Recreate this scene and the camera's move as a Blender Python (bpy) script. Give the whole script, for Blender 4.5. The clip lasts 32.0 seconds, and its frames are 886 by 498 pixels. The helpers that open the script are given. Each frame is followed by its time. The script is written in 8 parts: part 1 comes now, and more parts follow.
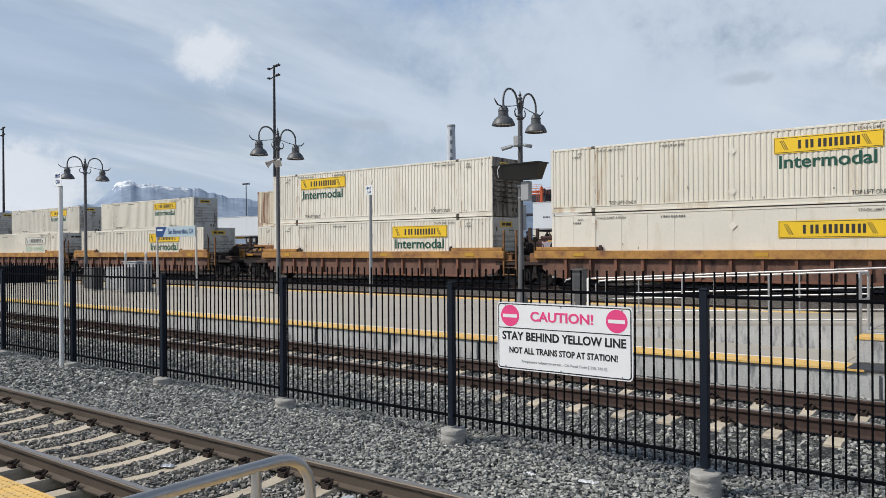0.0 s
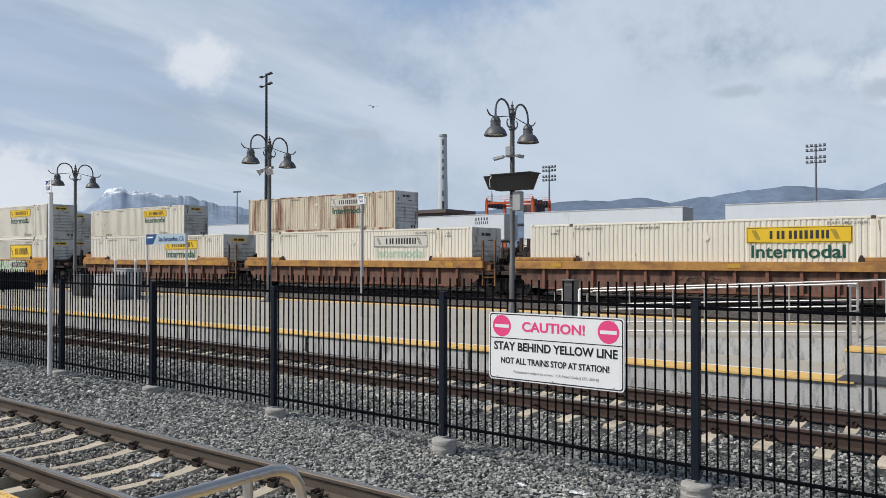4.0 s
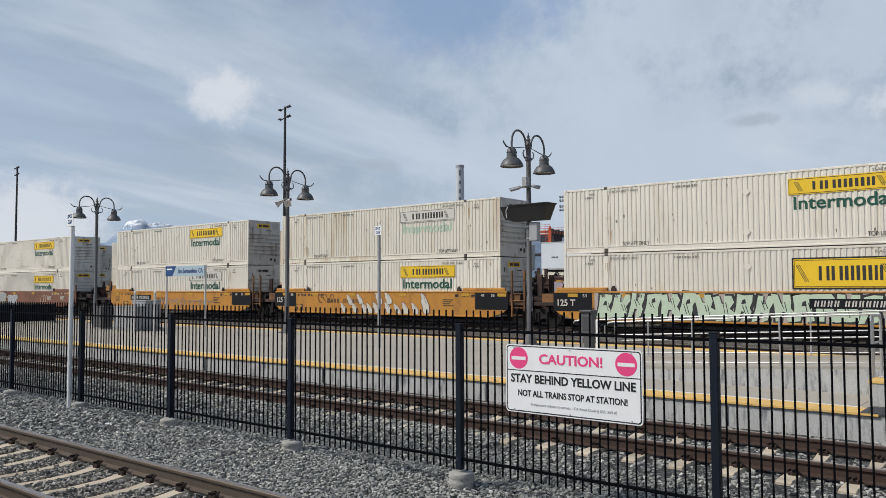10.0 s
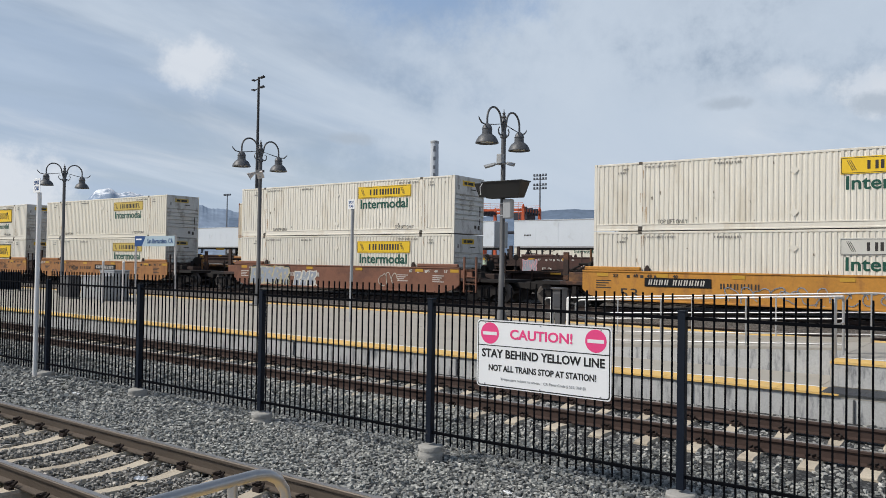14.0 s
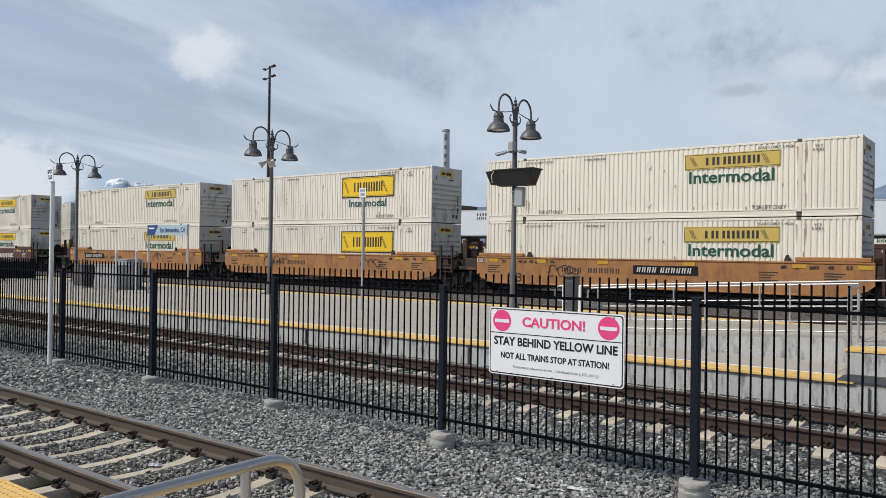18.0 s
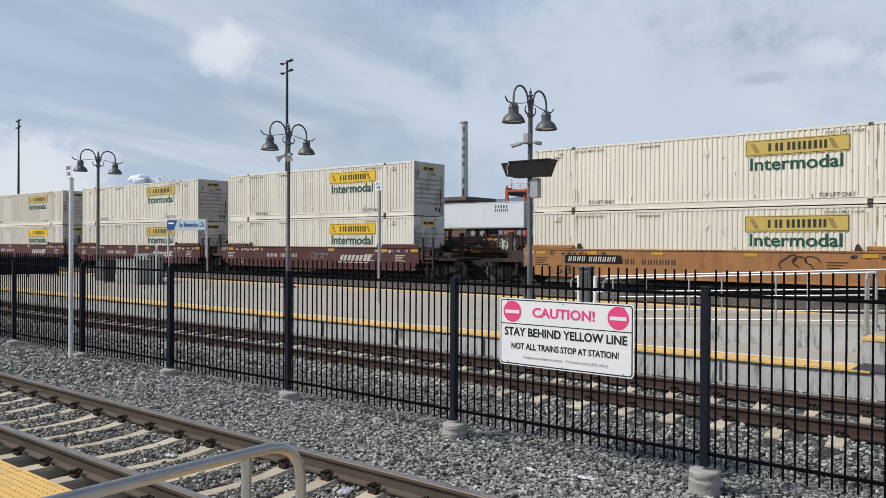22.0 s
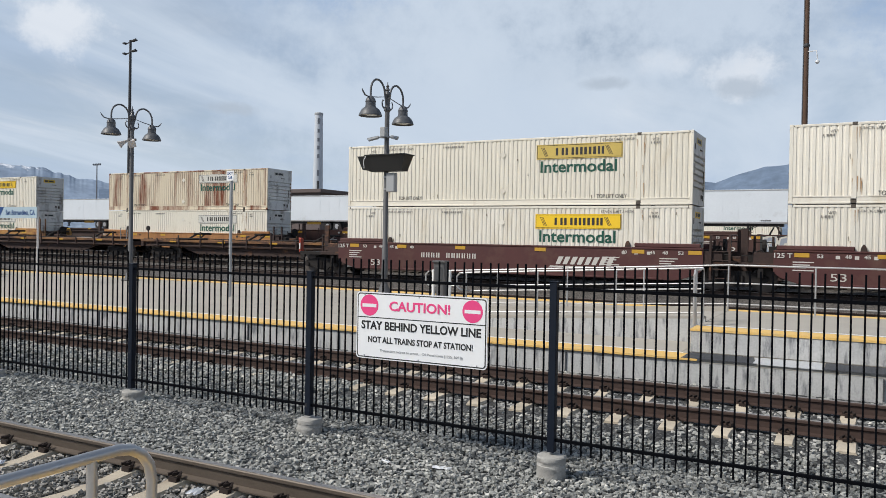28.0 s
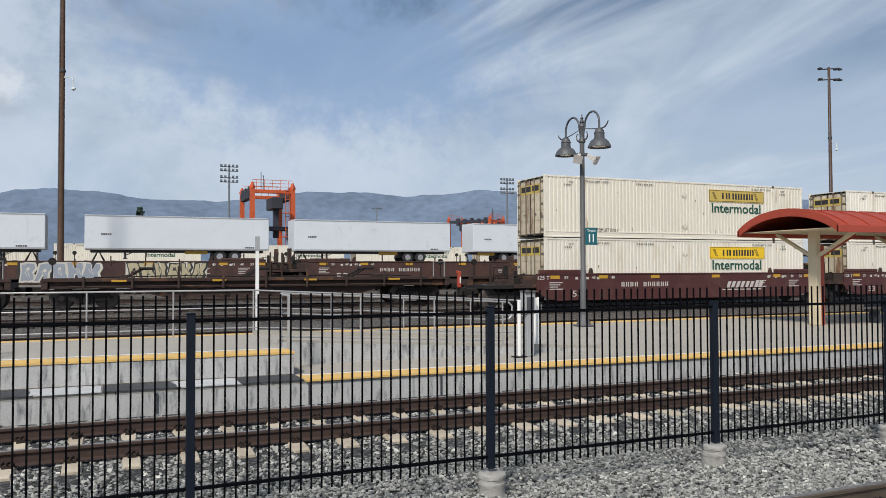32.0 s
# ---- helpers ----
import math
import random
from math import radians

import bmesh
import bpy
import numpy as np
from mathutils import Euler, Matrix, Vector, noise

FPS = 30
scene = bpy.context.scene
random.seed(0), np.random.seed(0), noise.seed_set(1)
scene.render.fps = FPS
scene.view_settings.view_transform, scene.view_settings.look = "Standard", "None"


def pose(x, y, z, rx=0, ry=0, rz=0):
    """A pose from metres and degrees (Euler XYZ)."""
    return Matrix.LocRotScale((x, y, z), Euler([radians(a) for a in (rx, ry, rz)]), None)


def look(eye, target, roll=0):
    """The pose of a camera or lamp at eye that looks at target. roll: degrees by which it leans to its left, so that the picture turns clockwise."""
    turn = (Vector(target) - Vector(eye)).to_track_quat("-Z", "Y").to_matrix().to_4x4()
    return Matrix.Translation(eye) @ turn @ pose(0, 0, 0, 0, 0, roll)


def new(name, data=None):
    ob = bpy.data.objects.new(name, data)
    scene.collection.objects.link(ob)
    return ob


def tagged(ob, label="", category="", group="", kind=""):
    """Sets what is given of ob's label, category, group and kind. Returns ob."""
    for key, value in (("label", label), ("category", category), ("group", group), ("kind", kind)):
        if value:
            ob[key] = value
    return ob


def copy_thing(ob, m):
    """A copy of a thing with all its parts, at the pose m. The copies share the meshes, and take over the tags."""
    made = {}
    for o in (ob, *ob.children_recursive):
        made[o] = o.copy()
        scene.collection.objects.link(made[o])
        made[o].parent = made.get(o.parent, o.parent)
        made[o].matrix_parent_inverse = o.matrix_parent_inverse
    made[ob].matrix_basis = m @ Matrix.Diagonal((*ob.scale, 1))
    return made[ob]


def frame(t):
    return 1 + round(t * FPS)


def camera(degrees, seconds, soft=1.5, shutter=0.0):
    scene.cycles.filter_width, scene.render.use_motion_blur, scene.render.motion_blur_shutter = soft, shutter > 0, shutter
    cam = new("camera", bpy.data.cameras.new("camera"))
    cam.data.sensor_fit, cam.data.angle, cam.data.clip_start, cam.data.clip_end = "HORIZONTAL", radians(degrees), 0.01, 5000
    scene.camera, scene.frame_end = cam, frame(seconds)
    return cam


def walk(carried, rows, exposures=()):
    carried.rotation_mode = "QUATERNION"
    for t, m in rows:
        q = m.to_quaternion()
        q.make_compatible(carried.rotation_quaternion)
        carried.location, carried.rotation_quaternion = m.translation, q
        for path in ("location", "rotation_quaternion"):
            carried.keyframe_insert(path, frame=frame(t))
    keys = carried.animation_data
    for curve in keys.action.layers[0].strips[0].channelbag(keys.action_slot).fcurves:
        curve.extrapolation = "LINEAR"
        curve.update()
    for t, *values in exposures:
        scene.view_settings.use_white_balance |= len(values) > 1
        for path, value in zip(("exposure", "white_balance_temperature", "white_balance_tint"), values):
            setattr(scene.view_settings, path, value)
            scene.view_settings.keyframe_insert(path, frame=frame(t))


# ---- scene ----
# The camera stands on the near platform and turns to the right at the end.
PATH = [
    (0, (0.160, -0.281, 2.246), (-1.3775, 1.6900, 2.2425), -0.4),
    (0.5, (0.156, -0.270, 2.252), (-1.3712, 1.7087, 2.2550), -0.5),
    (1, (0.150, -0.283, 2.255), (-1.3687, 1.7025, 2.2662), -0.4),
    (1.5, (0.143, -0.273, 2.254), (-1.3762, 1.7138, 2.2675), -0.3),
    (2, (0.146, -0.274, 2.246), (-1.3738, 1.7112, 2.2600), -0.1),
    (2.5, (0.149, -0.281, 2.243), (-1.3725, 1.7025, 2.2538), 0.1),
    (4.5, (0.146, -0.289, 2.251), (-1.3662, 1.7012, 2.2887), 0.0),
    (5, (0.146, -0.288, 2.254), (-1.3675, 1.7012, 2.3037), -0.0),
    (5.5, (0.149, -0.294, 2.258), (-1.3675, 1.6938, 2.3163), 0.0),
    (6, (0.161, -0.312, 2.258), (-1.3562, 1.6725, 2.3262), 0.2),
    (6.5, (0.149, -0.295, 2.254), (-1.3738, 1.6863, 2.3312), 0.4),
    (7, (0.155, -0.305, 2.264), (-1.3762, 1.6700, 2.3487), 0.5),
    (7.5, (0.159, -0.305, 2.264), (-1.3838, 1.6600, 2.3613), 0.6),
    (8, (0.155, -0.309, 2.266), (-1.4000, 1.6462, 2.3725), 0.6),
    (8.5, (0.155, -0.310, 2.263), (-1.4087, 1.6375, 2.3775), 0.4),
    (9, (0.159, -0.300, 2.264), (-1.4087, 1.6425, 2.3838), 0.2),
    (9.5, (0.166, -0.315, 2.268), (-1.3975, 1.6312, 2.3925), 0.0),
    (10, (0.169, -0.295, 2.270), (-1.3875, 1.6575, 2.3937), -0.2),
    (10.5, (0.179, -0.295, 2.271), (-1.3675, 1.6663, 2.3900), -0.4),
    (11, (0.177, -0.302, 2.275), (-1.3587, 1.6675, 2.3850), -0.5),
    (11.5, (0.169, -0.291, 2.261), (-1.3587, 1.6837, 2.3613), -0.4),
    (12, (0.165, -0.296, 2.265), (-1.3562, 1.6850, 2.3475), -0.2),
    (12.5, (0.181, -0.315, 2.265), (-1.3362, 1.6712, 2.3275), -0.0),
    (13, (0.174, -0.295, 2.261), (-1.3362, 1.6963, 2.3112), 0.2),
    (13.5, (0.169, -0.304, 2.255), (-1.3325, 1.6950, 2.3000), 0.6),
    (14, (0.161, -0.299, 2.251), (-1.3275, 1.7087, 2.2988), 0.9),
    (14.5, (0.170, -0.304, 2.255), (-1.3087, 1.7112, 2.3050), 1.0),
    (16.5, (0.158, -0.288, 2.250), (-1.3300, 1.7212, 2.2912), 0.4),
    (17, (0.151, -0.280, 2.243), (-1.3487, 1.7188, 2.2763), 0.5),
    (17.5, (0.144, -0.290, 2.245), (-1.3650, 1.7037, 2.2662), 0.7),
    (18, (0.139, -0.281, 2.235), (-1.3787, 1.7063, 2.2462), 0.8),
    (18.5, (0.145, -0.284, 2.243), (-1.3787, 1.6987, 2.2425), 0.8),
    (19, (0.151, -0.289, 2.237), (-1.3787, 1.6887, 2.2312), 0.7),
    (19.5, (0.163, -0.285, 2.236), (-1.3787, 1.6825, 2.2225), 0.6),
    (20, (0.177, -0.294, 2.240), (-1.3787, 1.6625, 2.2188), 0.4),
    (20.5, (0.186, -0.273, 2.235), (-1.3838, 1.6738, 2.2087), 0.4),
    (21, (0.235, -0.260, 2.215), (-1.3425, 1.6787, 2.1863), 0.4),
    (21.5, (0.234, -0.255, 2.224), (-1.3450, 1.6837, 2.2000), 0.4),
    (22, (0.251, -0.250, 2.226), (-1.3150, 1.6987, 2.2125), 0.3),
    (22.5, (0.283, -0.242, 2.231), (-1.2662, 1.7200, 2.2275), 0.1),
    (23, (0.285, -0.229, 2.225), (-1.2425, 1.7500, 2.2262), 0.0),
    (23.5, (0.280, -0.217, 2.225), (-1.2337, 1.7725, 2.2262), 0.1),
    (24, (0.269, -0.229, 2.228), (-1.2412, 1.7637, 2.2175), 0.1),
    (24.5, (0.273, -0.249, 2.232), (-1.2412, 1.7400, 2.2062), 0.0),
    (26.5, (0.268, -0.249, 2.228), (-1.1812, 1.7875, 2.1387), 0.6),
    (27, (0.261, -0.250, 2.229), (-1.1225, 1.8313, 2.1488), 0.7),
    (27.5, (0.256, -0.232, 2.230), (-1.0462, 1.9000, 2.1700), 0.8),
    (28, (0.231, -0.288, 2.230), (-0.9463, 1.9175, 2.2012), 1.0),
    (28.5, (0.131, -0.301, 2.234), (-0.8975, 1.9775, 2.2375), 0.8),
    (29, (0.074, -0.386, 2.232), (-0.6388, 2.0100, 2.2475), 0.7),
    (29.5, (0.152, -0.321, 2.211), (0.0488, 2.1763, 2.2363), 0.7),
    (30, (0.191, -0.253, 2.219), (0.4875, 2.2300, 2.2662), 0.6),
    (30.5, (0.109, -0.266, 2.206), (0.6388, 2.1750, 2.2812), 0.3),
    (31, (0.014, -0.321, 2.216), (0.7525, 2.0650, 2.2988), -0.0),
    (31.5, (-0.053, -0.339, 2.210), (0.8388, 1.9962, 2.2925), -0.2),
    (32, (-0.088, -0.325, 2.212), (0.8937, 1.9737, 2.2825), -0.2),
]
cam = camera(59.3, 32.0, soft=0.5)
walk(cam, [(t, look(e, g, r)) for t, e, g, r in PATH], exposures=((0, 0.0), (5, -0.01), (7, -0.05), (9.5, -0.12), (12, -0.10), (14, -0.06), (18, -0.03), (22, 0.0), (25, 0.04), (27, 0.08), (28.5, 0.03), (29.5, -0.03), (32, -0.02)))

# ---- light ----
SUN_EL, SUN_AZ = radians(46), radians(222)   # azimuth clockwise from +y


def sky_world():
    w = bpy.data.worlds.new("sky")
    w.use_nodes = True
    scene.world = w
    nt = w.node_tree
    N, L = nt.nodes, nt.links
    bg = N["Background"]
    sky = N.new("ShaderNodeTexSky")
    sky.sky_type, sky.sun_disc = "NISHITA", False
    sky.sun_elevation, sky.sun_rotation = SUN_EL, SUN_AZ
    sky.dust_density, sky.air_density = 0.6, 1.0
    tc = N.new("ShaderNodeTexCoord")
    sep = N.new("ShaderNodeSeparateXYZ")
    L.new(tc.outputs["Generated"], sep.inputs[0])
    # clouds on a flat layer: direction divided by its height
    up = N.new("ShaderNodeMath"); up.operation = "MAXIMUM"; up.inputs[1].default_value = 0.0
    L.new(sep.outputs["Z"], up.inputs[0])
    add = N.new("ShaderNodeMath"); add.operation = "ADD"; add.inputs[1].default_value = 0.16
    L.new(up.outputs[0], add.inputs[0])
    div = N.new("ShaderNodeVectorMath"); div.operation = "DIVIDE"
    L.new(tc.outputs["Generated"], div.inputs[0])
    comb = N.new("ShaderNodeCombineXYZ")
    for i in range(3):
        L.new(add.outputs[0], comb.inputs[i])
    L.new(comb.outputs[0], div.inputs[1])

    def clouds(scale, detail, lo, hi, stretch, offset, distort=0.3, tilt=0.0):
        m = N.new("ShaderNodeMapping")
        m.inputs["Scale"].default_value = stretch
        m.inputs["Location"].default_value = offset
        L.new(div.outputs[0], m.inputs["Vector"])
        n = N.new("ShaderNodeTexNoise")
        n.inputs["Scale"].default_value = scale
        n.inputs["Detail"].default_value = detail
        n.inputs["Roughness"].default_value = 0.56
        n.inputs["Distortion"].default_value = distort
        L.new(m.outputs[0], n.inputs["Vector"])
        r = N.new("ShaderNodeMapRange")
        r.interpolation_type = "SMOOTHSTEP"
        r.inputs["From Min"].default_value, r.inputs["From Max"].default_value = lo, hi
        side = N.new("ShaderNodeMath"); side.operation = "MULTIPLY_ADD"
        side.inputs[1].default_value = tilt
        high = N.new("ShaderNodeMath"); high.operation = "MULTIPLY_ADD"; high.inputs[1].default_value = -0.17   # thinner overhead
        L.new(up.outputs[0], high.inputs[0]); L.new(n.outputs["Fac"], high.inputs[2])
        L.new(sep.outputs["X"], side.inputs[0]); L.new(high.outputs[0], side.inputs[2])
        L.new(side.outputs[0], r.inputs["Value"])
        return r.outputs[0]

    def heap(bearing, height, size, flat, edge, seed):
        """A single cloud: a soft ball of sky whose rim is broken up by noise."""
        b, h = radians(bearing), radians(height)
        c = Vector((math.sin(b) * math.cos(h), math.cos(b) * math.cos(h), math.sin(h)))
        d = N.new("ShaderNodeVectorMath"); d.operation = "SUBTRACT"; d.inputs[1].default_value = c
        L.new(tc.outputs["Generated"], d.inputs[0])
        m = N.new("ShaderNodeMapping"); m.inputs["Scale"].default_value = (1, 1, flat)
        L.new(d.outputs[0], m.inputs["Vector"])
        ln = N.new("ShaderNodeVectorMath"); ln.operation = "LENGTH"; L.new(m.outputs[0], ln.inputs[0])
        n = N.new("ShaderNodeTexNoise"); n.noise_dimensions = "4D"; n.inputs["W"].default_value = seed
        n.inputs["Scale"].default_value, n.inputs["Detail"].default_value, n.inputs["Roughness"].default_value = 22, 9, 0.66
        L.new(tc.outputs["Generated"], n.inputs["Vector"])
        a = N.new("ShaderNodeMath"); a.operation = "MULTIPLY_ADD"; a.inputs[1].default_value = -size * 3.6
        L.new(n.outputs["Fac"], a.inputs[0]); L.new(ln.outputs["Value"], a.inputs[2])
        r = N.new("ShaderNodeMapRange"); r.interpolation_type = "SMOOTHSTEP"
        r.inputs["From Min"].default_value, r.inputs["From Max"].default_value = -size * 1.25, size * (edge - 0.85)
        r.inputs["To Min"].default_value, r.inputs["To Max"].default_value = 0.8, 0.0
        L.new(a.outputs[0], r.inputs["Value"])
        return r.outputs[0]

    skymul = N.new("ShaderNodeVectorMath"); skymul.operation = "SCALE"
    skymul.inputs["Scale"].default_value = SKY
    L.new(sky.outputs[0], skymul.inputs[0])

    def mix(fac, a, b):
        x = N.new("ShaderNodeMix"); x.data_type = "RGBA"
        L.new(fac, x.inputs["Factor"])
        L.new(a, x.inputs["A"])
        if isinstance(b, tuple):
            x.inputs["B"].default_value = (*b, 1)
        else:
            L.new(b, x.inputs["B"])
        return x.outputs["Result"]
    col = skymul.outputs[0]
    low = N.new("ShaderNodeMapRange"); low.interpolation_type = "SMOOTHSTEP"      # the veil thickens towards the horizon
    low.inputs["From Min"].default_value, low.inputs["From Max"].default_value = 0.02, 0.34
    low.inputs["To Min"].default_value, low.inputs["To Max"].default_value = 0.75, 0.0
    L.new(sep.outputs["Z"], low.inputs["Value"])
    col = mix(low.outputs[0], col, HAZE)
    col = mix(clouds(0.7, 6, 0.29, 0.60, (1.0, 0.5, 1), (3.1, 1.7, 0), 0.3, -0.01), col, VEIL)
    col = mix(clouds(1.1, 10, 0.35, 0.70, (0.9, 0.34, 1), (7.3, 2.2, 0), 1.4, 0.0), col, WISP)
    col = mix(clouds(1.5, 9, 0.50, 0.95, (1.0, 0.5, 1), (0.4, 5.2, 0), 0.6, -0.03), col, CLOUD)
    for h in ((-54.8, 13.6, 0.032, 1.5, 0.9, 2.0), (-66.5, 4.2, 0.06, 1.4, 0.7, 5.0), (-12.5, 12.6, 0.022, 2.0, 1.0, 6.0), (-7.6, 11.6, 0.034, 1.6, 0.7, 9.0)):
        col = mix(heap(*h), col, CLOUD)
    for h in ((-10.0, 16.5, 0.085, 1.7, 1.3, 11.0), (-26.0, 9.0, 0.17, 1.9, 1.4, 13.0), (-22.0, 19.0, 0.12, 2.2, 1.4, 15.0), (14.0, 8.5, 0.13, 2.8, 1.4, 17.0)):
        col = mix(heap(*h), col, WISP)
    for h in ((-37.0, 20.5, 0.085, 2.4, 1.5, 19.0), (15.0, 15.0, 0.15, 2.5, 1.3, 21.0)):      # clear gaps
        col = mix(heap(*h), col, CLEAR)
    for h in ((-7.2, 10.6, 0.022, 2.4, 0.9, 8.0), (-16.8, 11.3, 0.020, 3.5, 0.9, 3.0), (-43.5, 9.0, 0.02, 3.5, 1.0, 7.0)):
        col = mix(heap(*h), col, GREYCLOUD)
    L.new(col, bg.inputs["Color"])
    bg.inputs["Strength"].default_value = 1.0


SKY = 0.075
CLEAR = (0.27, 0.40, 0.62)
HAZE, VEIL, WISP, CLOUD, GREYCLOUD = (0.52, 0.61, 0.735), (0.43, 0.535, 0.69), (0.57, 0.655, 0.765), (0.76, 0.80, 0.86), (0.43, 0.50, 0.59)
sky_world()
sun = new("sun", bpy.data.lights.new("sun", "SUN"))
sun.data.energy, sun.data.angle, sun.data.color = 3.8, radians(9), (1.0, 0.95, 0.87)
sun.matrix_world = look((0, 0, 0), (-math.sin(SUN_AZ) * math.cos(SUN_EL), -math.cos(SUN_AZ) * math.cos(SUN_EL), -math.sin(SUN_EL)))

# ---- materials ----
def material(name, col, rough=0.6, metal=0.0, vary=0.15, scale=3.0, fine=40.0, bump=0.15, bump_scale=None, spot=None, spot_at=(0.58, 0.7),
             spot_scale=2.0, spot_stretch=(1, 1, 1), per=0.0, spec=0.5, spread=0.02):
    """A surface with broad and fine variation, optional stains of another colour, and fine relief."""
    m = bpy.data.materials.new(name)
    m.use_nodes = True
    nt = m.node_tree
    N, L = nt.nodes, nt.links
    b = N["Principled BSDF"]
    tc = N.new("ShaderNodeTexCoord")
    info = N.new("ShaderNodeObjectInfo")
    off = N.new("ShaderNodeVectorMath"); off.operation = "SCALE"; off.inputs["Scale"].default_value = 37.0
    cmb = N.new("ShaderNodeCombineXYZ")
    for i in range(3):
        L.new(info.outputs["Random"], cmb.inputs[i])
    L.new(cmb.outputs[0], off.inputs[0])
    pos = N.new("ShaderNodeVectorMath"); pos.operation = "ADD"
    L.new(tc.outputs["Object"], pos.inputs[0]); L.new(off.outputs[0], pos.inputs[1])

    def noise_tex(s, detail=6, rough_=0.6, vec=None):
        n = N.new("ShaderNodeTexNoise")
        n.inputs["Scale"].default_value, n.inputs["Detail"].default_value = s, detail
        n.inputs["Roughness"].default_value = rough_
        L.new(vec or pos.outputs[0], n.inputs["Vector"])
        return n.outputs["Fac"]
    big, small = noise_tex(scale), noise_tex(fine, 4)
    sm = N.new("ShaderNodeMath"); sm.operation = "MULTIPLY_ADD"; sm.inputs[1].default_value = 0.5
    L.new(small, sm.inputs[0])
    half = N.new("ShaderNodeMath"); half.operation = "MULTIPLY"; half.inputs[1].default_value = 0.5
    L.new(big, half.inputs[0]); L.new(half.outputs[0], sm.inputs[2])
    r = N.new("ShaderNodeMapRange")
    r.inputs["From Min"].default_value, r.inputs["From Max"].default_value = 0.3, 0.7
    r.inputs["To Min"].default_value, r.inputs["To Max"].default_value = 1 - vary, 1 + vary
    L.new(sm.outputs[0], r.inputs["Value"])
    val = r.outputs[0]
    if per:
        pr = N.new("ShaderNodeMapRange")
        pr.inputs["To Min"].default_value, pr.inputs["To Max"].default_value = 1 - per, 1 + per
        L.new(info.outputs["Random"], pr.inputs["Value"])
        mu = N.new("ShaderNodeMath"); mu.operation = "MULTIPLY"
        L.new(val, mu.inputs[0]); L.new(pr.outputs[0], mu.inputs[1])
        val = mu.outputs[0]
    base = N.new("ShaderNodeVectorMath"); base.operation = "SCALE"
    base.inputs[0].default_value = col
    L.new(val, base.inputs["Scale"])
    out = base.outputs[0]
    if spot:
        mp = N.new("ShaderNodeMapping"); mp.inputs["Scale"].default_value = spot_stretch
        L.new(pos.outputs[0], mp.inputs["Vector"])
        f = noise_tex(spot_scale, 8, 0.65, mp.outputs[0])
        rr = N.new("ShaderNodeMapRange")
        rr.inputs["From Min"].default_value, rr.inputs["From Max"].default_value = spot_at
        L.new(f, rr.inputs["Value"])
        mx = N.new("ShaderNodeMix"); mx.data_type = "RGBA"
        L.new(rr.outputs[0], mx.inputs["Factor"]); L.new(out, mx.inputs["A"])
        mx.inputs["B"].default_value = (*spot, 1)
        out = mx.outputs["Result"]
    L.new(out, b.inputs["Base Color"])
    ro = N.new("ShaderNodeMapRange")
    ro.inputs["To Min"].default_value, ro.inputs["To Max"].default_value = max(0.03, rough - 0.12), min(1, rough + 0.12)
    L.new(small, ro.inputs["Value"]); L.new(ro.outputs[0], b.inputs["Roughness"])
    b.inputs["Metallic"].default_value = metal
    b.inputs["Specular IOR Level"].default_value = spec
    if bump:
        bp = N.new("ShaderNodeBump")
        bp.inputs["Strength"].default_value, bp.inputs["Distance"].default_value = bump, spread
        L.new(noise_tex(bump_scale or fine, 5), bp.inputs["Height"]); L.new(bp.outputs[0], b.inputs["Normal"])
    return m


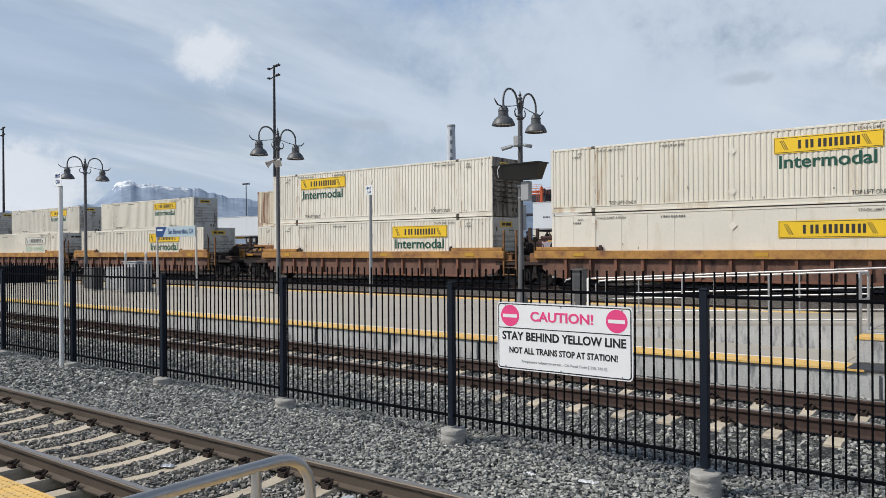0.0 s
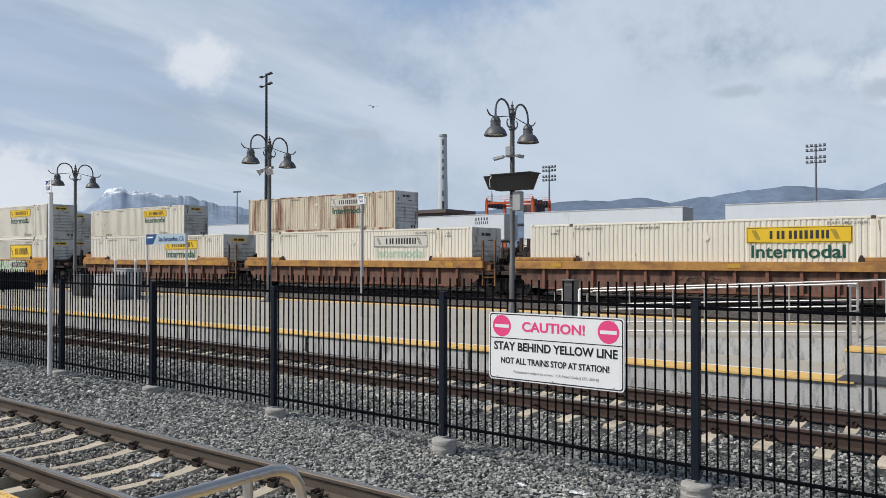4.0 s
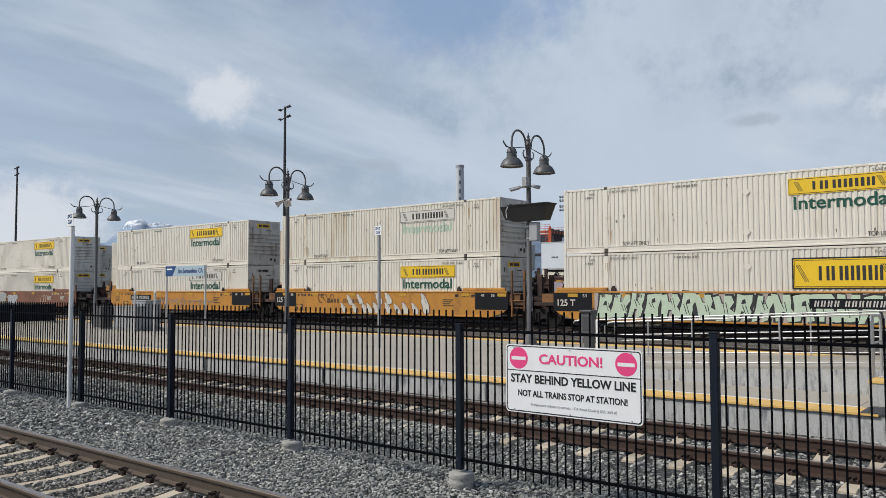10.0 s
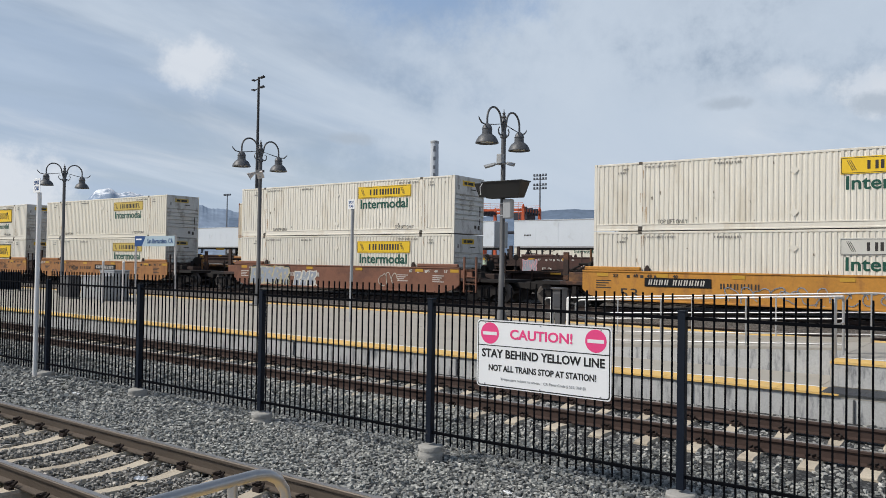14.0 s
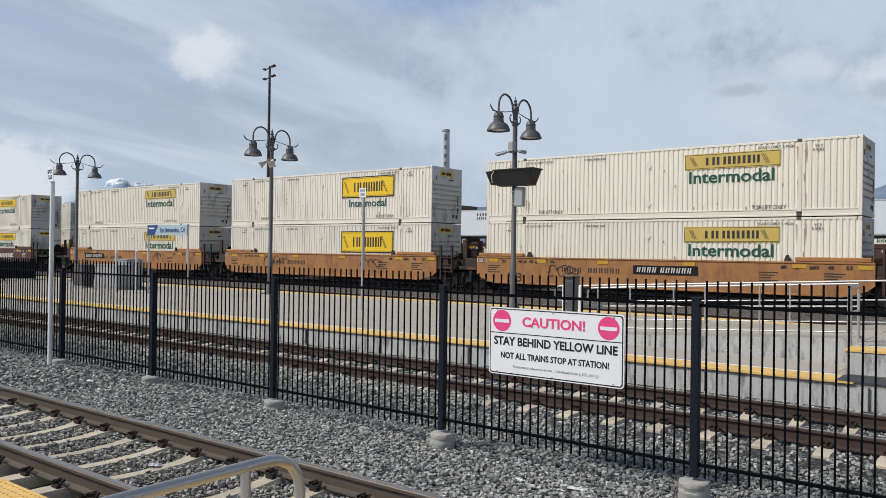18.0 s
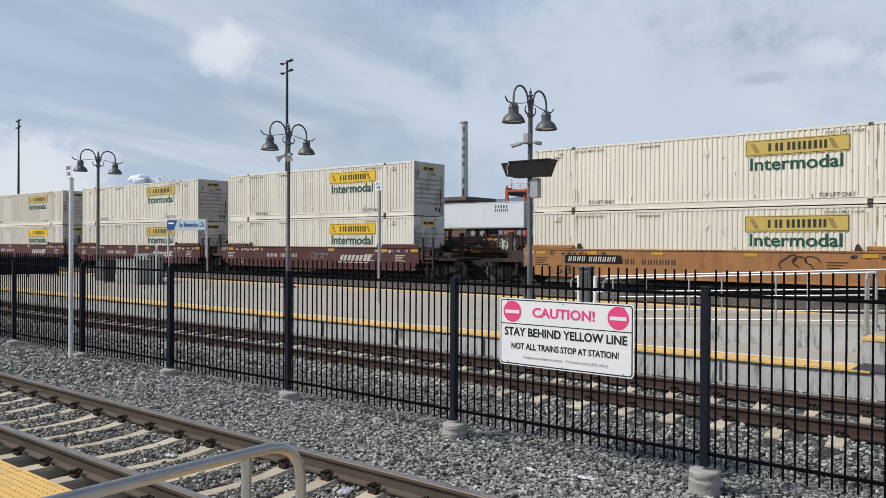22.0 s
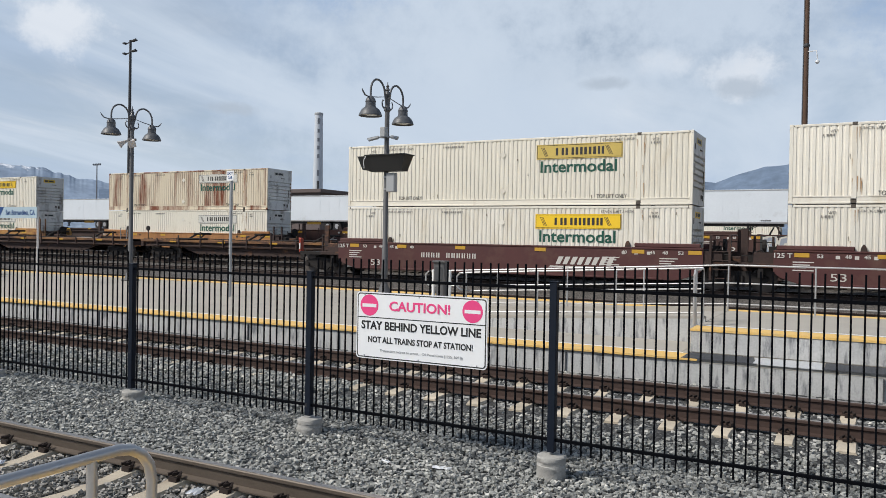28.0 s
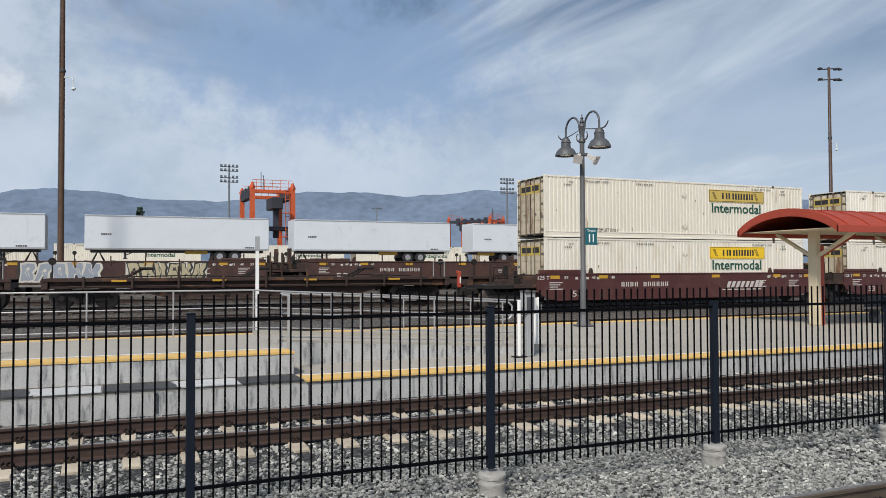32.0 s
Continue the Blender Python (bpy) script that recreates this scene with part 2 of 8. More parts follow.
def ballast_material(name, tones, cell, bump):
    """Crushed stone: cells with their own grey, shade in the gaps between them painted as dark edges."""
    m = bpy.data.materials.new(name)
    m.use_nodes = True
    nt = m.node_tree
    N, L = nt.nodes, nt.links
    b = N["Principled BSDF"]
    tc = N.new("ShaderNodeTexCoord")
    v = N.new("ShaderNodeTexVoronoi"); v.inputs["Scale"].default_value = cell
    e = N.new("ShaderNodeTexVoronoi"); e.feature = "DISTANCE_TO_EDGE"; e.inputs["Scale"].default_value = cell
    big = N.new("ShaderNodeTexNoise"); big.inputs["Scale"].default_value = 0.35; big.inputs["Detail"].default_value = 6
    for n in (v, e, big):
        L.new(tc.outputs["Object"], n.inputs["Vector"])
    bw = N.new("ShaderNodeSeparateColor"); L.new(v.outputs["Color"], bw.inputs[0])
    ramp = N.new("ShaderNodeValToRGB")
    el = ramp.color_ramp.elements
    el[0].color, el[1].color = (*tones[0], 1), (*tones[2], 1)
    k = el.new(0.6); k.color = (*tones[1], 1)
    L.new(bw.outputs["Red"], ramp.inputs["Fac"])
    gap = N.new("ShaderNodeMapRange"); gap.inputs["From Max"].default_value = 0.12; gap.inputs["To Min"].default_value = 0.35
    L.new(e.outputs["Distance"], gap.inputs["Value"])
    sh = N.new("ShaderNodeMapRange"); sh.inputs["From Min"].default_value, sh.inputs["From Max"].default_value = 0.3, 0.7
    sh.inputs["To Min"].default_value, sh.inputs["To Max"].default_value = 0.75, 1.25
    L.new(big.outputs["Fac"], sh.inputs["Value"])
    mu = N.new("ShaderNodeMath"); mu.operation = "MULTIPLY"; L.new(gap.outputs[0], mu.inputs[0]); L.new(sh.outputs[0], mu.inputs[1])
    sc = N.new("ShaderNodeVectorMath"); sc.operation = "SCALE"
    L.new(ramp.outputs[0], sc.inputs[0]); L.new(mu.outputs[0], sc.inputs["Scale"])
    L.new(sc.outputs[0], b.inputs["Base Color"])
    b.inputs["Roughness"].default_value = 0.9
    bp = N.new("ShaderNodeBump"); bp.inputs["Strength"].default_value = bump; bp.inputs["Distance"].default_value = 0.03
    L.new(e.outputs["Distance"], bp.inputs["Height"]); L.new(bp.outputs[0], b.inputs["Normal"])
    return m


def stone_material(name, tint):
    m = bpy.data.materials.new(name)
    m.use_nodes = True
    N, L = m.node_tree.nodes, m.node_tree.links
    b = N["Principled BSDF"]
    g = N.new("ShaderNodeNewGeometry")
    ramp = N.new("ShaderNodeValToRGB")
    el = ramp.color_ramp.elements
    el[0].color, el[1].color = (0.075, 0.078, 0.080, 1), (0.46, 0.45, 0.43, 1)
    for p, c in ((0.30, (0.155, 0.158, 0.156)), (0.72, (0.245, 0.247, 0.243)), (0.97, (0.33, 0.327, 0.315))):
        k = el.new(p); k.color = (*c, 1)
    L.new(g.outputs["Random Per Island"], ramp.inputs["Fac"])
    n = N.new("ShaderNodeTexNoise"); n.inputs["Scale"].default_value = 70; n.inputs["Detail"].default_value = 4
    tc = N.new("ShaderNodeTexCoord"); L.new(tc.outputs["Object"], n.inputs["Vector"])
    r = N.new("ShaderNodeMapRange"); r.inputs["To Min"].default_value, r.inputs["To Max"].default_value = 0.7, 1.3
    L.new(n.outputs["Fac"], r.inputs["Value"])
    s = N.new("ShaderNodeVectorMath"); s.operation = "SCALE"
    L.new(ramp.outputs[0], s.inputs[0]); L.new(r.outputs[0], s.inputs["Scale"])
    tn = N.new("ShaderNodeVectorMath"); tn.operation = "MULTIPLY"; tn.inputs[1].default_value = tint
    L.new(s.outputs[0], tn.inputs[0])
    L.new(tn.outputs[0], b.inputs["Base Color"])
    b.inputs["Roughness"].default_value = 0.88
    return m


# dark ground tones paint shade into the crevices between the loose stones
BALLAST = ballast_material("ballast", ((0.020, 0.021, 0.022), (0.060, 0.061, 0.062), (0.15, 0.15, 0.148)), 26, 1.0)
STONES = stone_material("crushed_stone", (1.46, 1.46, 1.41))
DUSTSTONES = stone_material("dusty_crushed_stone", (1.32, 1.25, 1.17))
MIDSTONES = stone_material("pale_crushed_stone", (1.50, 1.48, 1.43))
DARKBALLAST = ballast_material("oily_ballast", ((0.035, 0.031, 0.028), (0.10, 0.09, 0.082), (0.24, 0.22, 0.20)), 18, 1.0)
YARD = material("yard_ground", (0.17, 0.155, 0.14), 0.95, vary=0.3, scale=0.2, fine=9, bump=0.5)
MIDRAIL = material("dark_brown_rail", (0.06, 0.037, 0.030), 0.7, 0.2, vary=0.25, scale=2, fine=50, bump=0.15)
RAIL = material("rail_steel", (0.11, 0.088, 0.07), 0.55, 0.3, vary=0.25, scale=2, fine=50, bump=0.15)
RAILTOP = material("polished_rail", (0.42, 0.38, 0.35), 0.36, 0.8, vary=0.2, scale=1.5, bump=0.05)
OLDRAIL = material("dark_rail", (0.05, 0.034, 0.028), 0.75, 0.2, vary=0.25)
CLIP = material("rail_clip", (0.026, 0.017, 0.014), 0.85, 0.2, vary=0.3)
TIE = material("concrete_tie", (0.50, 0.435, 0.34), 0.9, vary=0.22, scale=4, fine=60, bump=0.3, spot=(0.27, 0.22, 0.17), spot_at=(0.5, 0.75), per=0.12)
WOODTIE = material("old_tie", (0.06, 0.05, 0.042), 0.95, vary=0.3)
CONCRETE = material("platform_concrete", (0.375, 0.348, 0.305), 0.9, vary=0.1, scale=0.8, fine=35, bump=0.12, spot=(0.31, 0.29, 0.26), spot_at=(0.52, 0.8), spot_scale=0.7)
WALLCON = material("stained_concrete", (0.44, 0.44, 0.435), 0.9, vary=0.2, scale=1.1, fine=30, bump=0.25, spot=(0.16, 0.165, 0.175), spot_at=(0.50, 0.66),
                   spot_scale=4.2, spot_stretch=(1.8, 1.8, 0.42))
TACTILE = material("yellow_tactile", (0.72, 0.46, 0.14), 0.7, vary=0.14, scale=1.5, fine=60, bump=0.2, spot=(0.48, 0.37, 0.20), spot_at=(0.5, 0.8), spot_scale=3)
DARKPAD = material("dark_rubber_pad", (0.055, 0.058, 0.065), 0.8, vary=0.15, bump=0.3, per=0.1)
LIGHTPAD = material("pale_pad", (0.50, 0.51, 0.52), 0.8, vary=0.12, bump=0.2)
FENCE = material("fence_black", (0.0035, 0.004, 0.0055), 0.65, vary=0.2, bump=0.05, spec=0.03)
FENCEPOST = material("fence_post_navy", (0.008, 0.012, 0.021), 0.55, vary=0.2, scale=3, spec=0.18, bump=0.08, spot=(0.09, 0.08, 0.07), spot_at=(0.66, 0.8), spot_scale=7)
FOOTING = material("footing_concrete", (0.35, 0.34, 0.32), 0.92, vary=0.15, scale=6, fine=50, bump=0.35, spot=(0.25, 0.24, 0.22), spot_at=(0.5, 0.75), spot_scale=5)
STEEL = material("brushed_steel", (0.50, 0.49, 0.48), 0.38, 0.85, vary=0.1, scale=4, fine=80, bump=0.04)
GALV = material("galvanised_rail", (0.46, 0.455, 0.45), 0.42, 0.55, vary=0.1, scale=3)
WHITEPAINT = material("white_paint", (0.78, 0.78, 0.77), 0.5, vary=0.05, scale=5, bump=0.04)
SIGNWHITE = material("sign_white", (0.80, 0.81, 0.82), 0.42, vary=0.03, scale=2, bump=0.02)
BLACK = material("black_paint", (0.012, 0.012, 0.012), 0.5, vary=0.1, bump=0.03)
PINK = material("faded_red", (0.78, 0.06, 0.22), 0.5, vary=0.06, bump=0.02)
GREY = material("grey_paint", (0.33, 0.34, 0.35), 0.55, vary=0.1, bump=0.05)
LAMPGREY = material("lamp_grey", (0.080, 0.084, 0.092), 0.5, vary=0.15, scale=4, bump=0.06)
LAMPPOLE = material("lamp_pole_grey", (0.090, 0.090, 0.094), 0.55, vary=0.14, scale=3, bump=0.06)
HORN = material("horn_plastic", (0.56, 0.53, 0.51), 0.6, vary=0.15, scale=5, bump=0.03)
GLASS = material("lamp_lens", (0.6, 0.6, 0.55), 0.2, vary=0.05, bump=0)
BLUE = material("sign_blue", (0.012, 0.06, 0.20), 0.45, vary=0.05, bump=0.02)
PALESIGN = material("sign_pale_blue", (0.38, 0.48, 0.54), 0.5, vary=0.05, bump=0.02)
TEAL = material("sign_teal", (0.010, 0.115, 0.135), 0.45, vary=0.08, bump=0.02)
WOODPOLE = material("wood_pole", (0.10, 0.058, 0.038), 0.9, vary=0.35, scale=2, fine=30, bump=0.4)
MASTGREY = material("mast_grey", (0.17, 0.185, 0.21), 0.6, 0.2, vary=0.15)
DARKMAST = material("dark_mast", (0.035, 0.035, 0.038), 0.6, vary=0.15)
REDROOF = material("red_metal_roof", (0.36, 0.055, 0.028), 0.5, vary=0.12, scale=1.5, bump=0.08)
CREAM = material("cream_column", (0.62, 0.53, 0.37), 0.65, vary=0.08, scale=2, bump=0.08)
DARKBENCH = material("dark_bench", (0.03, 0.035, 0.045), 0.6, vary=0.1)
ORANGE = material("crane_orange", (0.50, 0.085, 0.022), 0.55, vary=0.18, scale=0.8, fine=10, bump=0.05, spot=(0.25, 0.06, 0.03), spot_at=(0.58, 0.75), spot_scale=0.9)
DARKCRANE = material("crane_dark", (0.03, 0.032, 0.045), 0.6, vary=0.2)
TRAILER = material("trailer_white", (0.66, 0.70, 0.74), 0.45, vary=0.05, scale=0.6, fine=8, bump=0.02, spot=(0.42, 0.43, 0.43), spot_at=(0.6, 0.9), spot_scale=0.8)
TRAILERDARK = material("trailer_frame", (0.05, 0.05, 0.052), 0.7, vary=0.2)
TYRE = material("tyre", (0.02, 0.02, 0.021), 0.85, vary=0.2)
RIM = material("wheel_rim", (0.45, 0.45, 0.46), 0.4, 0.6, vary=0.1)
BRICK = material("stack_paint", (0.50, 0.53, 0.57), 0.8, vary=0.08, scale=0.5, fine=4, bump=0.2)
REDBOX = material("faded_red_box", (0.20, 0.055, 0.04), 0.7, vary=0.2, scale=0.6, fine=8, bump=0.03, per=0.25)
SHED = material("shed_roof", (0.11, 0.085, 0.08), 0.8, vary=0.2)


def container_paint(name, col, rust, at, scale, stretch):
    return material(name, col, 0.5, vary=0.06, scale=0.5, fine=9, bump=0.03, spot=rust, spot_at=at, spot_scale=scale, spot_stretch=stretch, per=0.05)


PAINTS = {
    "white": container_paint("container_white", (0.745, 0.705, 0.615), (0.47, 0.38, 0.25), (0.52, 0.92), 0.9, (1.3, 1.3, 0.35)),
    "cream": container_paint("container_cream", (0.745, 0.70, 0.595), (0.40, 0.30, 0.18), (0.6, 0.95), 0.9, (1.3, 1.3, 0.3)),
    "rusty": container_paint("container_rusty", (0.70, 0.61, 0.46), (0.19, 0.055, 0.02), (0.47, 0.60), 0.55, (1.3, 1.0, 0.14)),
    "stained": container_paint("container_stained", (0.72, 0.68, 0.58), (0.42, 0.27, 0.13), (0.53, 0.74), 0.7, (1.3, 1.0, 0.13)),
    "grey": container_paint("container_grey", (0.52, 0.53, 0.53), (0.33, 0.30, 0.26), (0.6, 0.95), 0.9, (1.3, 1.3, 0.35)),
}
ENDGREY = material("container_end", (0.62, 0.61, 0.58), 0.6, vary=0.14, scale=1.2, fine=12, bump=0.04, spot=(0.17, 0.13, 0.10), spot_at=(0.50, 0.74), spot_scale=1.7,
                   spot_stretch=(1, 1, 0.5), per=0.15)
ENDRUST = material("container_rusty_end", (0.30, 0.27, 0.23), 0.7, vary=0.2, scale=1.2, fine=12, bump=0.06, spot=(0.045, 0.03, 0.02), spot_at=(0.44, 0.60), spot_scale=2.0, spot_stretch=(1.6, 1.6, 0.3))
DOORS = material("container_door", (0.60, 0.52, 0.39), 0.6, vary=0.14, scale=1.2, fine=12, bump=0.04, spot=(0.20, 0.10, 0.05), spot_at=(0.47, 0.66), spot_scale=1.6, spot_stretch=(1.4, 1.4, 0.3), per=0.12)
SCUFF = material("dark_scuff", (0.20, 0.17, 0.13), 0.8, vary=0.4, bump=0)
RUSTRUN = material("rust_run", (0.40, 0.25, 0.13), 0.8, vary=0.3, bump=0)
CASTING = material("corner_casting", (0.10, 0.085, 0.07), 0.8, 0.2, vary=0.3)
RODS = material("lock_rod", (0.20, 0.17, 0.12), 0.5, 0.4, vary=0.2)
SIGNYEL = material("sign_yellow", (0.80, 0.52, 0.02), 0.5, vary=0.07, scale=1.5, bump=0.02, per=0.08)
SIGNGOLD = material("sign_faded_gold", (0.56, 0.41, 0.10), 0.55, vary=0.12, scale=1.5, bump=0.02)
SIGNPALE = material("sign_faded_pale", (0.60, 0.585, 0.53), 0.55, vary=0.08, bump=0.02)
GREEN = material("letter_green", (0.006, 0.075, 0.048), 0.5, vary=0.12, scale=3, bump=0.02)
GREENFADE = material("letter_faded_green", (0.42, 0.56, 0.44), 0.5, vary=0.2, scale=3, bump=0.02)
STENCIL = material("stencil_grey", (0.20, 0.19, 0.17), 0.6, vary=0.3, bump=0.02)
INK = material("stencil_black", (0.03, 0.027, 0.025), 0.6, vary=0.2, bump=0.02)

CARS = {
    "maroon": material("car_maroon", (0.075, 0.022, 0.020), 0.6, vary=0.18, scale=0.8, fine=12, bump=0.06, spot=(0.11, 0.055, 0.04), spot_at=(0.52, 0.8), spot_scale=1.1),
    "yellow": material("car_yellow", (0.50, 0.225, 0.032), 0.65, vary=0.2, scale=0.6, fine=9, bump=0.06, spot=(0.22, 0.085, 0.035), spot_at=(0.50, 0.78), spot_scale=1.3, spot_stretch=(1.2, 1, 0.5)),
    "orange": material("car_orange", (0.36, 0.165, 0.055), 0.7, vary=0.2, scale=0.6, fine=9, bump=0.06, spot=(0.16, 0.065, 0.035), spot_at=(0.48, 0.76), spot_scale=1.3, spot_stretch=(1.2, 1, 0.5)),
    "brown": material("car_brown", (0.20, 0.085, 0.05), 0.7, vary=0.2, scale=0.7, fine=12, bump=0.08, spot=(0.10, 0.045, 0.03), spot_at=(0.48, 0.72), spot_scale=1.2),
    "ribbed": material("car_ribbed_brown", (0.165, 0.085, 0.060), 0.8, vary=0.4, scale=0.6, fine=9, bump=0.1, spot=(0.045, 0.025, 0.02), spot_at=(0.46, 0.66), spot_scale=1.6, spot_stretch=(1.4, 1, 0.45)),
    "sill": material("car_sill_orange", (0.42, 0.215, 0.055), 0.75, vary=0.3, scale=0.7, fine=9, bump=0.08, spot=(0.20, 0.085, 0.04), spot_at=(0.46, 0.68), spot_scale=1.8, spot_stretch=(0.8, 1, 1)),
    "old": material("car_rust", (0.040, 0.023, 0.019), 0.85, vary=0.5, scale=0.8, fine=9, bump=0.1, spot=(0.17, 0.075, 0.035), spot_at=(0.56, 0.72), spot_scale=1.8, spot_stretch=(0.6, 1, 1)),
    "rust": material("car_dark_rust", (0.072, 0.034, 0.028), 0.8, vary=0.35, scale=0.8, fine=9, bump=0.1, spot=(0.035, 0.02, 0.018), spot_at=(0.50, 0.70), spot_scale=1.6, spot_stretch=(1, 1, 0.6)),
    "worn": material("car_worn_yellow", (0.24, 0.115, 0.04), 0.8, vary=0.4, scale=0.8, fine=9, bump=0.1, spot=(0.06, 0.03, 0.022), spot_at=(0.42, 0.60), spot_scale=0.9, spot_stretch=(0.5, 1, 1)),
    "dark": material("car_dark", (0.010, 0.011, 0.014), 0.7, vary=0.3, scale=1, bump=0.06, spec=0.2, spot=(0.04, 0.03, 0.025), spot_at=(0.6, 0.8)),
}
TRUCK = material("truck_iron", (0.015, 0.012, 0.011), 0.85, 0.1, vary=0.3)
WHEEL = material("wheel_steel", (0.10, 0.085, 0.075), 0.6, 0.4, vary=0.25)
MARKYEL = material("reflector_yellow", (0.52, 0.29, 0.03), 0.5, vary=0.1, bump=0)
MARKWHITE = material("stencil_white", (0.55, 0.52, 0.48), 0.6, vary=0.1, bump=0)
SPRAY = [material("spray_" + n, c, 0.6, vary=0.15, bump=0) for n, c in (
    ("mint", (0.52, 0.62, 0.47)), ("pink", (0.60, 0.33, 0.36)), ("white", (0.60, 0.57, 0.50)), ("tan", (0.46, 0.40, 0.26)), ("grey", (0.30, 0.33, 0.38)), ("dark", (0.03, 0.03, 0.03)), ("dust", (0.42, 0.37, 0.33)), ("brown", (0.14, 0.06, 0.045)))]

# ---- shapes ----
class Shape:
    """Collects vertices and faces of one mesh."""

    def __init__(self):
        self.v, self.f = [], []

    def add(self, verts, faces):
        n = len(self.v)
        self.v += [tuple(p) for p in verts]
        self.f += [tuple(n + i for i in q) for q in faces]
        return self

    def box(self, x0, y0, z0, x1, y1, z1, b=0.0):
        if b <= 0:
            return self.add([(x, y, z) for x in (x0, x1) for y in (y0, y1) for z in (z0, z1)],
                            [(0, 1, 3, 2), (4, 6, 7, 5), (0, 4, 5, 1), (2, 3, 7, 6), (0, 2, 6, 4), (1, 5, 7, 3)])
        # edges cut off at 45 degrees
        c, h = ((x0 + x1) / 2, (y0 + y1) / 2, (z0 + z1) / 2), ((x1 - x0) / 2, (y1 - y0) / 2, (z1 - z0) / 2)
        idx, verts = {}, []
        for sx in (-1, 1):
            for sy in (-1, 1):
                for sz in (-1, 1):
                    s = (sx, sy, sz)
                    for a in range(3):
                        idx[s, a] = len(verts)
                        verts.append(tuple(c[k] + s[k] * (h[k] if k == a else h[k] - b) for k in range(3)))
        faces = []
        for a in range(3):
            p, q = (a + 1) % 3, (a + 2) % 3
            for sa in (-1, 1):
                ring = []
                for sp, sq in ((-1, -1), (1, -1), (1, 1), (-1, 1)):
                    s = [0, 0, 0]; s[a], s[p], s[q] = sa, sp, sq
                    ring.append(idx[tuple(s), a])
                faces.append(tuple(ring if sa > 0 else ring[::-1]))
            for sp in (-1, 1):
                for sq in (-1, 1):
                    lo, hi = [0, 0, 0], [0, 0, 0]
                    lo[a], lo[p], lo[q] = -1, sp, sq
                    hi[a], hi[p], hi[q] = 1, sp, sq
                    lo, hi = tuple(lo), tuple(hi)
                    ring = [idx[lo, p], idx[hi, p], idx[hi, q], idx[lo, q]]
                    faces.append(tuple(ring if sp * sq < 0 else ring[::-1]))
        for s in [(sx, sy, sz) for sx in (-1, 1) for sy in (-1, 1) for sz in (-1, 1)]:
            ring = [idx[s, 0], idx[s, 1], idx[s, 2]]
            faces.append(tuple(ring if s[0] * s[1] * s[2] > 0 else ring[::-1]))
        return self.add(verts, faces)

    def tube(self, pts, r, seg=8, caps=True):
        """A round bar along points; r is one radius or one for each point."""
        pts = [Vector(p) for p in pts]
        rs = r if isinstance(r, (list, tuple)) else [r] * len(pts)
        verts, faces, ref = [], [], None
        for i, p in enumerate(pts):
            d = (pts[min(i + 1, len(pts) - 1)] - pts[max(i - 1, 0)]).normalized()
            if ref is None:
                ref = d.orthogonal().normalized()
            ref = (ref - d * ref.dot(d)).normalized()
            o = d.cross(ref)
            verts += [p + (ref * math.cos(2 * math.pi * k / seg) + o * math.sin(2 * math.pi * k / seg)) * rs[i] for k in range(seg)]
        for i in range(len(pts) - 1):
            for k in range(seg):
                a, b = i * seg + k, i * seg + (k + 1) % seg
                faces.append((a, b, b + seg, a + seg))
        if caps:
            faces += [tuple(range(seg))[::-1], tuple(range((len(pts) - 1) * seg, len(pts) * seg))]
        return self.add(verts, faces)

    def lathe(self, profile, seg=16, at=(0, 0, 0), caps=True):
        """Turns (radius, height) points about a vertical axis."""
        verts = [(at[0] + r * math.cos(2 * math.pi * k / seg), at[1] + r * math.sin(2 * math.pi * k / seg), at[2] + z) for r, z in profile for k in range(seg)]
        faces = [(i * seg + k, i * seg + (k + 1) % seg, (i + 1) * seg + (k + 1) % seg, (i + 1) * seg + k) for i in range(len(profile) - 1) for k in range(seg)]
        if caps:
            faces += [tuple(range(seg))[::-1], tuple(range((len(profile) - 1) * seg, len(profile) * seg))]
        return self.add(verts, faces)

    def prism(self, poly, axis, lo, hi):
        """Pushes a polygon along an axis; its two numbers fill the other axes in order."""
        def put(p, t):
            q = list(p); q.insert("xyz".index(axis), t); return q
        n = len(poly)
        verts = [put(p, lo) for p in poly] + [put(p, hi) for p in poly]
        faces = [(i, (i + 1) % n, n + (i + 1) % n, n + i) for i in range(n)] + [tuple(range(n))[::-1], tuple(range(n, 2 * n))]
        return self.add(verts, faces)

    def mesh(self, name, mat, smooth=False):
        me = bpy.data.meshes.new(name)
        me.from_pydata(self.v, [], self.f)
        b = bmesh.new(); b.from_mesh(me)
        bmesh.ops.recalc_face_normals(b, faces=b.faces)
        b.to_mesh(me); b.free()
        if mat:
            me.materials.append(mat)
        if smooth:
            me.polygons.foreach_set("use_smooth", [True] * len(me.polygons))
            me.set_sharp_from_angle(angle=radians(38))
        return me


JOINED = {"name_block", "sign_outline", "stencil_line", "stencil_block", "brake_gear", "graffiti", "placard_holder", "emblem"}


def part(name, shape, mat, parent, label="", m=None, smooth=False):
    """One mesh object under a thing or a part. shape: a Shape, or a mesh that is shared."""
    ob = new(name, shape.mesh(name, mat, smooth) if isinstance(shape, Shape) else shape)
    ob.parent = parent
    if m is not None:
        ob.matrix_basis = m
    return tagged(ob, label, kind="stuff" if name in JOINED else "")


def thing(name, m, label, category, group="", kind=""):
    ob = new(name)
    ob.empty_display_size = 0.2
    ob.matrix_basis = m
    return tagged(ob, label, category, group, kind)


def box(*a, b=0.0):
    return Shape().box(*a, b=b)


LETTERS = {}


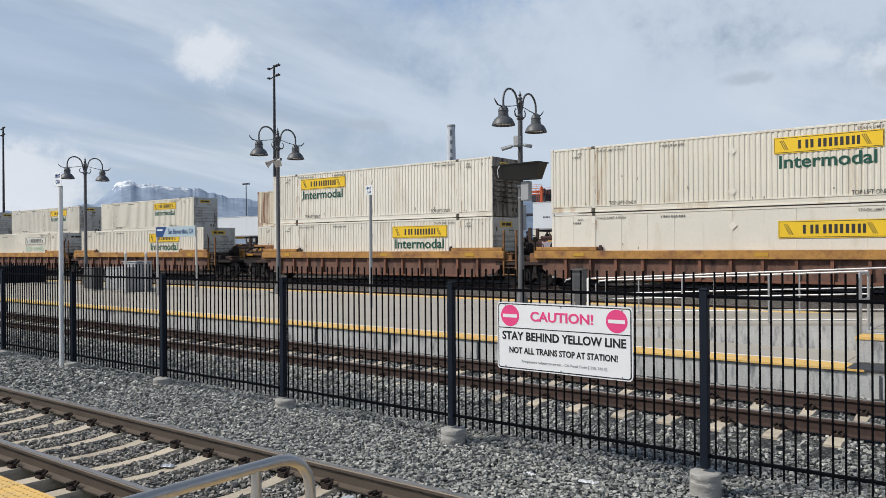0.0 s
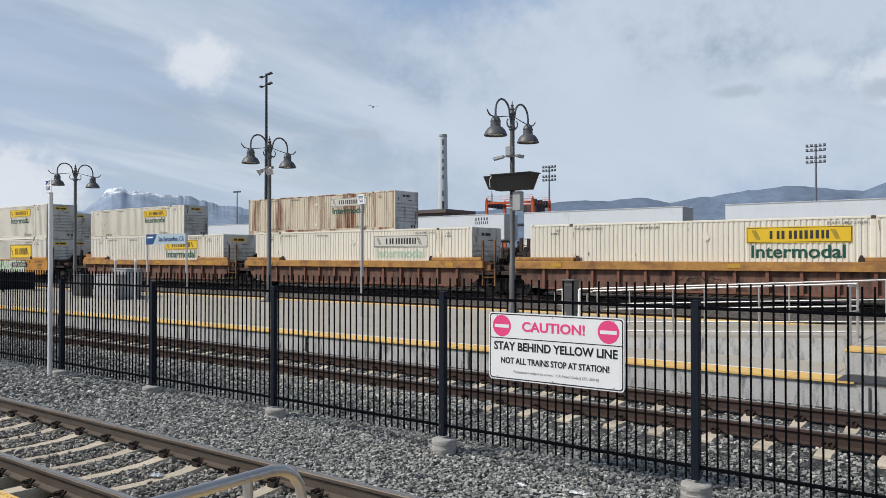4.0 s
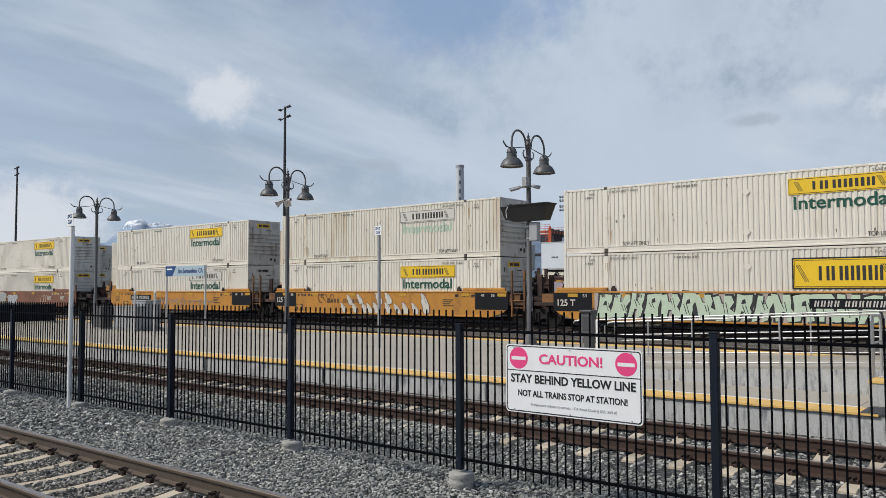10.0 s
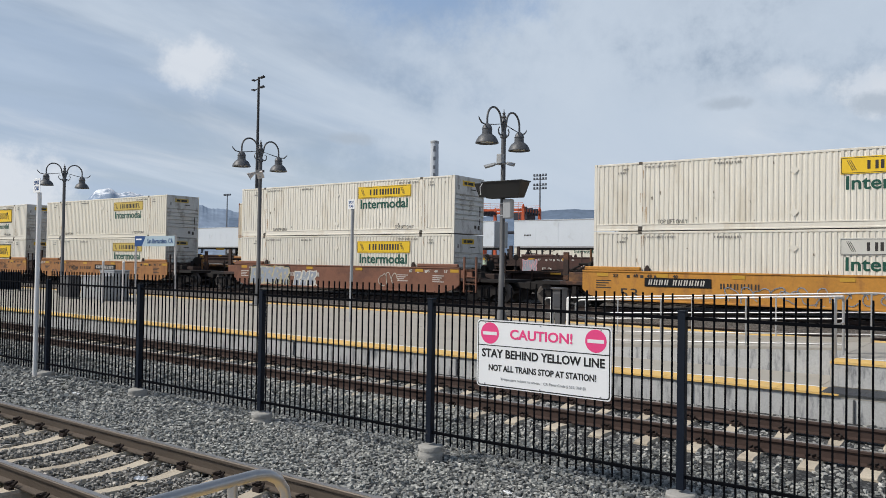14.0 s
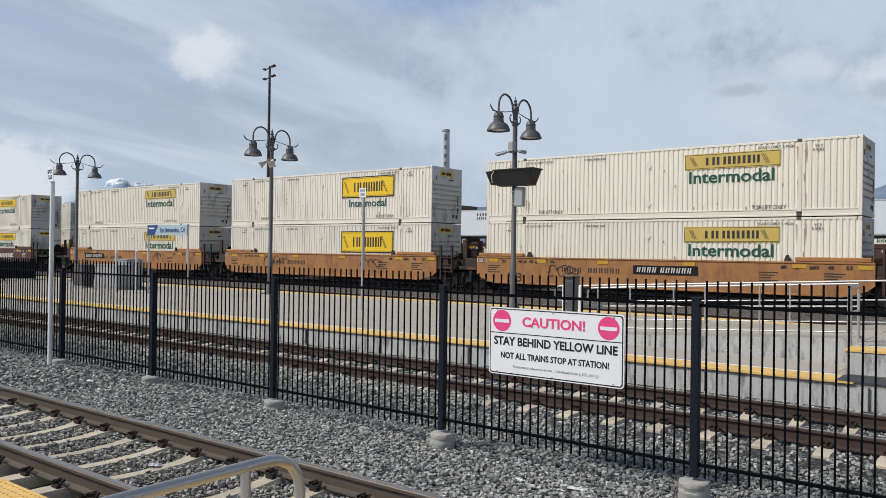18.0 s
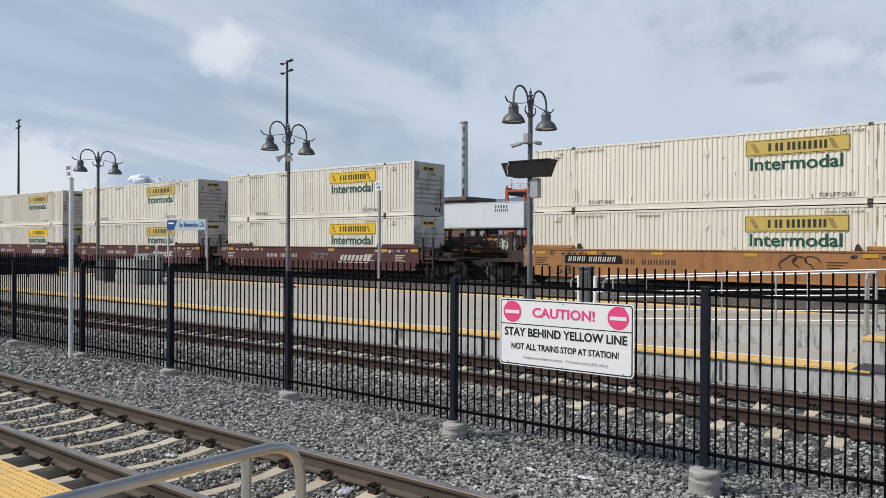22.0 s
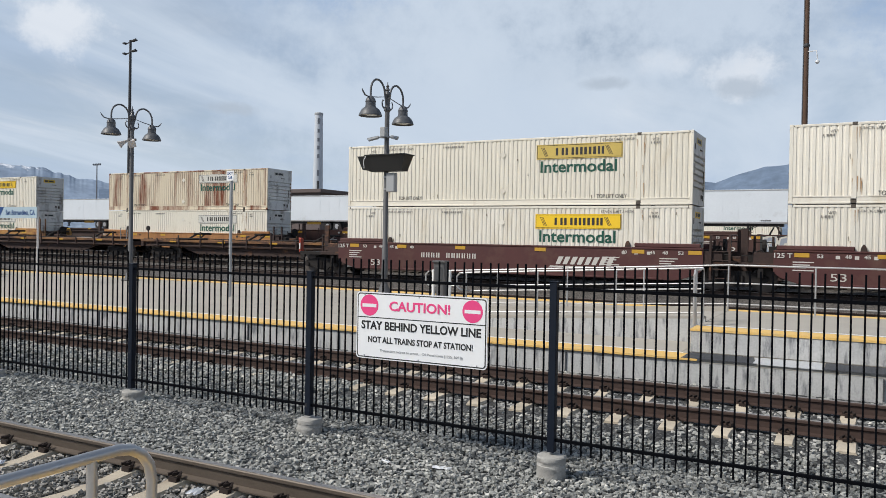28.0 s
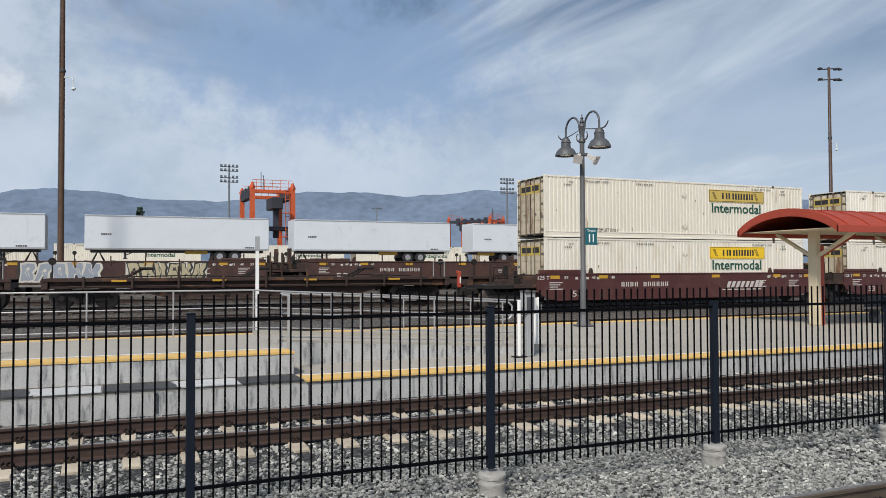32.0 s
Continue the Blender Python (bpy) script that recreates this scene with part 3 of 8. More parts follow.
def lettering(text, size, mat, depth=0.0015, spacing=1.0, bold=0.0):
    """A mesh of raised letters in the built-in font, centred on its origin, facing -y."""
    key = (text, size, mat.name, spacing, bold)
    if key not in LETTERS:
        cu = bpy.data.curves.new("letters", "FONT")
        cu.body, cu.size, cu.align_x, cu.align_y = text, size, "CENTER", "CENTER"
        cu.extrude, cu.space_character, cu.offset, cu.resolution_u = depth, spacing, bold, 3
        ob = bpy.data.objects.new("letters", cu)
        scene.collection.objects.link(ob)
        dg = bpy.context.evaluated_depsgraph_get()
        me = bpy.data.meshes.new_from_object(ob.evaluated_get(dg))
        bpy.data.objects.remove(ob)
        me.transform(Matrix.Rotation(radians(90), 4, "X"))
        me.materials.clear()
        me.materials.append(mat)
        LETTERS[key] = me
    return LETTERS[key]


def fit_lettering(text, width, height, mat, bold=0.0):
    """Letters stretched to a width and height."""
    key = ("fit", text, width, height, mat.name)
    if key not in LETTERS:
        me = lettering(text, 1.0, mat, bold=bold).copy()
        co = np.empty(len(me.vertices) * 3); me.vertices.foreach_get("co", co)
        co = co.reshape(-1, 3)
        lo, hi = co.min(0), co.max(0)
        co[:, 0] = (co[:, 0] - (lo[0] + hi[0]) / 2) * width / (hi[0] - lo[0])
        co[:, 2] = (co[:, 2] - (lo[2] + hi[2]) / 2) * height / (hi[2] - lo[2])
        me.vertices.foreach_set("co", co.ravel())
        me.update()
        LETTERS[key] = me
    return LETTERS[key]


def ground_z(y):
    """The ballast is level to the far platform edge; the yard rises gently behind it."""
    return float(np.interp(y, [-400, 2.55, 2.7, 5.0, 5.3, 5.5, 8.9, 9.2, 24, 32.2, 43, 48.6, 68, 140, 400, 5000], [-0.06, -0.06, -0.125, -0.125, -0.09, -0.09, -0.09, -0.06, -0.04, 0.25, 0.62, 1.03, 1.25, 1.6, 2.0, 2.0]))


def dip(x, y):
    """How far the ballast sags along the fence: more towards the right. Takes arrays."""
    across = np.interp(y, [5.35, 6.3, 8.3, 9.1], [0, 1, 1, 0])
    return across * np.interp(x, [-40, -15, -11.8, -8.7, -5.8, -2.6, 10, 40], [-0.03, -0.03, -0.018, 0.012, 0.05, 0.115, 0.12, 0.12])

# ---- ground, tracks, platforms ----
RAIL_Z = 0.16
gs = Shape()
ys = [-400, -60, -12, -2, 0, 2, 2.55, 2.7, 4, 5.0, 5.3, 5.5, 6.3, 7, 8.3, 8.9, 9.1, 9.2, 11, 12.8, 18, 24, 25.2, 28, 32.2, 37.6, 43, 48.6, 52, 60, 68, 100, 140, 400, 1200, 4900]
xs = [-4900, -1200, -300, -120, -60, -40, -15, -11.8, -8.7, -5.8, -2.6, 0, 10, 30, 60, 120, 300, 1200, 4900]
gs.add([(x, y, ground_z(y) - float(dip(x, y))) for y in ys for x in xs],
       [(j * len(xs) + i, j * len(xs) + i + 1, (j + 1) * len(xs) + i + 1, (j + 1) * len(xs) + i) for j in range(len(ys) - 1) for i in range(len(xs) - 1)])
me = gs.mesh("ground", BALLAST)
me.materials.append(YARD)
me.materials.append(DARKBALLAST)
for p in me.polygons:
    c = p.center
    if c.y < -2 or c.y > 53 or abs(c.x) > 150:
        p.material_index = 1
    elif c.y > 25.2:
        p.material_index = 2
tagged(new("ground", me), "grey crushed-stone ballast and bare yard earth", "ground", "", "structure")


def rail_profile(w=0.075, foot=0.14, h=0.175):
    """Half outlines of head, web and foot, in (across, up) from the rail's top."""
    r = [(w / 2 - 0.008, 0), (w / 2, -0.01), (w / 2, -0.036), (0.012, -0.05), (0.010, -h + 0.03), (foot / 2, -h + 0.012), (foot / 2, -h)]
    return r + [(-a, b) for a, b in r[::-1]]


TIES = {1: np.arange(-66.51, 30.5, 0.625), 2: np.arange(-65.835, 30.5, 0.66)}   # sleeper places on the two near tracks


def tie_shape():
    """A concrete sleeper with a waisted middle and sloping ends, along y."""
    s = Shape()
    secs = [(-1.27, 0.10, 0.13, -0.02), (-1.20, 0.10, 0.135, 0.0), (-0.95, 0.105, 0.135, 0.0), (-0.66, 0.10, 0.125, -0.008), (-0.4, 0.088, 0.12, -0.040), (0, 0.08, 0.11, -0.052),
            (0.4, 0.088, 0.12, -0.040), (0.66, 0.10, 0.125, -0.008), (0.95, 0.105, 0.135, 0.0), (1.20, 0.10, 0.135, 0.0), (1.27, 0.10, 0.13, -0.02)]
    verts = []
    for y, a, b, z in secs:
        verts += [(-b, y, -0.2), (-a - 0.005, y, z - 0.03), (-a + 0.012, y, z), (a - 0.012, y, z), (a + 0.005, y, z - 0.03), (b, y, -0.2)]
    n = 6
    faces = [(i * n + k, i * n + k + 1, (i + 1) * n + k + 1, (i + 1) * n + k) for i in range(len(secs) - 1) for k in range(n - 1)]
    faces += [tuple(range(n)), tuple(range((len(secs) - 1) * n, len(secs) * n))[::-1]]
    return s.add(verts, faces)


TIE_MESH = tie_shape().mesh("tie", TIE)


def track(name, yc, z, x0, x1, near, label, steel=None):
    """Two rails on sleepers; near tracks have each sleeper as its own piece and spring clips on it."""
    t = thing(name, pose(0, yc, z), label, "track", "", "structure")
    for side in (-1, 1):
        s = Shape()
        prof = [(side * 0.7525 + a, b) for a, b in rail_profile()]
        s.prism(prof, "x", x0, x1)
        ra = part("rail", s, steel or OLDRAIL, t)
        part("running_surface", box(x0, side * 0.7525 - 0.030, 0.0005, x1, side * 0.7525 + 0.030, 0.003), RAILTOP, ra, "worn bright rail head")
    if near:
        for x in TIES[near]:
            part("sleeper", TIE_MESH, TIE, t, m=pose(x + random.uniform(-0.012, 0.012), random.uniform(-0.015, 0.015), -0.172, 0, 0, random.uniform(-0.6, 0.6)))
        s = Shape()
        for x in TIES[near]:
            if -40 < x < 22:
                for side in (-0.7525, 0.7525):
                    for a in (-1, 1):
                        y = side + a * 0.105
                        s.box(x - 0.05, min(y, y + a * 0.05), -0.19, x + 0.05, max(y, y + a * 0.05), -0.148)
                        s.tube([(x - 0.07, y + a * 0.035, -0.13), (x - 0.03, y - a * 0.03, -0.115), (x, y + a * 0.04, -0.12), (x + 0.03, y - a * 0.03, -0.115), (x + 0.07, y + a * 0.035, -0.13)], 0.018, 5)
        tagged(part("rail_clips", s, CLIP, t), kind="stuff")
    else:
        s = Shape()
        for x in np.arange(max(x0, -110), min(x1, 60), 0.55):
            j = random.uniform(-0.04, 0.04)
            s.box(x - 0.11 + j, -1.3 + j, -0.30, x + 0.11 + j, 1.3 + j, -0.165)
        tagged(part("sleepers", s, WOODTIE, t), kind="stuff")
    return t


track("track_1", 4.22, RAIL_Z, -160, 90, 1, "near railway track on concrete sleepers", RAIL)
track("track_2", 10.68, RAIL_Z, -160, 90, 2, "platform track on concrete sleepers behind the fence", MIDRAIL)
for n, yc, lab in ((3, 25.9, "track beside the far platform edge"), (4, 32.2, "main track under the moving freight train"), (5, 37.6, "yard siding with empty cars"),
                   (6, 43.0, "yard siding with parked container cars"), (7, 48.6, "yard siding with empty well cars"),
                   (8, 68.3, "far siding with trailers on flat cars")):
    track("track_%d" % n, yc, ground_z(yc) + 0.19, -220, 160, 0, lab)


def platform_edge_pieces(parent, x0, x1, y0, y1, z, mat, step):
    """Tactile strip laid in separate tiles."""
    shared = Shape().prism([(y0 - 0.012, 0.012), (y1, 0.012), (y1, 0.0), (y0 - 0.002, 0.0), (y0 - 0.002, -0.02), (y0 - 0.012, -0.02)], "x", 0.004, step - 0.004).mesh("tactile_tile", mat)
    for i in range(int(round((x1 - x0) / step))):
        part("tactile_tile", shared, mat, parent, m=pose(x0 + i * step, 0, z))


# island platform: body, coping, surface slabs with joints
PLAT_Z, PY0, PY1 = 0.36, 12.8, 23.5
pf = thing("platform_far", pose(0, 0, 0), "concrete island platform with yellow tactile edges", "platform", "", "structure")
part("platform_body", box(-130, PY0 + 0.03, -0.25, 90, PY1 - 0.03, PLAT_Z - 0.05), WALLCON, pf, "stained concrete retaining wall")
slab = box(0.006, 0.006, 0, 2.434, 2.64, 0.05).mesh("slab", CONCRETE)
for i in range(-30, 22):
    for j in range(4):
        if -46 < i * 2.44 < 46:
            part("slab", slab, CONCRETE, pf, m=pose(i * 2.44, PY0 + 0.02 + j * 2.665, PLAT_Z - 0.05))
part("slab_rest", box(-130, PY0 + 0.02, PLAT_Z - 0.05, -73.2, PY1 - 0.02, PLAT_Z).box(-73.2, PY0 + 0.02, PLAT_Z - 0.05, -43.92, PY1 - 0.02, PLAT_Z - 0.002).box(
    46.36, PY0 + 0.02, PLAT_Z - 0.05, 90, PY1 - 0.02, PLAT_Z), CONCRETE, pf)
platform_edge_pieces(pf, -60.6, -2.31, PY0, PY0 + 0.61, PLAT_Z, TACTILE, 0.915)
platform_edge_pieces(pf, 2.96, 40, PY0, PY0 + 0.61, PLAT_Z, TACTILE, 0.915)
part("tactile_far", box(-120, PY1 - 0.61, PLAT_Z, 80, PY1, PLAT_Z + 0.012).box(-120, PY0, PLAT_Z, -60.7, PY0 + 0.61, PLAT_Z + 0.012).box(40.1, PY0, PLAT_Z, 80, PY0 + 0.61, PLAT_Z + 0.012),
     TACTILE, pf)
part("white_line", box(-120, PY0 + 0.70, PLAT_Z, -2.4, PY0 + 0.76, PLAT_Z + 0.004).box(3.05, PY0 + 0.70, PLAT_Z, 80, PY0 + 0.76, PLAT_Z + 0.004), WHITEPAINT, pf)
joint = box(-0.012, PY0 + 0.004, -0.2, 0.012, PY0 + 0.034, PLAT_Z - 0.06).mesh("wall_joint", DARKPAD)
for i in range(-24, 12):
    part("wall_joint", joint, DARKPAD, pf, m=pose(i * 2.44 + 0.6, 0, 0))

# raised boarding block with dark and pale pads along its foot
BX0, BX1, BY0, BY1, BZ = -2.31, 2.96, 13.62, 18.05, 0.764
blk = thing("boarding_platform", pose(0, 0, PLAT_Z), "raised concrete boarding platform with yellow edge and steel rails", "platform", "", "structure")
part("block", box(BX0, BY0, 0, BX1, BY1, BZ - PLAT_Z, b=0.015), CONCRETE, blk)
part("riser_face", box(BX0 + 0.01, BY0 - 0.006, 0.02, BX1 - 0.01, BY0 + 0.01, BZ - PLAT_Z - 0.03), WALLCON, blk, "weathered concrete riser")
part("yellow_edge", Shape().prism([(BY0 - 0.02, BZ - PLAT_Z + 0.012), (BY0 + 0.58, BZ - PLAT_Z + 0.012), (BY0 + 0.58, BZ - PLAT_Z), (BY0 - 0.008, BZ - PLAT_Z), (BY0 - 0.008, BZ - PLAT_Z - 0.025), (BY0 - 0.02, BZ - PLAT_Z - 0.025)], "x", BX0, BX1), TACTILE, blk)
part("white_line", box(BX0, BY0 + 0.78, BZ - PLAT_Z, BX1, BY0 + 0.84, BZ - PLAT_Z + 0.004), WHITEPAINT, blk)
pads = [BX0 + (BX1 - BX0) * k / 5 for k in range(6)]
for k in range(5):
    s = Shape().prism([(pads[k] + 0.01 + (0.12 if k in (1, 3) else 0), PY0), (pads[k + 1] - 0.01 + (0.12 if k in (0, 2) else 0), PY0), (pads[k + 1] - 0.01, PY0 + 0.72), (pads[k] + 0.01, PY0 + 0.72)], "z", 0, 0.014)
    for q in range(16):
        xa = pads[k] + 0.05 + (pads[k + 1] - pads[k] - 0.1) * (q + 0.1) / 16
        s.box(xa, PY0 + 0.01, 0.014, xa + 0.048, PY0 + 0.71, 0.019)
    part("edge_pad", s, LIGHTPAD if k in (1, 3) else DARKPAD, blk, "pale edge pad" if k in (1, 3) else "dark rubber edge pad")
RY0, RY1 = 15.1, 18.05
for name, xa, xb in (("ramp", BX1, BX1 + 7.6), ("ramp", BX0, BX0 - 7.6)):
    s = Shape().add([(xa, RY0, 0), (xa, RY1, 0), (xb, RY0, 0), (xb, RY1, 0), (xa, RY0, BZ - PLAT_Z), (xa, RY1, BZ - PLAT_Z), (xb, RY0, 0.004), (xb, RY1, 0.004)],
                    [(0, 1, 5, 4), (0, 2, 6, 4), (1, 3, 7, 5), (4, 6, 7, 5), (0, 2, 3, 1), (2, 3, 7, 6)])
    part(name, s, CONCRETE, blk, "sloping concrete ramp")
    # added facing in stained concrete grey stands in for the ramp side's shade
    part("ramp_wall", Shape().prism([(xa, 0.0), (xb, 0.0), (xb, 0.012), (xa, BZ - PLAT_Z + 0.06)], "y", RY0 - 0.012, RY0 - 0.002), WALLCON, blk, "ramp side wall sheet, its shade put into stained grey concrete")
    s = Shape()
    for y in (RY0 + 0.02, RY1 - 0.08):
        s.add([(xa, y, BZ - PLAT_Z), (xa, y + 0.08, BZ - PLAT_Z), (xb, y, 0.0), (xb, y + 0.08, 0.0), (xa, y, BZ - PLAT_Z + 0.10), (xa, y + 0.08, BZ - PLAT_Z + 0.10), (xb, y, 0.09), (xb, y + 0.08, 0.09)],
              [(0, 1, 5, 4), (0, 2, 6, 4), (1, 3, 7, 5), (4, 6, 7, 5), (0, 2, 3, 1), (2, 3, 7, 6)])
    part("kerb", s, CONCRETE, blk)

# handrails round the block
def rail_run(name, pts, heights, gap, label, loop=()):
    """Posts and bars of tubular handrail along points of a floor line."""
    t = thing(name, pose(0, 0, 0), label, "handrail", "boarding platform handrails")
    pts = [Vector(p) for p in pts]
    for k, h in enumerate(heights):
        line = [p + Vector((0, 0, h)) for p in pts]
        if k == 0 and loop:
            for e, sgn in loop:
                p = line[e]
                low = pts[e] + Vector((0, 0, heights[1]))
                end = [p, p + Vector((0.16 * sgn, 0, -0.02)), p + Vector((0.24 * sgn, 0, -0.10)), low + Vector((0.24 * sgn, 0, 0.10)), low + Vector((0.16 * sgn, 0, 0.02)), low]
                part("end_loop", Shape().tube(end, 0.021), GALV, t, smooth=True)
        part("bar" if k else "top_rail", Shape().tube(line, 0.019 if k == 0 else 0.015), GALV, t, smooth=True)
    for a, b in zip(pts, pts[1:]):
        n = max(1, round((b - a).length / gap))
        for i in range(n + (b == pts[-1])):
            p = a.lerp(b, i / n)
            part("post", Shape().tube([p, p + Vector((0, 0, heights[0]))], 0.018), GALV, t, smooth=True)
    return t


HR = (1.02, 0.62, 0.16)
rail_run("handrail", [(-9.80, RY1 - 0.05, PLAT_Z + 0.02), (BX0, RY1 - 0.05, BZ), (BX1, RY1 - 0.05, BZ), (BX1 + 7.4, RY1 - 0.05, PLAT_Z + 0.02)], HR, 1.83, "long galvanised handrail behind the boarding platform", ((0, -1), (3, 1)))
rail_run("handrail", [(BX0 - 5.1, RY0 + 0.05, PLAT_Z + 0.14), (BX0 - 0.06, RY0 + 0.05, BZ)], HR, 1.83, "galvanised handrail on a sloping ramp", ((0, -1),))
rail_run("handrail", [(BX1 + 0.06, RY0 + 0.05, BZ), (BX1 + 5.0, RY0 + 0.05, PLAT_Z + 0.14)], HR, 1.83, "galvanised handrail on a sloping ramp", ((1, 1),))
for x0 in (BX0 - 0.05, BX1 + 0.05):
    t = thing("guard_rail", pose(x0, 0, BZ), "short galvanised guard rail at the block's end", "handrail", "boarding platform handrails")
    part("top_rail", Shape().tube([(0, BY0 + 0.6, 0), (0, BY0 + 0.6, 0.93), (0, BY0 + 0.68, 1.0), (0, RY0 - 0.08, 1.0), (0, RY0, 0.93), (0, RY0, 0)], 0.024), GALV, t, smooth=True)
    part("bar", Shape().tube([(0, BY0 + 0.6, 0.55), (0, RY0, 0.55)], 0.019), GALV, t, smooth=True)
    part("post", Shape().tube([(0, BY0 + 0.75, 0), (0, BY0 + 0.75, 1.0)], 0.024), GALV, t, smooth=True)

# near platform under the camera
pn = thing("platform_near", pose(0, 0, 0), "near concrete platform with a yellow tactile edge", "platform", "", "structure")
part("platform_body", box(-130, -9, -0.25, 90, 2.53, PLAT_Z - 0.02), WALLCON, pn)
part("surface", box(-130, -9, PLAT_Z - 0.02, 90, 1.94, PLAT_Z), CONCRETE, pn)
dome = Shape()
for a in range(15):
    for b_ in range(10):
        dome.lathe([(0.012, 0), (0.008, 0.006)], 5, (0.03 + a * 0.061, 1.975 + b_ * 0.061, 0.012))
tilebase = box(0.003, 1.945, 0, 0.912, 2.57, 0.012)
tilebase.add(dome.v, dome.f)
tile_mesh = tilebase.mesh("tactile_tile", TACTILE)
for i in range(-22, 6):
    part("tactile_tile", tile_mesh, TACTILE, pn, m=pose(i * 0.915, 0, PLAT_Z - 0.02 + 0.012))

# foreground handrail, square to the tracks
t = thing("foreground_handrail", pose(-2.50, 0, PLAT_Z), "brushed steel handrail with rounded end on the near platform", "handrail")
RH = 0.962
part("top_rail", Shape().tube([(0, -0.6, RH), (0, 1.95, RH), (0, 2.02, RH - 0.012), (0, 2.08, RH - 0.045), (0, 2.12, RH - 0.10), (0, 2.135, RH - 0.17), (0, 2.135, 0)], 0.025, 14), STEEL, t, smooth=True)
for y in (1.83, 0.3):
    part("post", Shape().tube([(0, y, 0), (0, y, RH)], 0.022, 12), STEEL, t, smooth=True)
    part("post_flange", Shape().lathe([(0.06, 0), (0.06, 0.012), (0.025, 0.018)], 16, (0, y, 0)), STEEL, t)

# ---- fence ----
FY, PITCH = 7.27, 3.105
POST_X = [-8.712 + PITCH * i for i in range(-12, 10)]
fence = thing("fence", pose(0, FY, 0), "black ornamental steel picket fence with square navy posts", "fence", "", "structure")
post_mesh = box(-0.039, -0.039, 0.08, 0.039, 0.039, 1.815, b=0.004).box(-0.043, -0.043, 1.815, 0.043, 0.043, 1.83, b=0.004).mesh("post", FENCEPOST)


def footing_shape():
    """A hand-poured concrete collar: slightly uneven sides and top."""
    s = Shape().lathe([(0.150, -0.36), (0.148, -0.16), (0.146, -0.085), (0.150, -0.078), (0.150, -0.045), (0.145, -0.038), (0.146, -0.006), (0.151, 0.0), (0.151, 0.04), (0.142, 0.054), (0.05, 0.064)], 22)
    rnd = random.Random(12)
    s.v = [(x * (1 + rnd.uniform(-0.025, 0.025)), y * (1 + rnd.uniform(-0.025, 0.025)), z + rnd.uniform(-0.004, 0.004)) for x, y, z in s.v]
    return s


foot = footing_shape().mesh("footing", FOOTING, True)
for i, x in enumerate(POST_X):
    part("post", post_mesh, FENCEPOST, fence, m=pose(x, 0, 0, 0, 0, random.uniform(-1, 1)))
    part("footing", foot, FOOTING, fence, "round concrete footing", pose(x + random.uniform(-0.02, 0.02), random.uniform(-0.02, 0.02), random.uniform(-0.02, 0.01), 0, 0, random.uniform(0, 360)))
rail_mesh = box(0.04, -0.016, -0.016, PITCH - 0.04, 0.016, 0.016, b=0.003).mesh("rail", FENCE)
picket = box(-0.0083, -0.0083, 0.075, 0.0083, 0.0083, 1.995, b=0.002).mesh("picket", FENCE)
far_pickets = Shape()
for i, x in enumerate(POST_X[:-1]):
    for z in (1.755, 0.205):
        part("rail", rail_mesh, FENCE, fence, m=pose(x, 0, z))
    for k in range(1, 30):
        px = x + k * PITCH / 30
        if 10 <= i <= 18:
            part("picket", picket, FENCE, fence, m=pose(px, 0, 0, random.uniform(-0.25, 0.25), random.uniform(-0.2, 0.2)))
        else:
            far_pickets.box(px - 0.0085, -0.0085, 0.075, px + 0.0085, 0.0085, 1.995)
tagged(part("pickets", far_pickets, FENCE, fence), kind="stuff")

# warning sign on the fence
SX0, SX1, SZ0, SZ1 = -4.90, -3.228, 0.852, 1.618
sw, sh = SX1 - SX0, SZ1 - SZ0
cs = thing("warning_sign", pose((SX0 + SX1) / 2, FY - 0.042, (SZ0 + SZ1) / 2), "white caution sign with pink no-entry discs, fixed to the fence", "sign")


def rounded(w, h, r, n=5):
    pts = []
    for cx, cz, a0 in ((w / 2 - r, h / 2 - r, 0), (-w / 2 + r, h / 2 - r, 90), (-w / 2 + r, -h / 2 + r, 180), (w / 2 - r, -h / 2 + r, 270)):
        pts += [(cx + r * math.cos(radians(a0 + 90 * k / n)), cz + r * math.sin(radians(a0 + 90 * k / n))) for k in range(n + 1)]
    return pts


part("panel", Shape().prism(rounded(sw, sh, 0.04), "y", -0.004, 0.004), SIGNWHITE, cs)
part("border", Shape().prism(rounded(sw - 0.025, sh - 0.025, 0.035), "y", -0.0055, -0.0041), BLACK, cs)
part("face", Shape().prism(rounded(sw - 0.05, sh - 0.05, 0.028), "y", -0.0072, -0.0056), SIGNWHITE, cs)
part("divider", box(-sw / 2 + 0.02, -0.0088, 0.088, sw / 2 - 0.02, -0.0073, 0.098), BLACK, cs)
for x in (-0.66, 0.66):
    d = part("no_entry_disc", Shape().tube([(x, -0.0073, 0.232), (x, -0.0090, 0.232)], 0.122, 32), PINK, cs, "faded pink no-entry disc")
    part("disc_bar", box(x - 0.095, -0.0106, 0.21, x + 0.095, -0.0091, 0.248), SIGNWHITE, d)
part("lettering", fit_lettering("CAUTION!", 0.78, 0.112, PINK, 0.026), PINK, cs, "pink capital letters", pose(0.0, -0.009, 0.235))
part("lettering", fit_lettering("STAY BEHIND YELLOW LINE", 1.53, 0.098, BLACK, 0.026), BLACK, cs, "black capital letters", pose(0, -0.009, 0.005))
part("lettering", fit_lettering("NOT ALL TRAINS STOP AT STATION!", 1.34, 0.072, BLACK, 0.024), BLACK, cs, "black capital letters", pose(0, -0.009, -0.158))
part("lettering", fit_lettering("Trespassers subject to arrest.   CA Penal Code \u00a7 555, 369 (i)", 1.06, 0.038, GREY), GREY, cs, "small grey letters", pose(0.02, -0.009, -0.282))
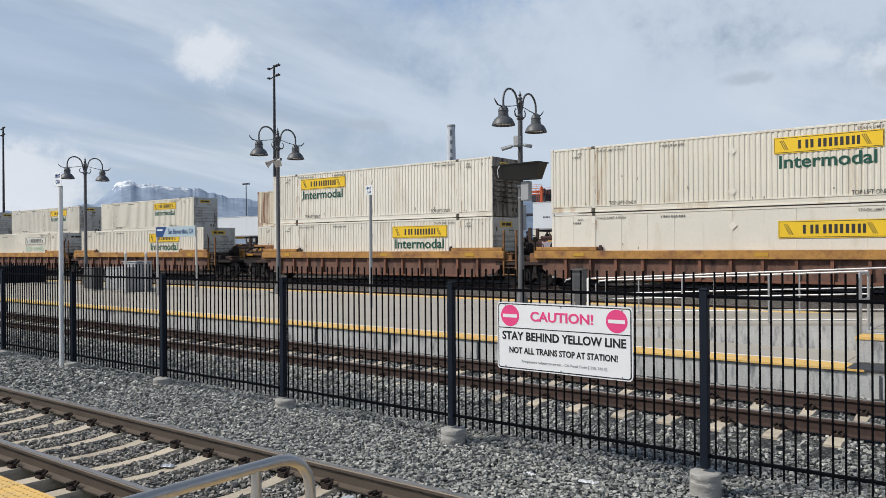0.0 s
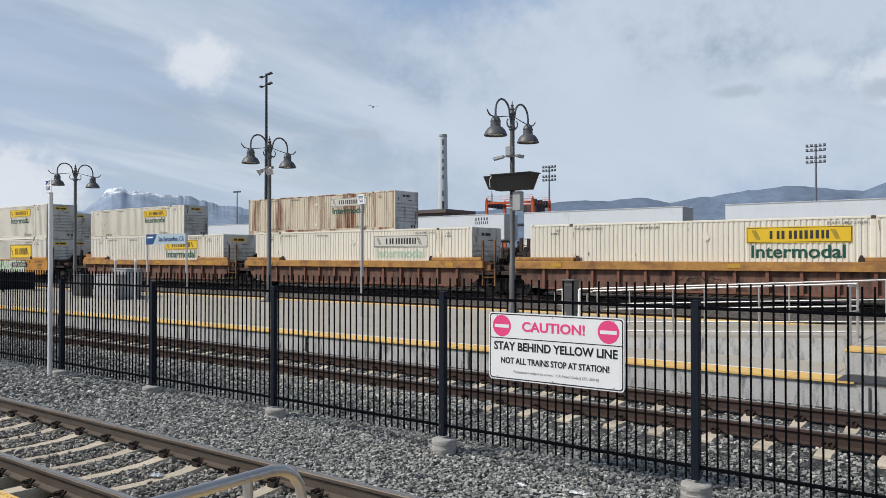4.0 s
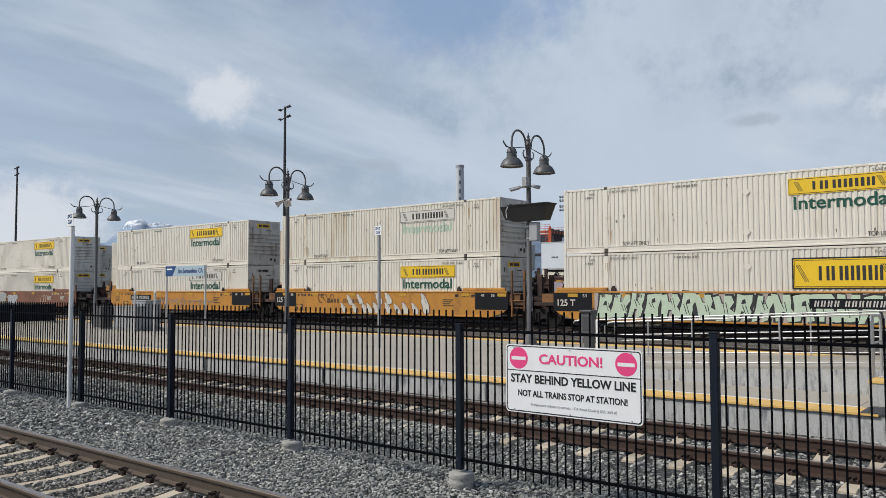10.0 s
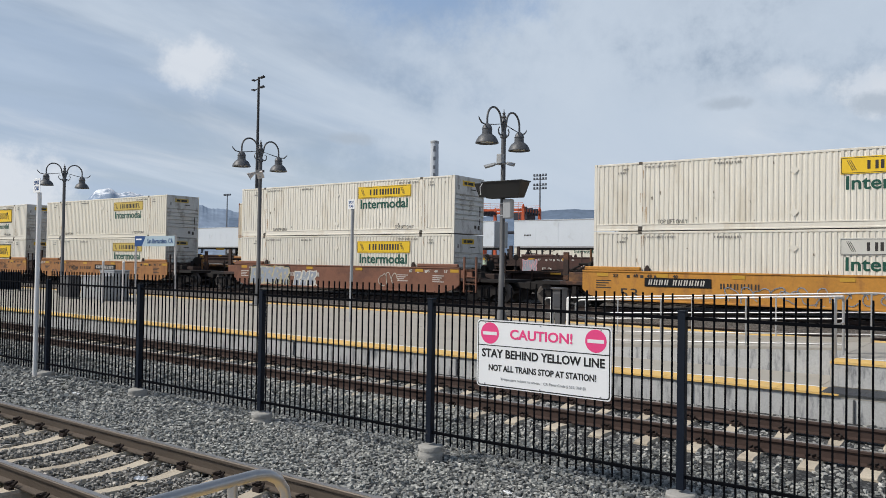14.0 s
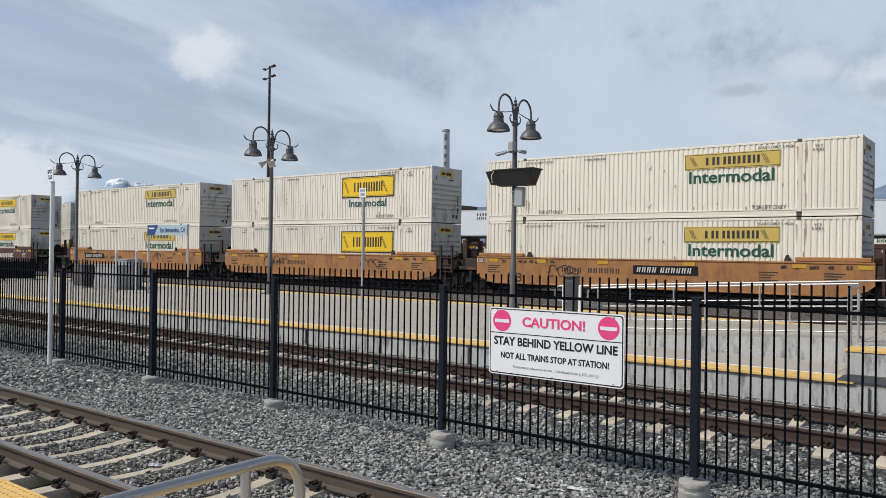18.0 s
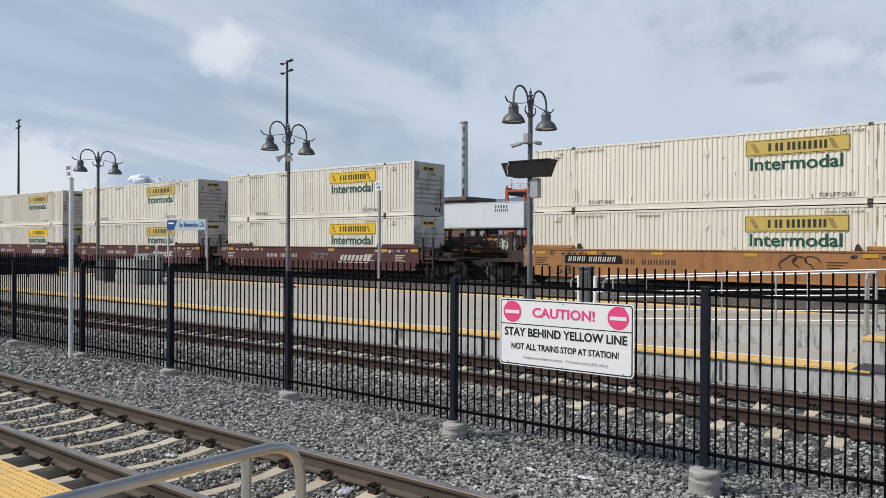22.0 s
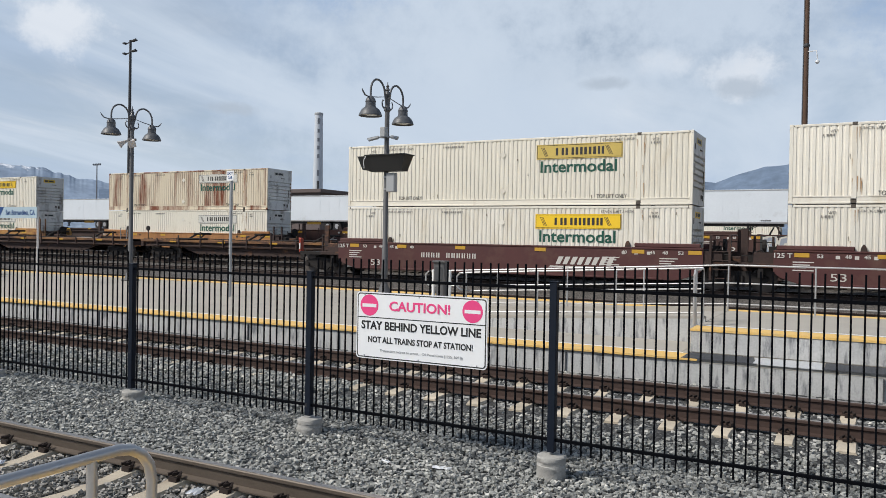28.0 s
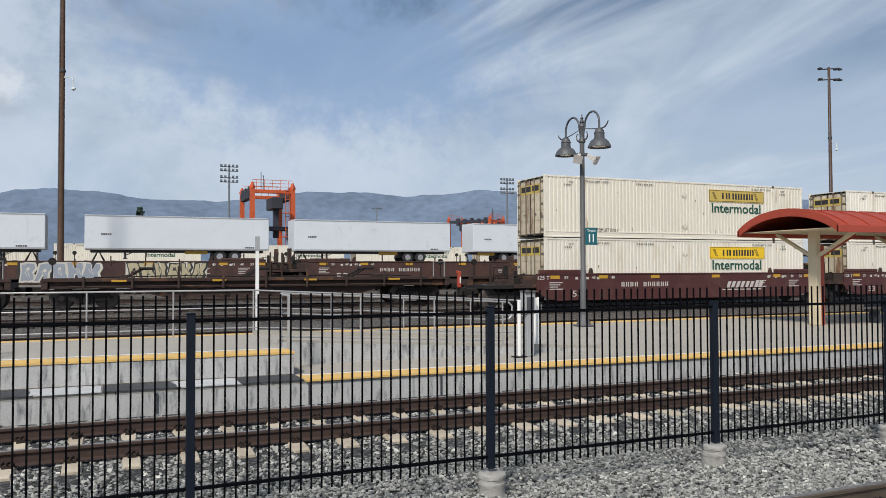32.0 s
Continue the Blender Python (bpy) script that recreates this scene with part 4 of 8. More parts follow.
for x in (-0.72, 0, 0.72):
    for z in (sh / 2 - 0.035, -sh / 2 + 0.035):
        part("bolt", Shape().tube([(x, -0.007, z), (x, -0.014, z)], 0.008, 8), GREY, cs)
for x in (-0.66, 0.66):
    part("bracket", box(x - 0.02, 0.004, -sh / 2 + 0.03, x + 0.02, 0.03, sh / 2 - 0.03), GREY, cs)

# ---- containers ----
CL, CW, CH = 16.2, 2.6, 2.896
MESHES = {}


def shared(key, make):
    if key not in MESHES:
        MESHES[key] = make()
    return MESHES[key]


def corrugated(x0, x1, z0, z1, y, out, depth=0.024, pitch=0.205):
    """A wall sheet with upright folds between two posts; out is the side it faces."""
    n = max(2, round((x1 - x0) / pitch))
    p = (x1 - x0) / n
    pts = []
    for i in range(n):
        a = x0 + i * p
        pts += [(a, 0), (a + 0.50 * p, 0), (a + 0.62 * p, 1), (a + 0.88 * p, 1)]
    pts.append((x1, 0))
    verts = [(x, y - out * depth * d, z) for z in (z0, z1) for x, d in pts]
    m = len(pts)
    return Shape().add(verts, [(i, i + 1, m + i + 1, m + i) for i in range(m - 1)])


def flat_wall(x0, x1, z0, z1, y, out):
    """A smooth sheet with a shallow upright seam at each panel joint, in one piece."""
    n = max(2, round((x1 - x0) / 1.22))
    p = (x1 - x0) / n
    pts = []
    for i in range(n):
        a = x0 + i * p
        pts += [(a, 0), (a + 0.04, 0), (a + 0.045, 0.008), (a + p - 0.005, 0.008)]
    pts.append((x1, 0))
    m = len(pts)
    return Shape().add([(x, y - out * d, z) for z in (z0, z1) for x, d in pts], [(i, i + 1, m + i + 1, m + i) for i in range(m - 1)])


def sign_board(parent, x0, w, z, h, style):
    """A sign on the wall that faces -y: board, border and bars in place of the name."""
    y = -CW / 2 + 0.005
    cx = x0 + w / 2
    if style == "border":
        part("sign_border", shared(("sb", w, h), lambda: box(-w / 2 - 0.06, -0.003, -h / 2 - 0.06, w / 2 + 0.06, 0.003, h / 2 + 0.06).mesh("sign_border", BLACK)), BLACK, parent, "", pose(cx, y - 0.001, z))
    mat = {"yellow": SIGNYEL, "border": SIGNYEL, "gold": SIGNGOLD, "pale": SIGNPALE}[style]
    b = part("sign_board", shared(("sd", w, h, style), lambda: box(-w / 2, -0.003, -h / 2, w / 2, 0.003, h / 2).mesh("sign_board", mat)), mat, parent,
             {"yellow": "yellow sign board", "border": "yellow sign board with black border", "gold": "faded gold sign board", "pale": "faded pale sign board"}[style], pose(cx, y - 0.008, z))

    def marks():
        s = Shape()
        for a in (-1, 1):   # frame line
            s.box(-w / 2 + 0.03, -0.003, a * (h / 2 - 0.04) - 0.008, w / 2 - 0.03, 0.003, a * (h / 2 - 0.04) + 0.008)
            s.box(a * (w / 2 - 0.03) - 0.008, -0.003, -h / 2 + 0.04, a * (w / 2 - 0.03) + 0.008, 0.003, h / 2 - 0.04)
            # scroll corner drawn as slanted strokes
            for k in range(3):
                x = a * (w * 0.36 + k * 0.06)
                s.prism([(x - 0.012, -h * 0.30), (x + 0.012, -h * 0.30), (x + 0.012 - 0.3 * h, h * 0.30), (x - 0.012 - 0.3 * h, h * 0.30)], "y", -0.003, 0.003)
        return s.mesh("sign_outline", INK)

    def bars():
        s, x = Shape(), -w * 0.285
        for lw in (0.045, 0.075, 0.078, 0.078, 0.082, 0.070):
            for a, b in ((0, 0.36), (0.62, 1)) if lw > 0.06 else ((0.4, 1),):     # two slim bars a letter
                s.box(x + a * w * lw, -0.003, -h * 0.25, x + b * w * lw, 0.003, h * 0.25)
            x += w * (lw + (0.042 if lw < 0.076 else 0.022))
        return s.mesh("name_block", INK)
    part("sign_outline", shared(("sl", w, h), marks), INK, b, "", pose(0, -0.006, 0))
    part("name_block", shared(("nb", w, h), bars), INK, b, "dark bars in place of the name", pose(0, -0.006, 0))


def bottom_rail_shape(X, out):
    """A deep channel: lower lip, set-back web and upper lip."""
    Y = CW / 2
    prof = [(Y - 0.08, 0.0), (Y + 0.003, 0.0), (Y + 0.003, 0.055), (Y - 0.016, 0.07), (Y - 0.016, 0.225), (Y + 0.003, 0.24), (Y + 0.003, 0.285), (Y - 0.08, 0.285)]
    s = Shape()
    for a, b in ((-X + 0.135, -5.985 - 0.095), (-5.985 + 0.095, 5.985 - 0.095), (5.985 + 0.095, X - 0.135)):
        s.prism([(out * y, z) for y, z in prof], "x", a, b)
    return s


def container(tone, style, word, end="grey", flat=False, sign_x=1.62):
    """A 53-foot container. Origin under its middle; the sign side faces -y, the doors -x."""
    paint = PAINTS[tone]
    colour = {"stained": "rust-stained off-white", "white": "white", "cream": "cream", "rusty": "rust-streaked cream", "grey": "pale grey"}[tone]
    t = thing("shipping_container", pose(0, 0, 0), "%s %s 53-foot container with %s" % (colour, "smooth-sided" if flat else "corrugated",
              {"yellow": "a yellow sign", "border": "a black-bordered yellow sign", "gold": "a faded gold sign", "pale": "a faded pale sign"}[style]), "container")
    X, Y, PX = CL / 2, CW / 2, 5.985
    wall = flat_wall if flat else corrugated
    for out in (-1, 1):
        y = out * (Y - 0.012)
        for a, b in ((-X + 0.12, -PX - 0.09), (-PX + 0.09, PX - 0.09), (PX + 0.09, X - 0.12)):
            part("side_wall", shared((tone, flat, out, round(a, 2)), lambda: wall(a, b, 0.27, CH - 0.09, y, out).mesh("side_wall", paint)), paint, t)
        yr = sorted((out * Y, out * (Y - 0.07)))
        part("top_rail", shared((tone, "tr", out), lambda: box(-X + 0.17, yr[0], CH - 0.10, X - 0.17, yr[1], CH - 0.01, b=0.012).mesh("top_rail", paint)), paint, t)
        part("bottom_rail", shared((tone, "br", out), lambda: bottom_rail_shape(X, out).mesh("bottom_rail", paint)), paint, t)
        for px in (-PX, PX):
            part("lift_post", shared((tone, "lp", out), lambda: box(-0.09, yr[0] - 0.004, 0.17, 0.09, yr[1] + 0.004, CH - 0.1, b=0.012).mesh("lift_post", paint)), paint, t, "", pose(px, 0, 0))
            for z in (0.0, CH - 0.13):
                part("lift_casting", shared(("lc", out), lambda: box(-0.085, yr[0] - 0.012, 0, 0.085, yr[1] + 0.012, 0.13, b=0.015).mesh("lift_casting", CASTING)), CASTING, t, "dark steel casting", pose(px, 0, z))
        for sx in (-1, 1):
            xr = sorted((sx * X, sx * (X - 0.13)))
            part("corner_post", shared((tone, "cp", out, sx), lambda: box(xr[0], yr[0], 0.12, xr[1], yr[1] + 0.0, CH - 0.12, b=0.012).mesh("corner_post", paint)), paint, t)
            for z in (0.0, CH - 0.125):
                part("corner_casting", shared((tone, "cc", out, sx), lambda: box(xr[0] - 0.004, yr[0] - 0.004, 0, xr[1] + 0.004, yr[1] + 0.004, 0.125, b=0.012).mesh("corner_casting", paint)), paint, t, "", pose(0, 0, z))
    part("roof", shared((tone, "roof"), lambda: box(-X + 0.13, -Y + 0.06, CH - 0.045, X - 0.13, Y - 0.06, CH - 0.02).mesh("roof", paint)), paint, t)
    part("floor", shared(("floor",), lambda: box(-X + 0.13, -Y + 0.06, 0.10, X - 0.13, Y - 0.06, 0.16).mesh("floor", CASTING)), CASTING, t)
    em = {"grey": ENDGREY, "rust": ENDRUST}.get(end, paint)

    def front():
        s = Shape()
        prof = []
        prof += [(X - 0.012, 0.16), (X - 0.012, 0.62)]
        for k in range(6):
            z = 0.62 + k * 0.25
            prof += [(X - 0.012, z), (X - 0.10, z + 0.035), (X - 0.10, z + 0.085), (X - 0.012, z + 0.12)]
        prof += [(X - 0.012, 2.20), (X - 0.012, CH - 0.12)]
        verts = [(x, y, z) for y in (-Y + 0.07, Y - 0.07) for x, z in prof]
        n = len(prof)
        s.add(verts, [(i, i + 1, n + i + 1, n + i) for i in range(n - 1)])
        return s.box(X - 0.07, -Y + 0.07, CH - 0.12, X - 0.005, Y - 0.07, CH - 0.01).box(X - 0.07, -Y + 0.07, 0.01, X - 0.005, Y - 0.07, 0.16).mesh("front_wall", em)
    part("front_wall", shared((em.name, "front"), front), em, t, {"grey": "grey ribbed end wall", "rust": "dark rusty ribbed end wall"}.get(end, ""))
    fs = part("end_sign", shared(("es", style), lambda: box(X - 0.011, -0.62, 2.42, X - 0.004, 0.45, 2.68).mesh("end_sign", {"pale": SIGNPALE, "gold": SIGNGOLD}.get(style, SIGNYEL))), None, t, "small sign on the end wall")
    part("name_block", shared(("esb",), lambda: Shape().box(X - 0.006, -0.48, 2.48, X - 0.001, -0.22, 2.62).box(X - 0.006, -0.15, 2.48, X - 0.001, 0.32, 2.62).mesh("name_block", INK)), INK, fs)
    def end_fitting():
        s = Shape()
        for y, z, w, h in ((-0.95, 2.30, 0.05, 0.22), (0.95, 1.2, 0.05, 0.5), (0.35, 2.26, 0.42, 0.05), (0.55, 0.38, 0.16, 0.16), (0.85, 0.34, 0.14, 0.22), (0.95, 0.66, 0.04, 0.3)):
            s.box(X - 0.02, y - w / 2, z - h / 2, X + 0.012, y + w / 2, z + h / 2, b=0.004)
        return s.mesh("end_fitting", CASTING)
    tagged(part("end_fitting", shared(("endfit",), end_fitting), CASTING, t, "dark vents and plates"), kind="stuff")
    for sy in (-1, 1):
        ya, yb = sorted((sy * 0.008, sy * (Y - 0.075)))

        def leaf():
            s = Shape().box(-X + 0.03, ya, 0.14, -X + 0.07, yb, CH - 0.13)
            for k in range(5):
                s.box(-X + 0.018, ya + 0.08, 0.30 + k * 0.5, -X + 0.032, yb - 0.08, 0.62 + k * 0.5, b=0.006)
            return s.mesh("door", DOORS)
        d = part("door", shared(("door", sy), leaf), DOORS, t, "rust-stained cargo door")
        part("gasket", shared(("gask", sy), lambda: Shape().box(-X + 0.024, ya - 0.004, 0.14, -X + 0.031, ya + 0.03, CH - 0.13).box(-X + 0.024, yb - 0.03, 0.14, -X + 0.031, yb + 0.004, CH - 0.13).box(-X + 0.024, ya, CH - 0.17, -X + 0.031, yb, CH - 0.13).box(-X + 0.024, ya, 0.14, -X + 0.031, yb, 0.18).mesh("gasket", INK)), INK, d, "black rubber gasket")
        for hz in (0.35, 0.95, 1.55, 2.15, 2.6):
            part("hinge", shared(("hinge", sy), lambda: box(-X + 0.0, min(sy * 0.98, sy * 1.24), -0.05, -X + 0.03, max(sy * 0.98, sy * 1.24), 0.05).mesh("hinge", RODS)), RODS, d, "", pose(0, 0, hz))
        for k in (0.28, 0.78):
            part("lock_rod", shared(("rod", sy, k), lambda: Shape().tube([(-X + 0.0, sy * (0.1 + k * 1.1), 0.08), (-X + 0.0, sy * (0.1 + k * 1.1), CH - 0.08)], 0.028, 6).box(
                -X - 0.03, sy * (0.1 + k * 1.1) - 0.05, 0.12, -X + 0.03, sy * (0.1 + k * 1.1) + 0.05, 0.2).box(-X - 0.03, sy * (0.1 + k * 1.1) - 0.05, CH - 0.2, -X + 0.03, sy * (0.1 + k * 1.1) + 0.05, CH - 0.12).box(
                -X - 0.03, min(sy * (0.1 + k * 1.1), sy * (0.3 + k * 1.1)), 1.1, -X - 0.01, max(sy * (0.1 + k * 1.1), sy * (0.3 + k * 1.1)), 1.14).mesh("lock_rod", RODS)), RODS, d)
    ds = part("door_sign", shared(("ds", style), lambda: box(-X + 0.010, -0.95, 2.08, -X + 0.016, 0.95, 2.52).mesh("door_sign", {"pale": SIGNPALE}.get(style, SIGNGOLD))), None, t, "sign on the doors")
    part("name_block", shared(("dsb",), lambda: Shape().box(-X + 0.004, -0.8, 2.2, -X + 0.009, -0.2, 2.46).box(-X + 0.004, -0.05, 2.2, -X + 0.009, 0.85, 2.46).mesh("name_block", INK)), INK, ds)
    if word == "border_only":
        sign_board(t, 1.75, 3.75, 1.90 if style == "border" else 2.0, 1.06 if style == "border" else 0.66, style)
    elif style == "border":
        sign_board(t, 1.75, 3.75, 1.98, 1.04, style)
        part("lettering", fit_lettering("Intermodal", 2.75, 0.42, GREEN, 0.02), GREEN, t, "dark green lettering", pose(3.62, -Y + 0.007, 1.10))
    else:
        sign_board(t, sign_x, 3.70, 2.25, 0.62, style)
        gm = GREENFADE if word == "faded" else GREEN
        part("lettering", fit_lettering("Intermodal", 3.3, 0.50, gm, 0.018), gm, t, "faded green lettering" if word == "faded" else "dark green lettering", pose(sign_x + 1.83, -Y + 0.007, 1.62))
    for x, z, w_ in ((-4.6, 0.36, 1.25), (4.9, 0.36, 1.25)):
        part("stencil", fit_lettering("TOP LIFT ONLY", w_, 0.17, INK), INK, t, "", pose(x + (0 if x < 0 else 0), -Y - 0.006, z))

    def small():
        s = Shape()
        for x, z, n in ((-2.9, 2.60, 10), (6.45, 2.42, 4), (-7.0, 2.42, 4)):
            for k in range(n):
                s.box(x + k * 0.11, -Y - 0.006, z, x + k * 0.11 + (0.07 if (k * 7) % 3 else 0.04), -Y - 0.003, z + 0.085)
        return s.mesh("stencil_line", STENCIL)
    for x in (-5.15, 5.15):
        part("stencil", fit_lettering("STACK LIMIT 3 HIGH", 1.35, 0.10, STENCIL, 0.01), STENCIL, t, "", pose(x, -Y - 0.006, 2.66))
        part("stencil", fit_lettering("WTP", 0.26, 0.10, STENCIL, 0.01), STENCIL, t, "", pose(x * 1.29, -Y - 0.006, 2.60))
    part("stencil_line", shared(("small",), small), STENCIL, t, "rows of small dark marks")

    def scuffs():
        """Knocks and runs of dirt on the wall that faces -y."""
        rnd, s = random.Random(len(style) * 7 + len(tone) * 3 + len(word)), Shape()
        for k in range(14):
            x, z = rnd.uniform(-7.6, 7.6), rnd.choice((rnd.uniform(0.2, 0.55), rnd.uniform(0.2, 2.6)))
            w_, h_ = rnd.uniform(0.015, 0.05), rnd.uniform(0.03, 0.16)
            s.prism([(x, z), (x + w_, z + rnd.uniform(-0.02, 0.02)), (x + w_ * rnd.uniform(0.4, 1.2), z + h_), (x - w_ * rnd.uniform(0, 0.5), z + h_ * rnd.uniform(0.7, 1))], "y", -Y - 0.003, -Y + 0.004)
        return s.mesh("scuff", SCUFF)

    def runs():
        rnd, s = random.Random(len(style) * 5 + len(word)), Shape()
        for px in (-PX, PX):
            for k in range(7):
                x, z = px + rnd.uniform(-0.1, 0.28), rnd.choice((CH - 0.14, 1.6, 1.0)) - rnd.uniform(0, 0.3)
                w_, h_ = rnd.uniform(0.012, 0.035), rnd.uniform(0.2, 0.75)
                s.prism([(x, z), (x + w_, z), (x + w_ * 0.6, z - h_), (x + w_ * 0.4, z - h_)], "y", -Y - 0.0065, -Y - 0.0045)
        return s.mesh("rust_run", RUSTRUN)
    tagged(part("scuff", shared(("scuff", tone, style, word), scuffs), SCUFF, t, "small dark knocks and scuffs"), kind="stuff")
    tagged(part("rust_run", shared(("run", style, word), runs), RUSTRUN, t, "thin rust runs beside the lift posts"), kind="stuff")

    def placard():
        s = Shape()
        for x, z in ((0.05, 2.2), (0.05, 0.62)):
            s.prism([(x - 0.17, z), (x, z - 0.17), (x + 0.17, z), (x, z + 0.17)], "y", -Y - 0.012, -Y - 0.004)
        return s.mesh("placard_holder", PAINTS["white"])
    part("placard_holder", shared(("plac",), placard), PAINTS["white"], t, "diamond placard holders")
    return t


# ---- well cars ----
UL = 19.6            # between the middles of two coupled wells
SIDE_Z0, SIDE_Z1 = 0.36, 1.63   # above the rail


WHEELS = []          # wheelsets of the moving train


def bogie(parent, x, moving=False):
    """A two-axle truck under one end of a car: side frames and wheels."""
    b = part("truck", shared(("bolster",), lambda: box(-0.22, -0.95, 0.38, 0.22, 0.95, 0.72, b=0.03).mesh("truck", TRUCK)), TRUCK, parent, "dark cast-steel truck", pose(x, 0, 0))
    for sy in (-1, 1):
        def frame_():
            s = Shape().prism([(-1.15, 0.50), (-0.95, 0.66), (-0.35, 0.80), (0.35, 0.80), (0.95, 0.66), (1.15, 0.50), (0.95, 0.38), (0.45, 0.34), (0.3, 0.20), (-0.3, 0.20), (-0.45, 0.34), (-0.95, 0.38)],
                              "y", sy * 1.0 - 0.07, sy * 1.0 + 0.07)
            for k in (-0.14, 0, 0.14):
                s.tube([(k, sy * 1.09, 0.28), (k, sy * 1.09, 0.62)], 0.055, 8)
            for k in (-0.89, 0.89):
                s.tube([(k, sy * 1.0, 0.48), (k, sy * 1.13, 0.48)], 0.12, 12)
            return s.mesh("side_frame", TRUCK)
        part("side_frame", shared(("sf", sy), frame_), TRUCK, b)
    def wheelset():
        s = Shape().tube([(0, -0.7, 0), (0, 0.7, 0)], 0.08, 10)
        for sy in (-1, 1):
            s.tube([(0, sy * 0.68, 0), (0, sy * 0.72, 0), (0, sy * 0.80, 0), (0, sy * 0.82, 0)], [0.51, 0.485, 0.475, 0.40], 28)
            s.tube([(0, sy * 0.80, 0), (0, sy * 0.88, 0)], 0.17, 14)
            for a in range(3):
                s.tube([(0.28 * math.cos(a * 2.094), sy * 0.815, 0.28 * math.sin(a * 2.094)), (0.28 * math.cos(a * 2.094), sy * 0.835, 0.28 * math.sin(a * 2.094))], 0.05, 8)
        return s.mesh("wheelset", WHEEL)
    for k in (-0.89, 0.89):
        w = part("wheelset", shared(("wh",), wheelset), WHEEL, b, "worn steel wheels on an axle", pose(k, 0, 0.47))
        if moving:
            WHEELS.append(w)
    return b


def stroke(s, x0, z0, x1, z1, w, y, rnd):
    """A thick slanted bar on a wall that faces -y."""
    d = Vector((x1 - x0, z1 - z0))
    n = Vector((-d.y, d.x)).normalized() * w / 2
    e = d.normalized() * w * 0.3
    s.prism([(x0 - e.x + n.x, z0 - e.y + n.y), (x1 + e.x + n.x * rnd.uniform(0.6, 1.2), z1 + e.y + n.y), (x1 + e.x - n.x, z1 + e.y - n.y * rnd.uniform(0.6, 1.2)), (x0 - e.x - n.x, z0 - e.y - n.y)], "y", y - 0.002, y)


